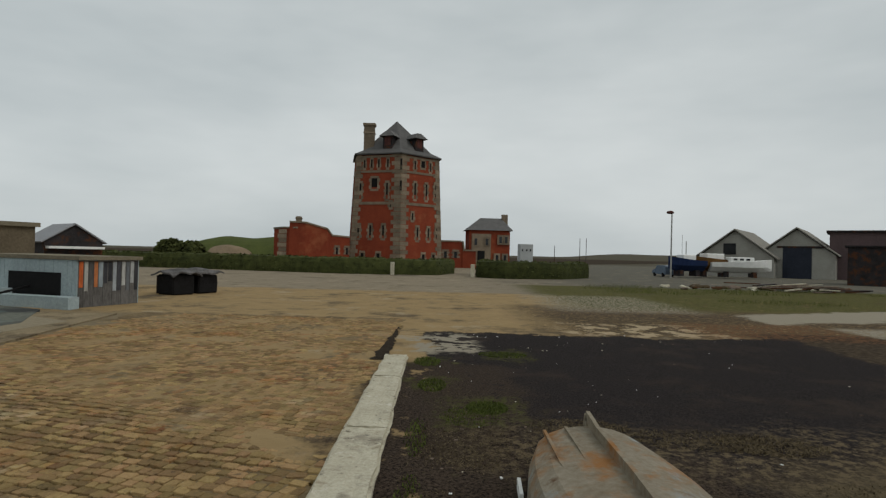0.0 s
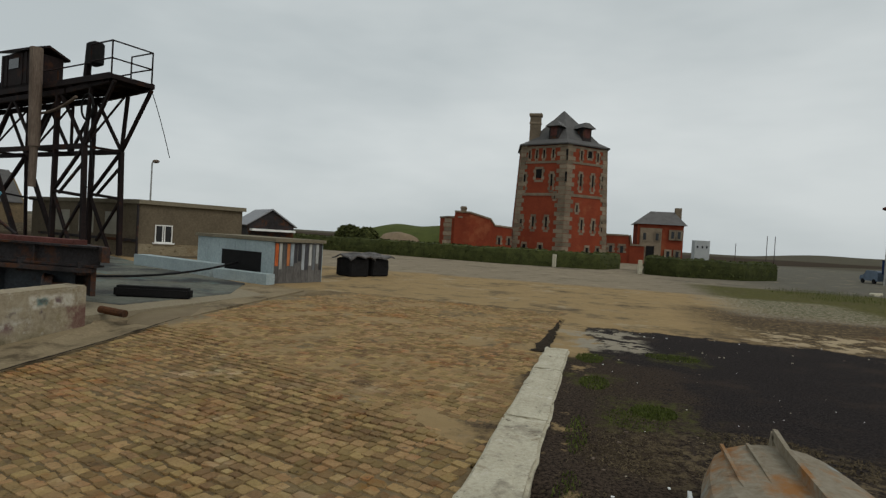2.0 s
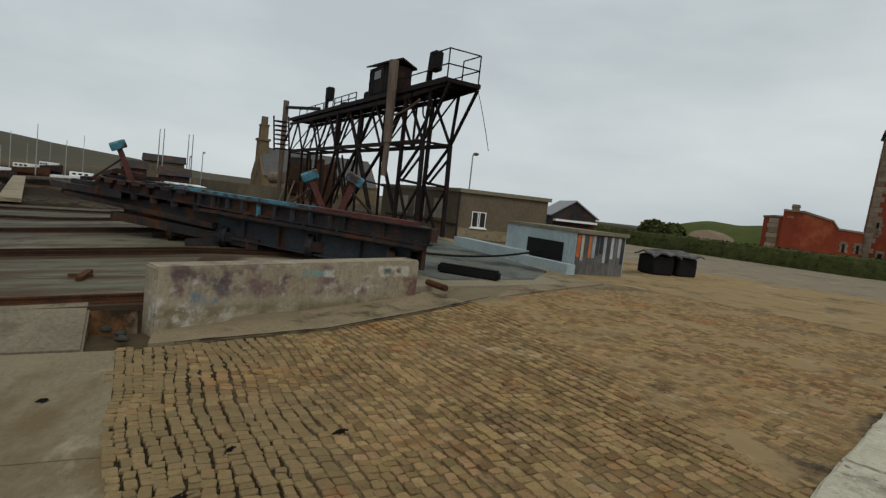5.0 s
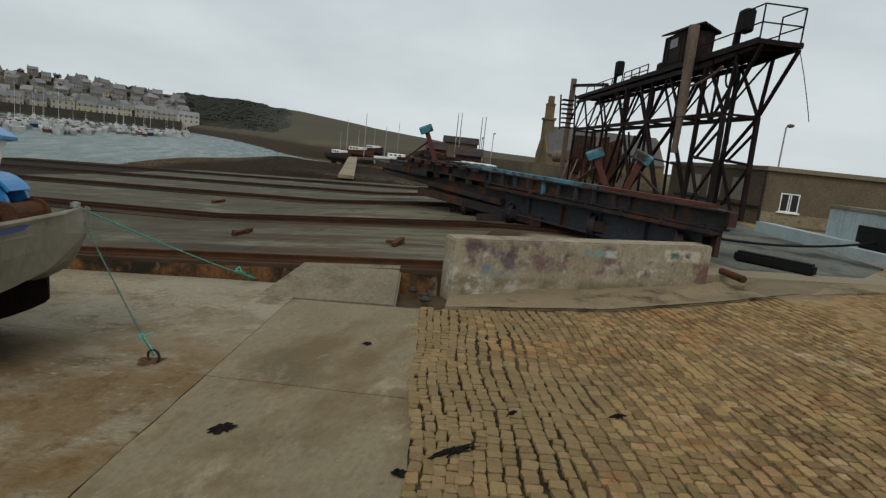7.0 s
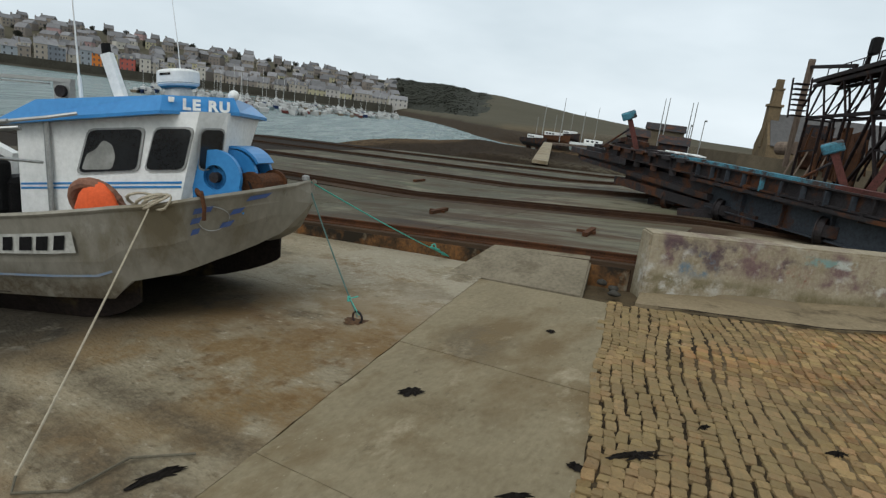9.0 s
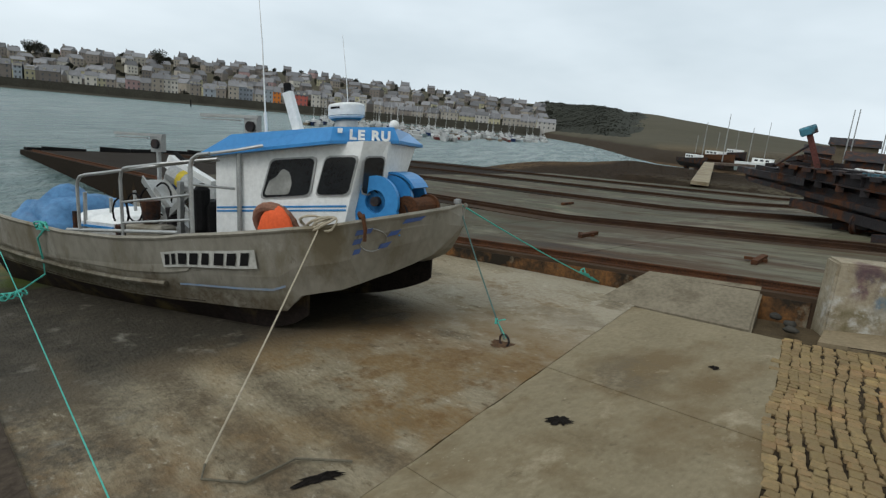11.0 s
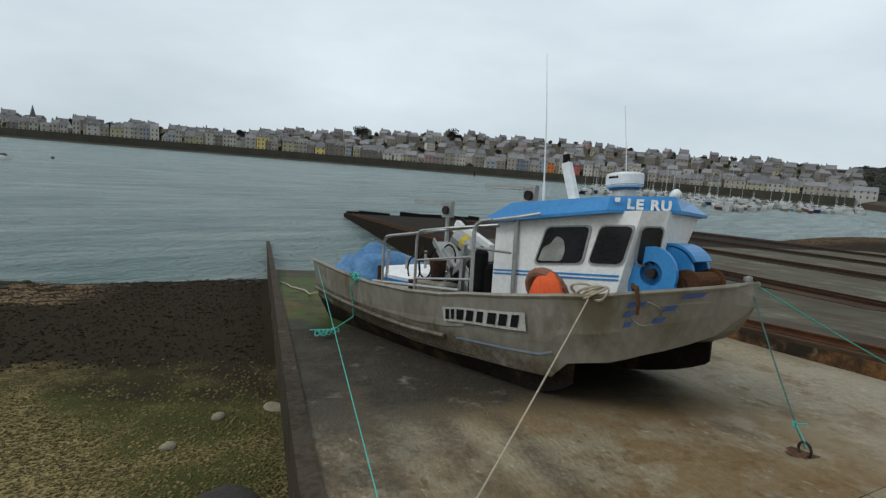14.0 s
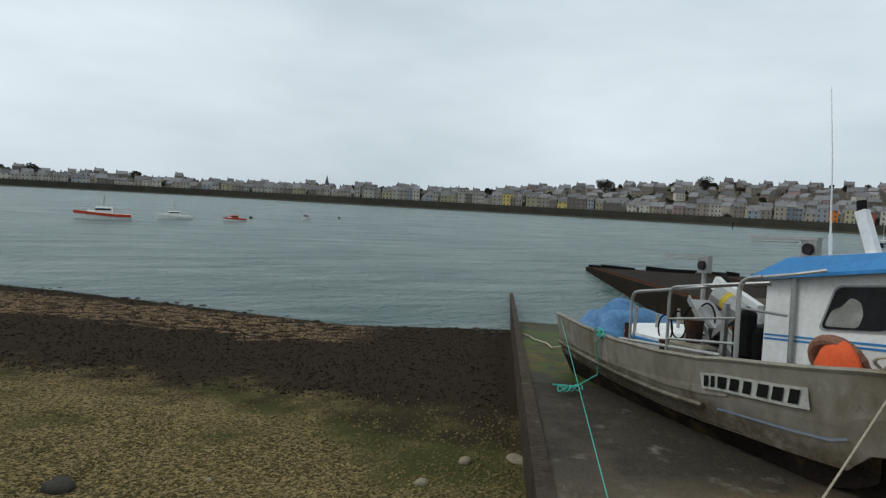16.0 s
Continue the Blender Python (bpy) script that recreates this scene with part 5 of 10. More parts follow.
part("mast_light", bm, M_BLACK, mast)
bm = bmesh.new()
bmesh.ops.create_uvsphere(bm, u_segments=12, v_segments=8, radius=0.06, matrix=pose(7.85, -0.35, CZ1 + 0.20))
part("searchlight", bm, M_WHITEPAINT, roof, "small round searchlight")
# lettering on the fascia
M_LETTER = material("white_lettering", (0.75, 0.75, 0.72), rough=0.5, scale=6, fine=30, bump=0.0)
fd = bpy.data.curves.new("boat_name", "FONT")
fd.body, fd.size, fd.extrude, fd.align_x = "\" LE RU", 0.165, 0.004, "CENTER"
fd.materials.append(M_LETTER)
fd.space_character, fd.shear, fd.offset = 1.2, 0.18, 0.007
name_ob = new("lettering", fd)
name_ob.parent = roof
name_ob.matrix_local = pose(6.425, -0.755, CZ1 + 0.21, 65, 0, 52)
name_ob["label"] = "white boat name on the fascia"

# small anchor on the gunwale
bm = bmesh.new()
tube(bm, [(7.9, -1.0, 1.22), (8.0, -1.1, 1.28), (8.14, -1.12, 1.24), (8.22, -1.14, 1.12), (8.23, -1.16, 1.0)], 0.03, 8)
tube(bm, [(8.1, -1.1, 1.27), (8.08, -1.02, 1.12)], 0.028, 8)
part("anchor", bm, M_RUST, boat, "small rusty anchor hooked on the gunwale")
# life buoy and orange float by the wheelhouse
bm = bmesh.new()
tube(bm, [(6.86 + 0.25 * math.cos(a), -1.11 - 0.10 * math.sin(a), 1.07 + 0.22 * math.sin(a)) for a in [2 * math.pi * i / 20 for i in range(20)]], 0.062, 10, True)
part("life_ring", bm, material("faded_ring_buoy", (0.28, 0.14, 0.09), (0.17, 0.09, 0.065), rough=0.8, scale=8, fine=40, bump=0.2), boat, "dirty faded orange life ring")
bm = bmesh.new()
prof = [(0.02, 0.0), (0.24, 0.01), (0.25, 0.07), (0.19, 0.20), (0.10, 0.29), (0.05, 0.31)]
rings = [[Vector((6.93 + r * math.cos(a), -1.22 + 0.35 * r * math.sin(a), 0.97 + z * 1.1)) for a in [2 * math.pi * i / 18 for i in range(18)]] for r, z in prof]
loft(bm, rings, close=True)
part("float", bm, M_ORANGE, boat, "bright orange float", smooth_faces=True)
# bow fitting
bm = bmesh.new()
tube(bm, [(9.0, 0, 1.23), (9.0, 0, 1.42)], 0.035, 8)
tube(bm, [(9.0, 0, 1.37), (9.0, 0, 1.41)], 0.06, 10)
tube(bm, [(8.3, -0.5, 1.19), (9.0, 0, 1.31)], 0.012, 6)
part("bow_post", bm, M_TUBE, boat, "bow mooring post")
bm = bmesh.new()
for k in range(4):
    tube(bm, [(7.36 + 0.11 * math.cos(a) + 0.05 * k, -1.30 + 0.04 * math.sin(a * 2 + k), 1.17 + 0.075 * math.sin(a + k)) for a in [2 * math.pi * i / 14 for i in range(14)]], 0.014, 6, True)
part("rope_knot", bm, M_ROPE, boat, "knotted cream mooring rope")
# tubular frames over the work deck
def rail_part(pts, r):
    part("guard_rail", tube(bmesh.new(), pts, r, 8), M_TUBE, boat, "bent galvanised tube")


for side in (-1, 1):
    for x, h in ((3.42, 1.53), (4.6, 1.66), (6.1, 1.86)):
        g = gun(x, side, 0.05)
        rail_part([g, (g.x, g.y, h - 0.16), (g.x + 0.03, g.y, h - 0.07), (g.x + 0.10, g.y, h - 0.02), (g.x + 0.24, g.y, h)], 0.023)
    rail_part([(3.62, gun(3.4, side, 0.05).y, 1.53), (4.3, gun(4.3, side, 0.05).y, 1.585), (5.3, gun(5.3, side, 0.07).y, 1.68), (5.9, side * 1.22, 1.75), (6.2, side * 1.1, 1.79)], 0.021)
    rail_part([(4.84, gun(4.6, side, 0.05).y, 1.66), (5.5, gun(5.5, side, 0.1).y, 1.72), (6.2, side * 1.12, 1.80)], 0.018)
    rail_part([(6.34, gun(6.1, side, 0.05).y, 1.86), (6.5, side * 1.2, 1.91), (6.68, side * 1.05, 1.97)], 0.018)
    rail_part([gun(4.6, side, 0.05, 0.19), gun(6.1, side, 0.05, 0.19)], 0.016)
    rail_part([gun(4.6, side, 0.05, 0.45), gun(6.1, side, 0.05, 0.48)], 0.014)
    rail_part([gun(6.1, side, 0.05, 0.6), (6.3, side * 1.0, 1.45)], 0.016)
    rail_part([gun(3.05, side, 0.05, 0.04), gun(5.9, side, 0.05, 0.05)], 0.022)
# work deck gear
M_TARP = material("blue_tarpaulin", (0.10, 0.24, 0.42), (0.05, 0.13, 0.25), rough=0.5, scale=3, fine=14, bump=0.6, spec=0.3)
bm = bmesh.new()
bmesh.ops.create_icosphere(bm, subdivisions=4, radius=1.0)
for v in bm.verts:
    n1 = noise.noise(v.co * 1.7)
    fold = abs(noise.noise(v.co * 2.6 + Vector((4, 1, 0))))
    v.co = Vector((1.05 + v.co.x * (0.85 + 0.22 * n1), -0.2 + v.co.y * (0.9 + 0.2 * n1), 0.66 + max(-0.1, v.co.z) * (0.56 + 0.26 * n1 - 0.22 * v.co.x) - 0.16 * fold + 0.04 * noise.noise(v.co * 6)))
part("tarpaulin", bm, M_TARP, boat, "crumpled blue tarpaulin over gear", smooth_faces=True)
bm = boxm(1.75, 3.55, -0.62, 0.7, 0.40, 0.70, 0.05)
box(bm, 2.0, 3.3, -0.70, 0.6, 0.70, 0.76, 0.02)
part("deck_hatch", bm, M_WHITEPAINT, boat, "grubby white hatch box")
bm = bmesh.new()
loft(bm, [[Vector((x, y * k - 0.25, z)) for y, z in ((-0.62, 0.66), (-0.66, 0.84), (-0.5, 0.93), (0.5, 0.95), (0.66, 0.86), (0.62, 0.66))] for x, k in ((1.9, 0.7), (2.2, 1.0), (3.4, 1.0), (3.7, 0.75))], close=True)
tub = part("deck_tub", bm, M_WHITEPAINT, boat, "upturned white plastic tub with a blue line")
part("tub_line", boxm(2.2, 3.4, -0.925, -0.90, 0.76, 0.79), M_BOATBLUE, tub)
bm = bmesh.new()
for a_, b_ in (((4.0, -0.9, 0.55), (5.5, -0.95, 1.35)), ((4.3, -0.75, 1.35), (5.6, -0.8, 0.6)), ((5.3, -1.0, 0.5), (5.35, -1.0, 1.5))):
    beam(bm, a_, b_, 0.06, 0.08)
part("gear_frame", bm, M_TUBE, boat, "grey steel gear frame")
bm = bmesh.new()
for k_ in range(4):
    tube(bm, [(3.5 + 0.3 * k_ + 0.22 * math.cos(a), -0.85 + 0.05 * k_, 1.0 + 0.08 * k_ + 0.2 * math.sin(a)) for a in [2 * math.pi * i / 14 for i in range(14)]], 0.014, 5, True)
part("hose_coil", bm, M_BLACK, boat, "coiled black hose")
part("fish_bin", boxm(4.15, 5.05, -1.15, -0.5, 0.4, 0.92, 0.04), M_ALU, boat, "grey metal bin")
part("engine_box", boxm(5.3, 5.9, -0.9, 0.3, 0.4, 1.25, 0.06), M_BLACK, boat, "black machinery box")
part("pot_hauler", boxm(5.62, 5.78, -1.02, -0.8, 0.85, 1.45, 0.05), M_BLACK, boat, "black hydraulic hauler")
part("sorting_table", boxm(3.9, 5.2, 0.0, 1.15, 0.4, 0.98, 0.04), M_DARKSTEEL, boat, "dark steel table")
bm = bmesh.new()
tube(bm, [(4.3, 0.2, 0.5), (4.3, 0.2, 1.35)], 0.10, 10)
beam(bm, (4.3, 0.2, 1.35), (3.6, -0.1, 1.72), 0.16, 0.2)
beam(bm, (4.45, 0.2, 0.95), (5.4, -0.6, 0.65), 0.09, 0.12)
crane = part("deck_crane", bm, M_WHITEPAINT, boat, "white folded hydraulic crane")
bm = bmesh.new()
tube(bm, [(4.55, -0.2, 1.32), (4.05, -0.35, 1.56)], 0.13, 12)
part("ram_cover", bm, material("silver_ram", (0.4, 0.4, 0.38), (0.25, 0.25, 0.24), rough=0.4, metal=0.5, scale=5, fine=30, bump=0.2), crane, "silver ram housing")
bm = bmesh.new()
tube(bm, [(4.30, -0.275, 1.44), (4.22, -0.30, 1.48)], 0.135, 12)
part("yellow_band", bm, material("yellow_paint", (0.6, 0.45, 0.06), rough=0.5, scale=6, fine=30, bump=0.1), crane)
bm = bmesh.new()
tube(bm, [(3.55, 0.0, 1.60), (3.5, 0.0, 1.78), (3.62, 0.0, 1.84), (3.8, 0.0, 1.74), (4.0, 0.0, 1.5)], 0.035, 8)
for dy in (-0.3, 0.0, 0.25):
    tube(bm, sag((4.0, dy, 1.3), (5.5, dy - 0.3, 1.1), 0.25), 0.014, 6)
part("hydraulic_hose", bm, M_BLACK, crane)
for x, y, zt, bl in ((4.3, 1.05, 2.42, 1.3), (1.3, 1.05, 2.10, 1.2)):
    bm = bmesh.new()
    tube(bm, [(x, y, 0.6), (x, y, zt)], 0.045, 8)
    box(bm, x - 0.18, x + 0.18, y - 0.05, y + 0.05, zt - 0.26, zt + 0.03)
    hauler = part("longline_arm", bm, M_TUBE, boat, "grey metal arm with a line wheel")
    bm = bmesh.new()
    beam(bm, (x + 0.2, y, zt + 0.03), (x - bl, y - 0.15, zt + 0.06), 0.09, 0.05)
    beam(bm, (x - 0.3, y - 0.03, zt - 0.02), (x - bl, y - 0.15, zt - 0.0), 0.04, 0.02)
    part("arm_boom", bm, M_TUBE, hauler)
    bm = bmesh.new()
    tube(bm, [(x + 0.02, y - 0.10, zt - 0.12), (x + 0.02, y - 0.03, zt - 0.12)], 0.085, 14)
    part("line_wheel", bm, M_DARKSTEEL, hauler)
for i in range(5):
    y = -0.9 + 0.35 * i
    part("deck_stanchion", tube(bmesh.new(), [(2.55 + 0.08 * i, y, 0.55), (2.6 + 0.05 * i, y, 1.25 - 0.1 * (i % 2))], 0.03, 6), M_TUBE, boat)
part("deck_post", tube(bmesh.new(), [(2.95, -1.2, 0.5), (2.95, -1.2, 1.02)], 0.05, 8), M_DARKSTEEL, boat)
bm = bmesh.new()
tube(bm, [(2.3, 0.7, 0.7), (2.35, 0.7, 1.45)], 0.06, 8)
tube(bm, [(2.2, 0.9, 0.7), (2.0, 0.9, 1.25)], 0.05, 8)
part("davit", bm, material("navy_paint", (0.02, 0.035, 0.09), rough=0.5, scale=5, fine=30, bump=0.1), boat, "dark blue davit")
bm = bmesh.new()
for k in range(5):
    c = gun(2.3 + 0.05 * k, -1, 0.02, 0.03)
    tube(bm, [(c.x + 0.13 * math.cos(a), c.y - 0.03 + 0.02 * math.sin(2 * a), c.z + 0.05 * math.sin(a + k)) for a in [2 * math.pi * i / 12 for i in range(12)]], 0.013, 5, True)
part("rope_coil", bm, M_GREENROPE, boat, "turquoise rope coiled on the gunwale")
bm = bmesh.new()
tube(bm, [gun(2.5, -1, -0.02, 0.0), gun(2.3, -1, -0.04, -0.15), side_at(2.2, 0.3, 0.05), side_at(2.15, 0.0, 0.08), Vector((2.0, -1.6, -0.12)), Vector((1.7, -1.9, -0.14))], 0.014, 6)
part("rope_tail", bm, M_GREENROPE, boat)


M_NET = material("brown_net", (0.10, 0.065, 0.04), (0.03, 0.022, 0.016), rough=0.95, scale=9, fine=60, bump=1.0)
bm = bmesh.new()
bmesh.ops.create_icosphere(bm, subdivisions=3, radius=1.0)
for v in bm.verts:
    v.co = Vector((4.75 + v.co.x * 0.62, 0.45 + v.co.y * 0.5, 0.98 + v.co.z * 0.36)) + noise.noise_vector(v.co * 2.3) * 0.16
part("net_heap", bm, M_NET, boat, "heap of brown netting", smooth_faces=True)
bm = bmesh.new()
beam(bm, (3.9, -0.55, 1.45), (5.2, -0.75, 0.72), 0.34, 0.03)
for dy in (-0.17, 0.17):
    beam(bm, (3.9, -0.55 + dy, 1.48), (5.2, -0.75 + dy, 0.75), 0.02, 0.10)
part("sorting_chute", bm, M_TUBE, boat, "dull steel chute sloping to the deck")
rc = random.Random(14)
for i in range(9):
    a = Vector((rc.uniform(3.2, 4.2), rc.uniform(-0.9, 0.8), rc.uniform(1.0, 1.5)))
    b = Vector((rc.uniform(4.6, 5.8), rc.uniform(-0.9, 0.8), rc.uniform(0.75, 1.45)))
    part("deck_hose", tube(bmesh.new(), sag(a, b, rc.uniform(0.1, 0.3)), rc.uniform(0.012, 0.02), 6), M_BLACK, boat, "black hydraulic hose")
for i in range(7):
    c = Vector((2.1 + 0.12 * i, -0.5 + 0.1 * (i % 3), 0.79 + 0.012 * i))
    part("rope_loop", tube(bmesh.new(), [c + Vector((0.24 * math.cos(a), 0.17 * math.sin(a), 0.02 * math.sin(2 * a + i))) for a in [2 * math.pi * k / 14 for k in range(14)]], 0.014, 5, True), M_ROPE, boat, "loop of cream rope on the hatch")
for x, y, z, h in ((4.6, -1.0, 0.92, 0.3), (4.95, -0.85, 0.92, 0.22), (3.7, -0.9, 0.4, 0.45)):
    bm = bmesh.new()
    tube(bm, [(x, y, z), (x, y, z + h)], 0.11, 12, taper=0.13)
    part("deck_bucket", bm, M_DARKSTEEL, boat, "dark gear bucket")


# the boat's true length: bring the stations together
STATIONS = [(-5.0, -3.9), (0, 0), (5.95, 4.34), (7.58, 6.45), (8.0, 6.62), (8.25, 6.74), (9.12, 7.35)]


def bx(x):
    return lerp(x, STATIONS)


house_parts = {cabin, roof} | set(cabin.children_recursive) | set(roof.children_recursive)
for ob in list(boat.children_recursive):
    if ob.type != "MESH":
        continue
    xs_ = [v.co.x for v in ob.data.vertices]
    mid_x = (min(xs_) + max(xs_)) / 2
    keep = ob.name.split(".")[0] in ("radar_dome", "radar_pedestal", "teal_band", "dark_mark", "searchlight", "line_wheel", "life_ring", "float", "whip_aerial")
    centre = 7.13 if ob.name.split(".")[0] in ("radar_dome", "radar_pedestal", "teal_band", "dark_mark") else mid_x
    for v in ob.data.vertices:
        v.co.x = v.co.x + bx(centre) - (7.45 if centre == 7.13 else centre) if keep else bx(v.co.x)
        v.co.y *= 0.93 if ob in house_parts else 1.05
        if ob in house_parts:  # the house stands with the sheer
            v.co.z += 0.04 + 0.07 * (v.co.x - 4.3)


# blue winch with a rusty drum on the foredeck
def ring_plate(bm, cx, cz, y0, y1, r, hole, n=28):
    """An upright disc with a round hole, axis athwart."""
    loops = [[bm.verts.new((cx + k * math.cos(2 * math.pi * i / n), y, cz + k * math.sin(2 * math.pi * i / n))) for i in range(n)] for k, y in ((hole, y0), (r, y0), (r, y1), (hole, y1))]
    for u, v in zip(loops, loops[1:] + loops[:1]):
        for i in range(n):
            bm.faces.new((u[i], u[(i + 1) % n], v[(i + 1) % n], v[i]))
    bmesh.ops.recalc_face_normals(bm, faces=bm.faces)
    return bm


winch = part("winch", boxm(6.22, 6.84, -0.78, -0.02, 1.02, 1.11, 0.01), M_BOATBLUE, boat, "blue painted anchor winch with a rusty drum")
for y, hole in ((-0.78, 0.13), (-0.44, 0.05), (-0.08, 0.05)):
    bm = ring_plate(bmesh.new(), 6.52, 1.39, y, y + 0.05, 0.29, hole)
    box(bm, 6.26, 6.42, y + 0.004, y + 0.046, 1.09, 1.31)
    box(bm, 6.60, 6.80, y + 0.004, y + 0.046, 1.09, 1.29)
    part("winch_cheek", bm, M_BOATBLUE, winch)
part("winch_drum", tube(bmesh.new(), [(6.52, -0.73, 1.39), (6.52, -0.08, 1.39)], 0.15, 20), material("winch_dark_blue", (0.03, 0.15, 0.33), (0.015, 0.05, 0.11), rough=0.5, scale=6, fine=30, bump=0.2), winch, "dark blue drum")
part("winch_hub", tube(bmesh.new(), [(6.52, -0.80, 1.39), (6.52, -0.72, 1.39)], 0.055, 14), M_DARKSTEEL, winch)
bm = bmesh.new()
rings_ = []
for u in range(9):
    a = radians(28 + u * 11)
    rings_.append([Vector((6.54 + r * math.cos(a), y, 1.39 + r * math.sin(a))) for r, y in ((0.30, -0.43), (0.33, -0.43), (0.33, -0.06), (0.30, -0.06))])
loft(bm, rings_, close=True)
part("winch_hood", bm, M_BOATBLUE, winch, "curved blue guard", smooth_faces=False)
bm = bmesh.new()
tube(bm, [(6.85, -0.62, 1.31), (6.85, -0.10, 1.31)], 0.125, 18)
tube(bm, [(6.85, -0.66, 1.31), (6.85, -0.61, 1.31)], 0.155, 18)
tube(bm, [(6.85, -0.11, 1.31), (6.85, -0.07, 1.31)], 0.155, 18)
part("warping_drum", bm, M_RUST, winch, "rust-brown drum")
bm = bmesh.new()
tube(bm, sag((6.38, -0.76, 1.60), (6.82, -0.64, 1.38), 0.05), 0.012, 6)
tube(bm, [(6.82, -0.64, 1.38), (6.90, -0.7, 1.26), (6.86, -0.76, 1.16)], 0.012, 6)
part("winch_hose", bm, M_BLACK, winch)
for ob in [winch] + list(winch.children):
    for v in ob.data.vertices:
        v.co.x += 0.07

# ---- mooring ropes, and what they are tied to ----
def boat_point(p):
    return boat_m @ Vector(p)


def rope(name, pts, mat, label, r=0.016):
    return tagged(part(name, tube(bmesh.new(), pts, r, 6), mat), label, "rope", "mooring ropes")


knot_at = lambda p, q, f: Vector(p).lerp(Vector(q), f)
bow_tip = boat_point((bx(9.02), 0, 1.37))
RING = Vector((-5.82, -0.83, ramp_z(3.62) + 0.005))
rope("mooring_rope", sag(bow_tip, RING + Vector((0, 0, 0.05)), 0.03), material("old_green_rope", (0.12, 0.2, 0.18), (0.06, 0.11, 0.1), rough=0.9, scale=20, fine=150, bump=0.5),
     "weathered green rope from the bow to the ramp ring", 0.0075)
RAIL_TIE = Vector((-9.59, 0.08, -0.73))
rope("mooring_rope", sag(bow_tip, RAIL_TIE, 0.03), M_GREENROPE, "turquoise rope from the bow to the rail edge", 0.0085)
bm = bmesh.new()
for k, dz in enumerate((0.0, 0.02, -0.02)):
    a, b = knot_at(bow_tip, RAIL_TIE, 0.80 + 0.01 * k), knot_at(bow_tip, RAIL_TIE, 0.985)
    tube(bm, [a, a.lerp(b, 0.3) + Vector((0.02, 0.03, dz)), a.lerp(b, 0.7) + Vector((-0.02, -0.03, -dz)), b], 0.010, 6)
a = knot_at(bow_tip, RAIL_TIE, 0.81)
tube(bm, [a + Vector((0, 0.02, -0.03)), a + Vector((0.02, 0, 0.04)), a + Vector((-0.05, 0.04, 0.05)), a + Vector((-0.03, 0.07, -0.01))], 0.012, 6)
tagged(part("rope_splice", bm, M_GREENROPE), "knotted turquoise rope doubled back on itself", "rope")
rope("mooring_rope", sag(boat_point((bx(7.44), -1.40, 1.10)), P(3.25, 1.36, ramp_z(3.25) + 0.02), 0.02), M_ROPE, "taut cream rope from the gunwale to the ramp", 0.008)
p_end = P(3.25, 1.36, ramp_z(3.25) + 0.02)
rope("rope_end", [p_end, p_end + P(-0.15, -0.08, 0.015), p_end + P(-0.35, 0.1, 0.03), p_end + P(-0.3, 0.45, 0.03), p_end + P(-0.55, 0.7, 0.05)],
     material("muddy_rope", (0.16, 0.14, 0.1), rough=0.95, scale=20, fine=100, bump=0.5), "muddy rope tail on the ramp", 0.008)
rope("mooring_rope", sag(boat_point((0.15, -1.33, 0.80)), P(3.12, 0.82, ramp_z(3.12) + 0.04), 0.0), M_GREENROPE, "taut turquoise rope from the stern", 0.005)
tie = boat_point((1.7, -1.9, 0.0))
bm = bmesh.new()
for k in range(5):
    tube(bm, [tie - Vector((0, 0, 0.13)) + Vector((0.07 * math.cos(a) + 0.07 * k - 0.12, 0.05 * math.sin(a) * (1 + 0.4 * (k % 2)), 0.05 + 0.03 * math.sin(a * 2 + k))) for a in [2 * math.pi * i / 12 for i in range(12)]], 0.010, 5, True)
tagged(part("rope_tangle", bm, M_GREENROPE), "tangled turquoise rope lying on the ramp", "rope")
rope("mooring_rope", [boat_point((0.0, -1.1, 0.3)), P(12.6, 1.15, ramp_z(12.6) + 0.03), P(13.3, 1.1, ramp_z(13.3) + 0.03), P(14.3, 0.85, ramp_z(14.3) + 0.03), P(15.2, 0.8, ramp_z(15.2) + 0.03), P(15.8, 0.62, ramp_z(15.8) + 0.05)],
     M_ROPE, "pale frayed rope from the stern along the ramp edge", 0.018)
bm = bmesh.new()
tube(bm, [RING + Vector((0.04 * math.cos(a), 0.055 * math.cos(a), 0.045 + 0.065 * math.sin(a))) for a in [2 * math.pi * i / 16 for i in range(16)]], 0.012, 8, True)
tagged(part("mooring_ring", bm, M_DARKSTEEL), "rusty iron mooring ring set in the ramp", "ring")
bm = bmesh.new()
blob(bm, RING - Vector((0, 0, 0.004)), Vector((1, 0, 0)), Vector((0, 1, 0)), 0.10, 0.14, Vector((0, 0, 0.003)), rng)
tagged(part("ring_recess", bm, material("rust_wash", (0.15, 0.085, 0.045), (0.05, 0.03, 0.02), rough=0.9, scale=8, fine=40, bump=0.8)), "rust-stained hollow round the mooring ring", "recess", kind="structure")
kn = RING.lerp(bow_tip, 0.16)
bm = bmesh.new()
tube(bm, [kn + Vector((-0.02, 0.0, -0.02)), kn, kn + Vector((-0.05, 0.09, 0.02))], 0.007, 6)
tube(bm, [kn - Vector((0, 0, 0.03)), kn + Vector((0, 0, 0.03))], 0.016, 8)
tube(bm, sag(kn + Vector((0.015, 0.02, 0)), RING + Vector((0.02, 0.02, 0.08)), 0.0), 0.006, 6)
tagged(part("rope_knot", bm, M_GREENROPE), "knot in the weathered green rope", "rope")

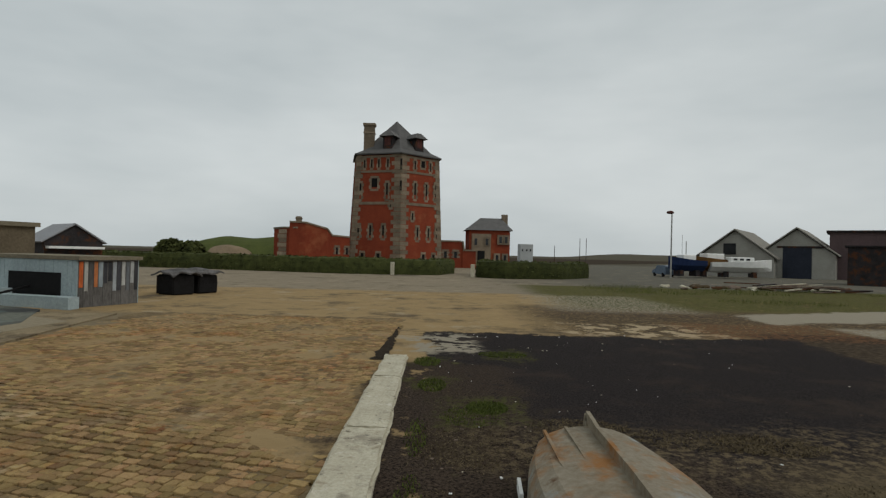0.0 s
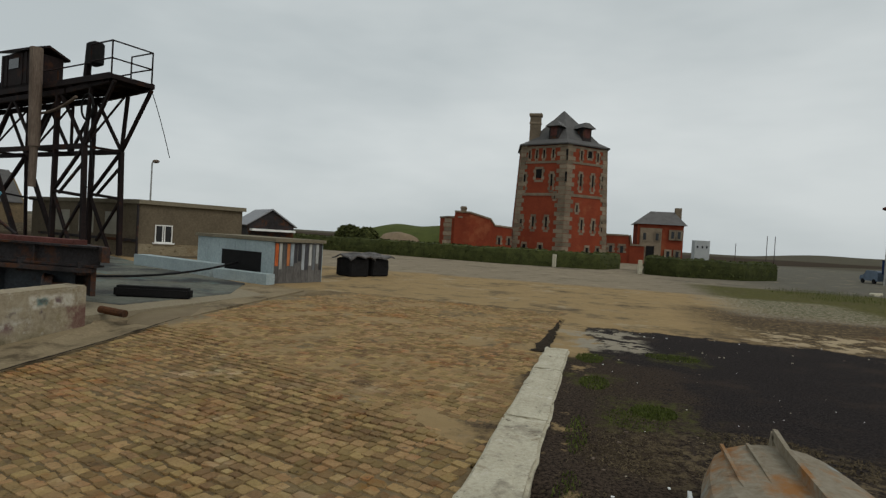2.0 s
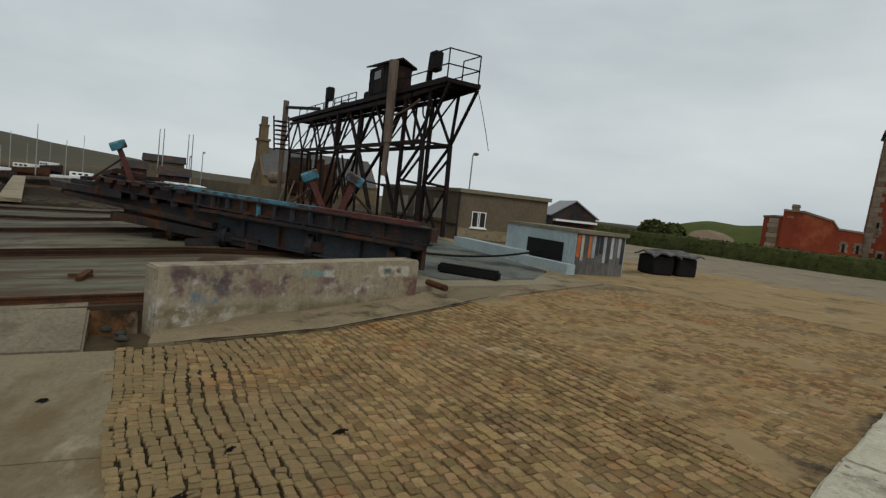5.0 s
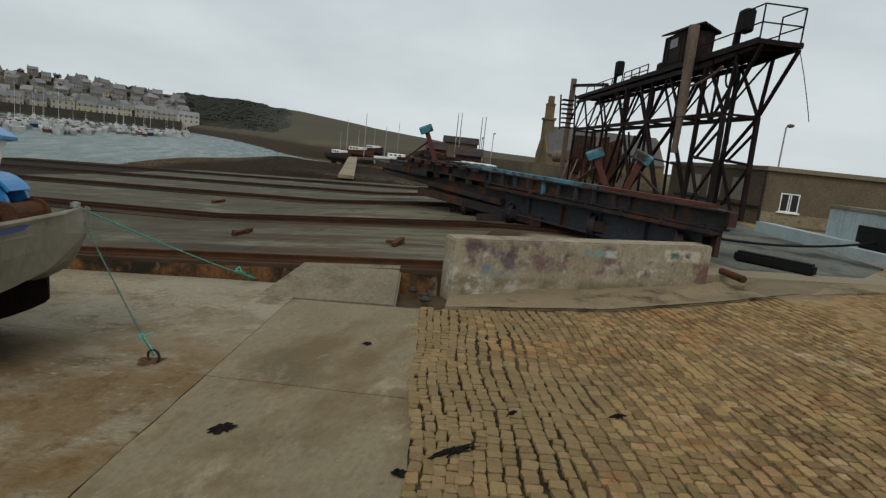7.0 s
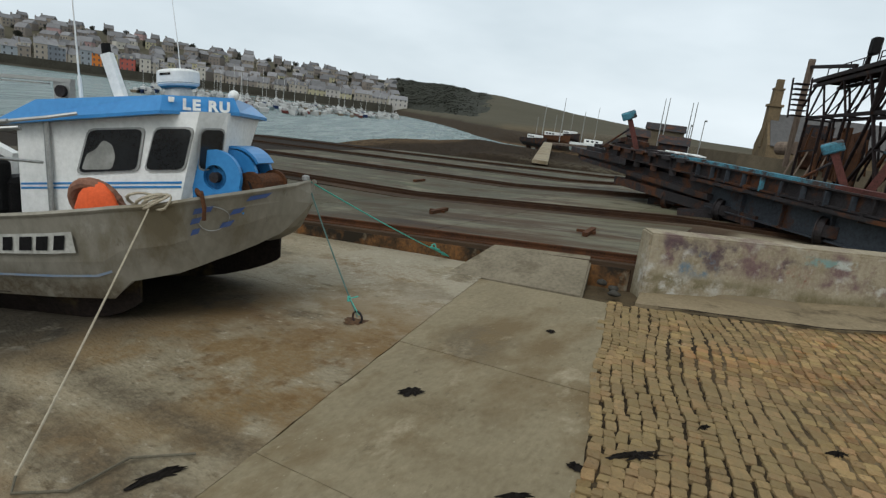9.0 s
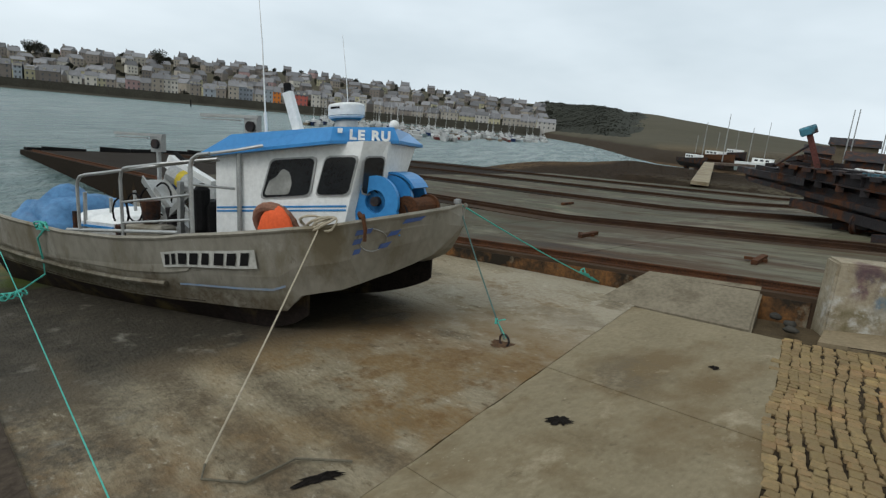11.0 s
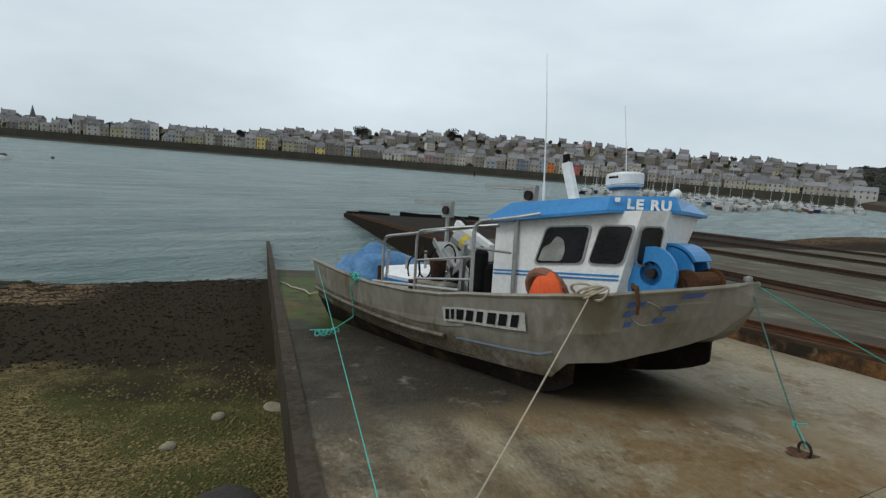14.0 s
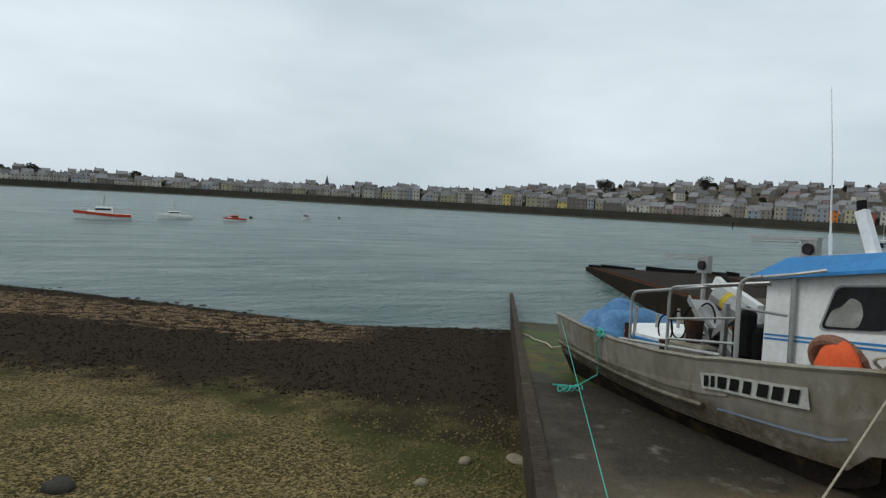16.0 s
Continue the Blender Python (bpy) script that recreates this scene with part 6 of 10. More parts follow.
# ---- upturned dinghy on the tarmac ----
DX, DY = 1.07, 3.30
dinghy = thing("dinghy", pose(DX, DY, 0.0, 0, 0, -90) @ Matrix.Diagonal((0.74, 0.80, 0.70, 1)), "upturned old rowing dinghy with flaking grey-blue and rusty paint", "boat")
M_DINGHY = material("flaking_dinghy_paint", (0.29, 0.26, 0.20), (0.15, 0.115, 0.075), rough=0.7, scale=2.6, fine=20, bump=0.5, amount=1.0,
                    stain=(0.25, 0.12, 0.045), stain_scale=2.2, stain_at=0.50, more=(((0.25, 0.29, 0.30), 1.7, 0.54), ((0.10, 0.05, 0.025), 4.0, 0.6)))
bm = bmesh.new()
rr = []
for i in range(17):
    u = i / 16
    x = -1.35 + 2.7 * u
    half = 0.66 * (1 - max(0, 0.42 - u) ** 2 * 1.5) * (1 - max(0, u - 0.45) ** 2.2 * 3.2)
    half = max(0.03, half)
    top = 0.56 * (1 - 0.35 * max(0, u - 0.3) ** 2)
    base = 0.14 * max(0, u - 0.5)
    rr.append([Vector((x, half * math.sin(radians(a)) * (1.0), base + (top - base) * (math.cos(radians(a)) ** 0.42 if abs(a) < 89.9 else 0))) for a in (-90, -80, -64, -46, -28, -12, 0, 12, 28, 46, 64, 80, 90)])
loft(bm, rr)
bm.faces.new([v for v in bm.verts if abs(v.co.x + 1.35) < 1e-4])
dh = part("dinghy_hull", bm, M_DINGHY, dinghy, smooth_faces=False)
sol = dh.modifiers.new("thickness", "SOLIDIFY")
sol.thickness = 0.02
bm = bmesh.new()
kp = [(-1.42, 0.52), (-1.38, 0.66), (-1.0, 0.615), (0.0, 0.60), (0.7, 0.56), (1.2, 0.48)]
for p, q in zip(kp, kp[1:]):
    beam(bm, (p[0], 0, p[1]), (q[0], 0, q[1]), 0.035, 0.10)
part("keel", bm, M_DINGHY, dinghy)
for y in (-0.40, -0.21):
    bm = bmesh.new()
    z = 0.56 * math.cos(math.asin(abs(y) / 0.66)) ** 0.42 + 0.006
    rr = []
    for i in range(7):
        k = 1 - 0.1 * max(0, i - 2)
        c = Vector((-1.3 + i * 0.4, y * k, z * (1 - 0.01 * i * i)))
        rr.append([c + Vector((0, dy, dz)) for dy, dz in ((-0.013, -0.015), (0.013, -0.015), (0.013, 0.015), (-0.013, 0.015))])
    part("strake", loft(bm, rr, close=True), M_DINGHY, dinghy)
bm = bmesh.new()
beam(bm, (-1.12, -0.64, 0.03), (-0.72, -0.665, 0.04), 0.03, 0.16)
part("stern_trim", bm, M_WHITEPAINT, dinghy)



# ---- slip carriage and cradle ----
def ibeam(bm, p, q, high, wide, web=0.03, flange=0.035):
    p, q = Vector(p), Vector(q)
    up = Vector((0, 0, high / 2 - flange / 2))
    beam(bm, p + up, q + up, wide, flange)
    beam(bm, p - up, q - up, wide, flange)
    beam(bm, p, q, web, high - 2 * flange)
    n_ = int((q - p).length / 1.1)
    for i in range(1, n_):
        c = p.lerp(q, i / n_)
        d_ = (q - p).normalized() * 0.012
        beam(bm, c - d_, c + d_, wide * 0.85, high - 2 * flange)
    return bm


def wheel(bm, c, axis, r, wide):
    a = Vector(axis).normalized()
    c = Vector(c)
    tube(bm, [c - a * wide / 2, c + a * wide / 2], r, 18)
    tube(bm, [c + a * wide / 2, c + a * (wide / 2 + 0.03)], r * 1.12, 18)
    tube(bm, [c - a * (wide / 2 + 0.05), c - a * wide / 2], r * 0.35, 10)


carriage = thing("slip_carriage", label="long dark steel slip carriage with grey girders and teal pads", category="carriage")


def Q(a, b, z):
    """A place on the carriage: a along it, b across towards the chapel."""
    return P(-2.6 + 0.66 * a, 11.4 + 0.75 * a + b, z)


part("lower_girder", ibeam(bmesh.new(), Q(0.2, 0.1, 0.40), Q(6.8, 0.1, 0.40), 0.56, 0.26), M_BLUEGREY, carriage, "deep grey painted girder")
part("upper_girder", ibeam(bmesh.new(), Q(-0.2, 0.0, 0.93), Q(13.4, 0.0, 1.10), 0.36, 0.24), M_DARKSTEEL, carriage, "riveted upper girder")
part("ledge", beam(bmesh.new(), Q(0.0, -0.18, 0.70), Q(7.4, -0.18, 0.76), 0.26, 0.07), M_DARKSTEEL, carriage)
for k, b in enumerate((1.1, 2.2, 3.2)):
    part("rear_girder", ibeam(bmesh.new(), Q(0.0 + 0.5 * k, b, 0.80), Q(14.0 + 0.4 * k, b, 1.0), 0.44, 0.22), M_DARKSTEEL, carriage)
for i in range(13):
    a = 0.1 + i * 1.08
    part("cross_member", beam(bmesh.new(), Q(a, -0.12, 0.72 + 0.012 * i), Q(a + 0.05, 3.4, 0.74 + 0.012 * i), 0.2, 0.22), M_DARKSTEEL, carriage)
for i in range(9):
    a = 2.6 + i * 0.62
    part("stiffener", beam(bmesh.new(), Q(a, -0.13, 0.78 + 0.008 * i), Q(a, -0.13, 1.08 + 0.01 * i), 0.10, 0.05), M_TEAL if i == 4 else M_BLUEGREY, carriage)
# stacked dark beams running out to a ragged tip
sr_ = random.Random(12)
for i in range(15):
    b = 0.0 + 0.24 * i
    a0, a1 = 5.6 + sr_.uniform(0, 2.5), 13.8 + sr_.uniform(-0.8, 3.2)
    z0 = (0.42, 0.62, 0.86)[i % 3] + sr_.uniform(-0.04, 0.04)
    part("stacked_beam", beam(bmesh.new(), Q(a0, b, z0 - 0.05), Q(a1, b * 0.7 + 0.3, z0 + 0.12), 0.22, sr_.uniform(0.14, 0.24)), M_DARKSTEEL, carriage)
for i in range(8):
    b = 0.2 + 0.42 * i
    z = (0.02, 0.16)[i % 2] - 0.012 * i
    part("lower_beam", beam(bmesh.new(), Q(4.8 + sr_.uniform(0, 1.5), b, z + 0.08), Q(11.0 + sr_.uniform(-1, 1.6), b, z + 0.1), 0.3, 0.26), M_DARKSTEEL, carriage)
for i in range(8):
    a = 8.4 + 0.8 * i
    part("deck_timber", beam(bmesh.new(), Q(a, -0.3, 1.20 + sr_.uniform(-0.03, 0.05)), Q(a + sr_.uniform(-0.3, 0.3), 3.2, 1.22), 0.24, 0.12), M_DARKSTEEL, carriage)
part("tip_plate", prism(bmesh.new(), [Q(11.6, -0.25, 0), Q(15.6, 0.1, 0), Q(17.6, 1.0, 0), Q(15.8, 2.4, 0), Q(11.6, 2.6, 0)], 0.70, 0.92), M_DARKSTEEL, carriage, "tapering dark end deck")
for i, (a0, a1, b, mat, lab) in enumerate(((0.1, 1.6, 0.25, M_REDPAINT, "faded red keel pad"), (1.7, 2.9, 0.3, M_REDPAINT, ""), (3.0, 3.9, 0.25, M_TEAL, "chipped teal keel pad"),
                                           (4.05, 5.0, 0.3, M_TEAL, ""), (5.2, 6.3, 0.25, M_TEAL, ""), (6.4, 7.2, 0.4, M_TEAL, ""), (7.4, 9.0, 0.6, M_TEAL, ""), (9.3, 10.6, 0.9, M_DARKSTEEL, "dark timber keel pad"))):
    part("keel_pad", beam(bmesh.new(), Q(a0, b, 1.15 + 0.012 * a0), Q(a1, b, 1.15 + 0.012 * a1), 0.34, 0.09), mat, carriage, lab)
for i, (a, b) in enumerate(((0.7, 0.0), (3.1, 0.0), (6.3, 0.0), (0.8, 3.0), (3.6, 3.0), (8.8, 0.3), (8.8, 3.0))):
    s = -2.6 + 0.66 * a
    c = Q(a, b, slip_z(s) + 0.27)
    bm = bmesh.new()
    wheel(bm, c, P(1, 0.3), 0.26, 0.12)
    wh = part("wheel", bm, M_DARKSTEEL, carriage, "dark rusty flanged wheel")
    part("axle_box", beam(bmesh.new(), c + P(-0.1, -0.22, 0.02), c + P(-0.1, 0.22, 0.02), 0.3, 0.24), M_DARKSTEEL, wh)
for s, w in ((3.2, 16.5), (1.6, 15.4), (4.6, 19.4)):
    z = slip_z(s)
    part("sole_beam", beam(bmesh.new(), P(s - 0.6, w + 0.1, z + 0.15), P(s - 3.4, w + 0.05, slip_z(s - 3.4) + 0.16), 0.26, 0.2), M_DARKSTEEL, carriage)
part("end_bar", beam(bmesh.new(), Q(-0.25, -0.2, 0.98), Q(-0.15, 3.3, 0.96), 0.12, 0.26), M_DARKSTEEL, carriage)
part("end_plate", beam(bmesh.new(), Q(-0.1, 0.0, 0.50), Q(0.0, 3.2, 0.50), 0.08, 0.5), M_DARKSTEEL, carriage)
for k in range(6):
    a = sr_.uniform(9.0, 13.0)
    bm = bmesh.new()
    beam(bm, Q(a, sr_.uniform(0.2, 2.5), 1.30 + 0.05 * k), Q(a + sr_.uniform(0.6, 1.6), sr_.uniform(0.2, 2.5), 1.30 + sr_.uniform(0, 0.25)), 0.16, 0.14)
    tagged(part("scrap_timber", bm, M_DARKSTEEL), "dark scrap timber heaped on the carriage deck", "timber", "timber on the carriage")
for k in range(5):
    bm = bmesh.new()
    a = 8.2 + 0.55 * k
    beam(bm, Q(a, 2.4 + 0.2 * (k % 2), 1.31), Q(a + 0.5, 2.6, 1.34), 0.35, 0.03)
    tagged(part("white_sheet", bm, M_WHITEPAINT), "crumpled white sheet lying on the carriage deck", "sheet", "sheets on the carriage")
for az_, d_, zb, zt, lean_ in ((74.0, 21.5, 1.15, 2.34, 1.4), (57.6, 17.2, 1.1, 2.0, 1.6), (54.9, 15.8, 1.1, 2.0, -1.2)):
    arm = thing("prop_arm", label="rust-brown leaning prop with a teal padded head, standing on the carriage", category="prop", group="prop arms")
    def at_(a, z):
        return Vector((-math.sin(radians(a)) * d_, math.cos(radians(a)) * d_, z))
    top = at_(az_ + lean_ * 0.55, zt)
    part("prop_post", beam(bmesh.new(), at_(az_ - lean_ * 0.4, zb), top, 0.15, 0.17), M_REDPAINT, arm)
    part("prop_brace", tube(bmesh.new(), [at_(az_ + 2.6 * (1 if lean_ > 0 else -1), zb + 0.05), at_(az_ + lean_ * 0.2, zb + (zt - zb) * 0.7)], 0.035, 8), M_DARKSTEEL, arm)
    part("prop_head", boxm(-0.24, 0.24, -0.17, 0.17, -0.11, 0.13, 0.03, Matrix.Translation(top) @ pose(0, 0, 0, 10, 25 * (1 if lean_ < 0 else -1), az_)), M_TEAL, arm, "chipped teal pad")

# ---- steel gantry ----
# its own axes: x along the near edge of the walkway, y away from the ramp
G_NEAR, G_FAR = Vector((-18.72, 17.82, 0)), Vector((-42.71, 23.89, 0))
gdir = (G_FAR - G_NEAR).normalized()
gper = Vector((gdir.y, -gdir.x, 0))
if gper.dot(G_NEAR) < 0:
    gper = -gper
gm = Matrix(((gdir.x, gper.x, 0, G_NEAR.x), (gdir.y, gper.y, 0, G_NEAR.y), (0, 0, 1, 0), (0, 0, 0, 1)))
gantry = thing("gantry", gm, "tall dark rusty lattice gantry with walkway and cabin", "gantry")
G_WIDE, ZD, ZT, ZB = 1.7, 7.1, 6.75, 4.45
G_LONG = 25.0
M_GSTEEL = material("gantry_steel", (0.030, 0.021, 0.020), (0.011, 0.009, 0.009), rough=0.7, metal=0.3, scale=2, fine=25, bump=0.4,
                    stain=(0.06, 0.026, 0.014), stain_scale=0.9, stain_at=0.57)


def gbar(name, p, q, wide, high=None, label=""):
    return part(name, beam(bmesh.new(), p, q, wide, high or wide), M_GSTEEL, gantry, label)


bm = boxm(0.0, G_LONG, 0.0, G_WIDE, ZD - 0.06, ZD)
box(bm, 0.0, G_LONG, -0.06, 0.0, ZD - 0.14, ZD + 0.1)
box(bm, 0.0, G_LONG, G_WIDE, G_WIDE + 0.06, ZD - 0.14, ZD + 0.1)
box(bm, -0.06, 0.0, -0.06, G_WIDE + 0.06, ZD - 0.12, ZD + 0.06)
part("walkway_deck", bm, M_GSTEEL, gantry, "dark plated walkway")
for i in range(22):
    x = 0.5 + i * 1.14
    gbar("deck_joist", (x, 0.0, ZD - 0.13), (x, G_WIDE, ZD - 0.13), 0.08, 0.14)
nodes = [1.8, 5.8, 9.9, 13.7, 17.5, 21.2, 24.6]
for y in (0.1, G_WIDE - 0.1):
    gbar("top_chord", (3.4, y, ZT), (G_LONG, y, ZT), 0.16, 0.22)
    gbar("bottom_chord", (1.8, y, ZB), (24.6, y, ZB + 0.1), 0.16, 0.2)
    gbar("cantilever_brace", (1.8, y, ZB), (-0.1, y, ZD - 0.2), 0.11, 0.13)
    gbar("cantilever_brace", (3.3, y, ZT + 0.02), (0.2, y, ZD - 0.15), 0.12, 0.2)
    gbar("end_post", (1.8, y, ZB), (1.5, y, ZD - 0.1), 0.12)
    for a, b in zip(nodes, nodes[1:]):
        m_ = (a + b) / 2
        gbar("diagonal", (a, y, ZB), (m_, y, ZT), 0.1, 0.12)
        gbar("diagonal", (m_, y, ZT), (b, y, ZB + 0.05), 0.1, 0.12)
    gbar("post", (13.7, y, ZB), (13.6, y, ZT), 0.32, 0.2)
    gbar("post", (9.9, y, ZB), (9.9, y, ZT), 0.1)
    gbar("post", (5.8, y, ZB), (5.8, y, ZT), 0.1)
    for p, q, t_ in (((1.62, y, 0.05), (1.8, y, ZB), 0.17), ((4.05, y, 0.05), (4.0, y, ZT), 0.17), ((4.05, y, 2.65), (1.8, y, ZB), 0.11), ((3.6, y, 2.55), (1.75, y, ZB - 0.6), 0.09),
                     ((4.1, y, 2.65), (1.65, y, 2.45), 0.12), ((4.05, y, 2.6), (2.3, y, 0.05), 0.11), ((1.7, y, 2.4), (3.4, y, 0.6), 0.09),
                     ((9.9, y, ZB), (6.7, y, 0.05), 0.16), ((9.9, y, ZB), (9.6, y, 0.05), 0.12), ((9.9, y, ZB), (15.6, y, 0.05), 0.15), ((13.7, y, ZB), (16.2, y, 0.05), 0.15), ((13.7, y, ZB), (10.4, y, 0.05), 0.14),
                     ((12.2, y, 2.6), (8.5, y, 2.3), 0.09), ((17.5, y, ZB), (18.0, y, 0.05), 0.15), ((21.2, y, ZB), (21.0, y, 0.0), 0.16), ((24.6, y, ZB), (24.8, y, 0.0), 0.16), ((21.0, y, 2.4), (24.7, y, 2.2), 0.1)):
        gbar("leg" if t_ > 0.12 else "brace", p, q, t_)
gr = random.Random(33)
for i in range(26):
    x = gr.uniform(14.5, 24.5)
    y = gr.uniform(0.1, G_WIDE - 0.1)
    z0_, z1_ = gr.uniform(0.2, 2.0), gr.uniform(2.2, 4.4)
    part("rusty_strut", beam(bmesh.new(), (x, y, z0_), (x + gr.uniform(-1.8, 1.8), y + gr.uniform(-0.3, 0.3), z1_), 0.09, gr.uniform(0.09, 0.22)), M_RUST if i % 3 else M_GSTEEL, gantry, "rust-red strut between the legs")
for x in (16.4, 18.6, 20.4, 22.6):
    part("rusty_plate", boxm(x, x + gr.uniform(0.9, 1.7), 1.0, 1.08, gr.uniform(0.2, 0.8), gr.uniform(2.2, 4.0)), M_RUST, gantry, "rust-red steel plate between the legs")
for x in nodes:
    gbar("cross_brace", (x, 0.1, ZB), (x, G_WIDE - 0.1, ZB), 0.1)
    gbar("cross_brace", (x, 0.1, ZB), (x, G_WIDE - 0.1, ZT), 0.07)


def handrail(x0, x1, h, posts, rails, ends=False):
    for y in (0.03, G_WIDE - 0.03):
        for i in range(posts + 1):
            x = x0 + (x1 - x0) * i / posts
            part("handrail_post", tube(bmesh.new(), [(x, y, ZD), (x, y, ZD + h)], 0.035, 6), M_GSTEEL, gantry)
        for k in rails:
            part("handrail", tube(bmesh.new(), [(x0, y, ZD + h * k), (x1, y, ZD + h * k)], 0.03, 6), M_GSTEEL, gantry)
    if ends:
        for k in rails:
            part("handrail", tube(bmesh.new(), [(x0, 0.03, ZD + h * k), (x0, G_WIDE - 0.03, ZD + h * k)], 0.03, 6), M_GSTEEL, gantry)


handrail(0.03, 1.5, 1.34, 1, (0.5, 1.0), True)
handrail(1.5, 6.4, 0.62, 2, (1.0,))
handrail(10.8, 14.6, 0.62, 3, (0.5, 1.0))
handrail(14.9, 22.5, 0.55, 4, (1.0,))
bm = boxm(6.7, 9.3, 0.15, 1.55, ZD, 8.85)
box(bm, 6.7, 9.3, 0.15, 1.55, ZD, ZD + 0.3)
cab_ = part("winch_cabin", bm, M_GSTEEL, gantry, "dark boarded winch cabin")
bm = bmesh.new()
loft(bm, [[Vector((6.5, -0.02, 8.8)), Vector((9.5, -0.02, 8.95)), Vector((9.5, -0.02, 9.03)), Vector((6.5, -0.02, 8.9))],
          [Vector((6.5, 0.85, 9.15)), Vector((9.5, 0.85, 9.2)), Vector((9.5, 0.85, 9.28)), Vector((6.5, 0.85, 9.25))],
          [Vector((6.5, 1.75, 8.75)), Vector((9.5, 1.75, 8.85)), Vector((9.5, 1.75, 8.93)), Vector((6.5, 1.75, 8.85))]], close=True)
part("cabin_roof", bm, M_GSTEEL, cab_)
part("cabin_window", boxm(7.6, 8.5, 0.115, 0.15, 8.15, 8.6), M_DARKGLASS, cab_)
for x in (6.9, 7.3, 8.7, 9.1):
    part("cabin_batten", boxm(x - 0.04, x + 0.04, 0.12, 0.15, ZD + 0.3, 8.8), M_GSTEEL, cab_)
part("motor", boxm(9.6, 10.4, 0.3, 1.2, ZD, 7.75, 0.1), M_BLACK, gantry, "black winch motor")
part("motor", boxm(13.6, 14.4, 0.3, 1.2, ZD, 7.5, 0.1), M_BLACK, gantry)
for x, zt in ((3.1, 8.9), (18.45, 9.0)):
    fl = part("floodlight_post", beam(bmesh.new(), (x + 0.2, 0.8, ZD - 0.1), (x, 0.8, zt - 0.1), 0.2, 0.2), M_GSTEEL, gantry)
    part("floodlight", boxm(x - 0.75, x - 0.12, 0.55, 1.05, zt - 0.95, zt, 0.08), M_BLACK, fl)
M_PILE = material("weathered_timber_pile", (0.20, 0.155, 0.12), (0.09, 0.065, 0.05), rough=0.9, scale=3, fine=25, bump=0.5, stretch=(1, 1, 0.15))
bm = bmesh.new()
tube(bm, [(4.95, -0.32, 2.75), (4.9, -0.32, 4.3), (4.9, -0.32, 4.45)], 0.15, 10, taper=0.16)
tube(bm, [(4.9, -0.32, 4.45), (5.05, -0.32, 8.6)], 0.22, 10, taper=0.25)
part("fender_post", bm, M_PILE, gantry, "thick pale timber fender pile")
bm = bmesh.new()
tube(bm, [(26.6, 0.0, 1.0), (26.6, 0.0, 8.75)], 0.2, 10, taper=0.24)
part("fender_post", bm, M_PILE, gantry, "thick timber pile at the far end")
gbar("tie_beam", (26.5, 0.0, 8.2), (17.6, 0.0, 7.3), 0.18, 0.22)
gbar("end_brace", (26.4, 0.1, 5.4), (24.0, 0.1, ZD - 0.1), 0.12)
stair = gbar("stair", (22.6, -0.5, 4.4), (23.6, -0.5, ZD), 0.08, 0.2, "steep steel stair")
part("stair_string", beam(bmesh.new(), (23.6, -1.4, 4.4), (24.6, -1.4, ZD), 0.08, 0.2), M_GSTEEL, stair)
for i in range(7):
    part("tread", boxm(22.7 + 0.14 * i, 23.7 + 0.14 * i, -1.4, -0.5, 4.5 + 0.36 * i, 4.56 + 0.36 * i), M_GSTEEL, stair)
part("cable_coil", tube(bmesh.new(), [(1.35 + 0.42 * math.cos(a), -0.1, 5.95 + 0.5 * math.sin(a)) for a in [2 * math.pi * i / 16 for i in range(16)]], 0.045, 6, True), M_BLACK, gantry)
part("hanging_cable", tube(bmesh.new(), [(1.4, -0.1, 5.5), (0.9, -0.1, 4.2), (0.65, -0.1, 3.2), (0.85, -0.1, 2.8), (1.15, -0.1, 2.78), (1.35, -0.1, 3.0)], 0.022, 5), M_BLACK, gantry)
part("hanging_wire", tube(bmesh.new(), sag((0.1, G_WIDE, ZD - 0.1), (-1.35, G_WIDE, 4.15), -0.12), 0.016, 5), M_BLACK, gantry)
part("hose", tube(bmesh.new(), sag((5.1, -0.1, 5.9), (2.2, -0.1, 6.4), 0.15), 0.06, 8), M_PILE, gantry)

# rusty hulk shored up behind the gantry
M_HULK = material("dark_rusted_plates", (0.085, 0.042, 0.026), (0.03, 0.02, 0.015), rough=0.85, scale=1.2, fine=18, bump=0.5)
hulk = thing("hulk", pose(-51.0, 31.5, 0.2, 0, 0, 30) @ Matrix.Diagonal((0.72, 0.7, 0.74, 1)), "rust-brown hull shored up on timber props", "boat")
bm = bmesh.new()
rr = []
for i in range(9):
    u = i / 8
    x = -3.4 + 6.8 * u
    hb = 1.9 * (1 - abs(2 * u - 0.9) ** 2.4 * 0.8)
    hb = max(0.08, hb)
    top = 4.6 + 1.1 * (2 * u - 0.8) ** 2
    rr.append([Vector((x, -hb, top)), Vector((x, -hb * 0.92, 2.6)), Vector((x, -hb * 0.5, 1.2)), Vector((x, 0, 0.9)), Vector((x, hb * 0.5, 1.2)), Vector((x, hb * 0.92, 2.6)), Vector((x, hb, top))])
loft(bm, rr, close=True)
part("hulk_hull", bm, M_HULK, hulk, "rust-brown plated hull")
part("hulk_house", boxm(-3.2, -0.8, -1.0, 1.0, 4.6, 6.1, 0.05), M_DARKSTEEL, hulk)
for x in (-3, -1.8, -0.6, 0.6, 1.8):
    part("shore_prop", tube(bmesh.new(), [(x - 0.3, -3.0, -0.2), (x, -1.7, 3.0)], 0.1, 8), M_PILE, hulk)
bm = bmesh.new()
tube(bm, [(-5.6, -1.5, 3.0), (-3.2, -1.9, 3.2)], 0.8, 14)
tagged(part("boiler_tank", bm, M_PILE, hulk, "pale round tank beside the hull"))

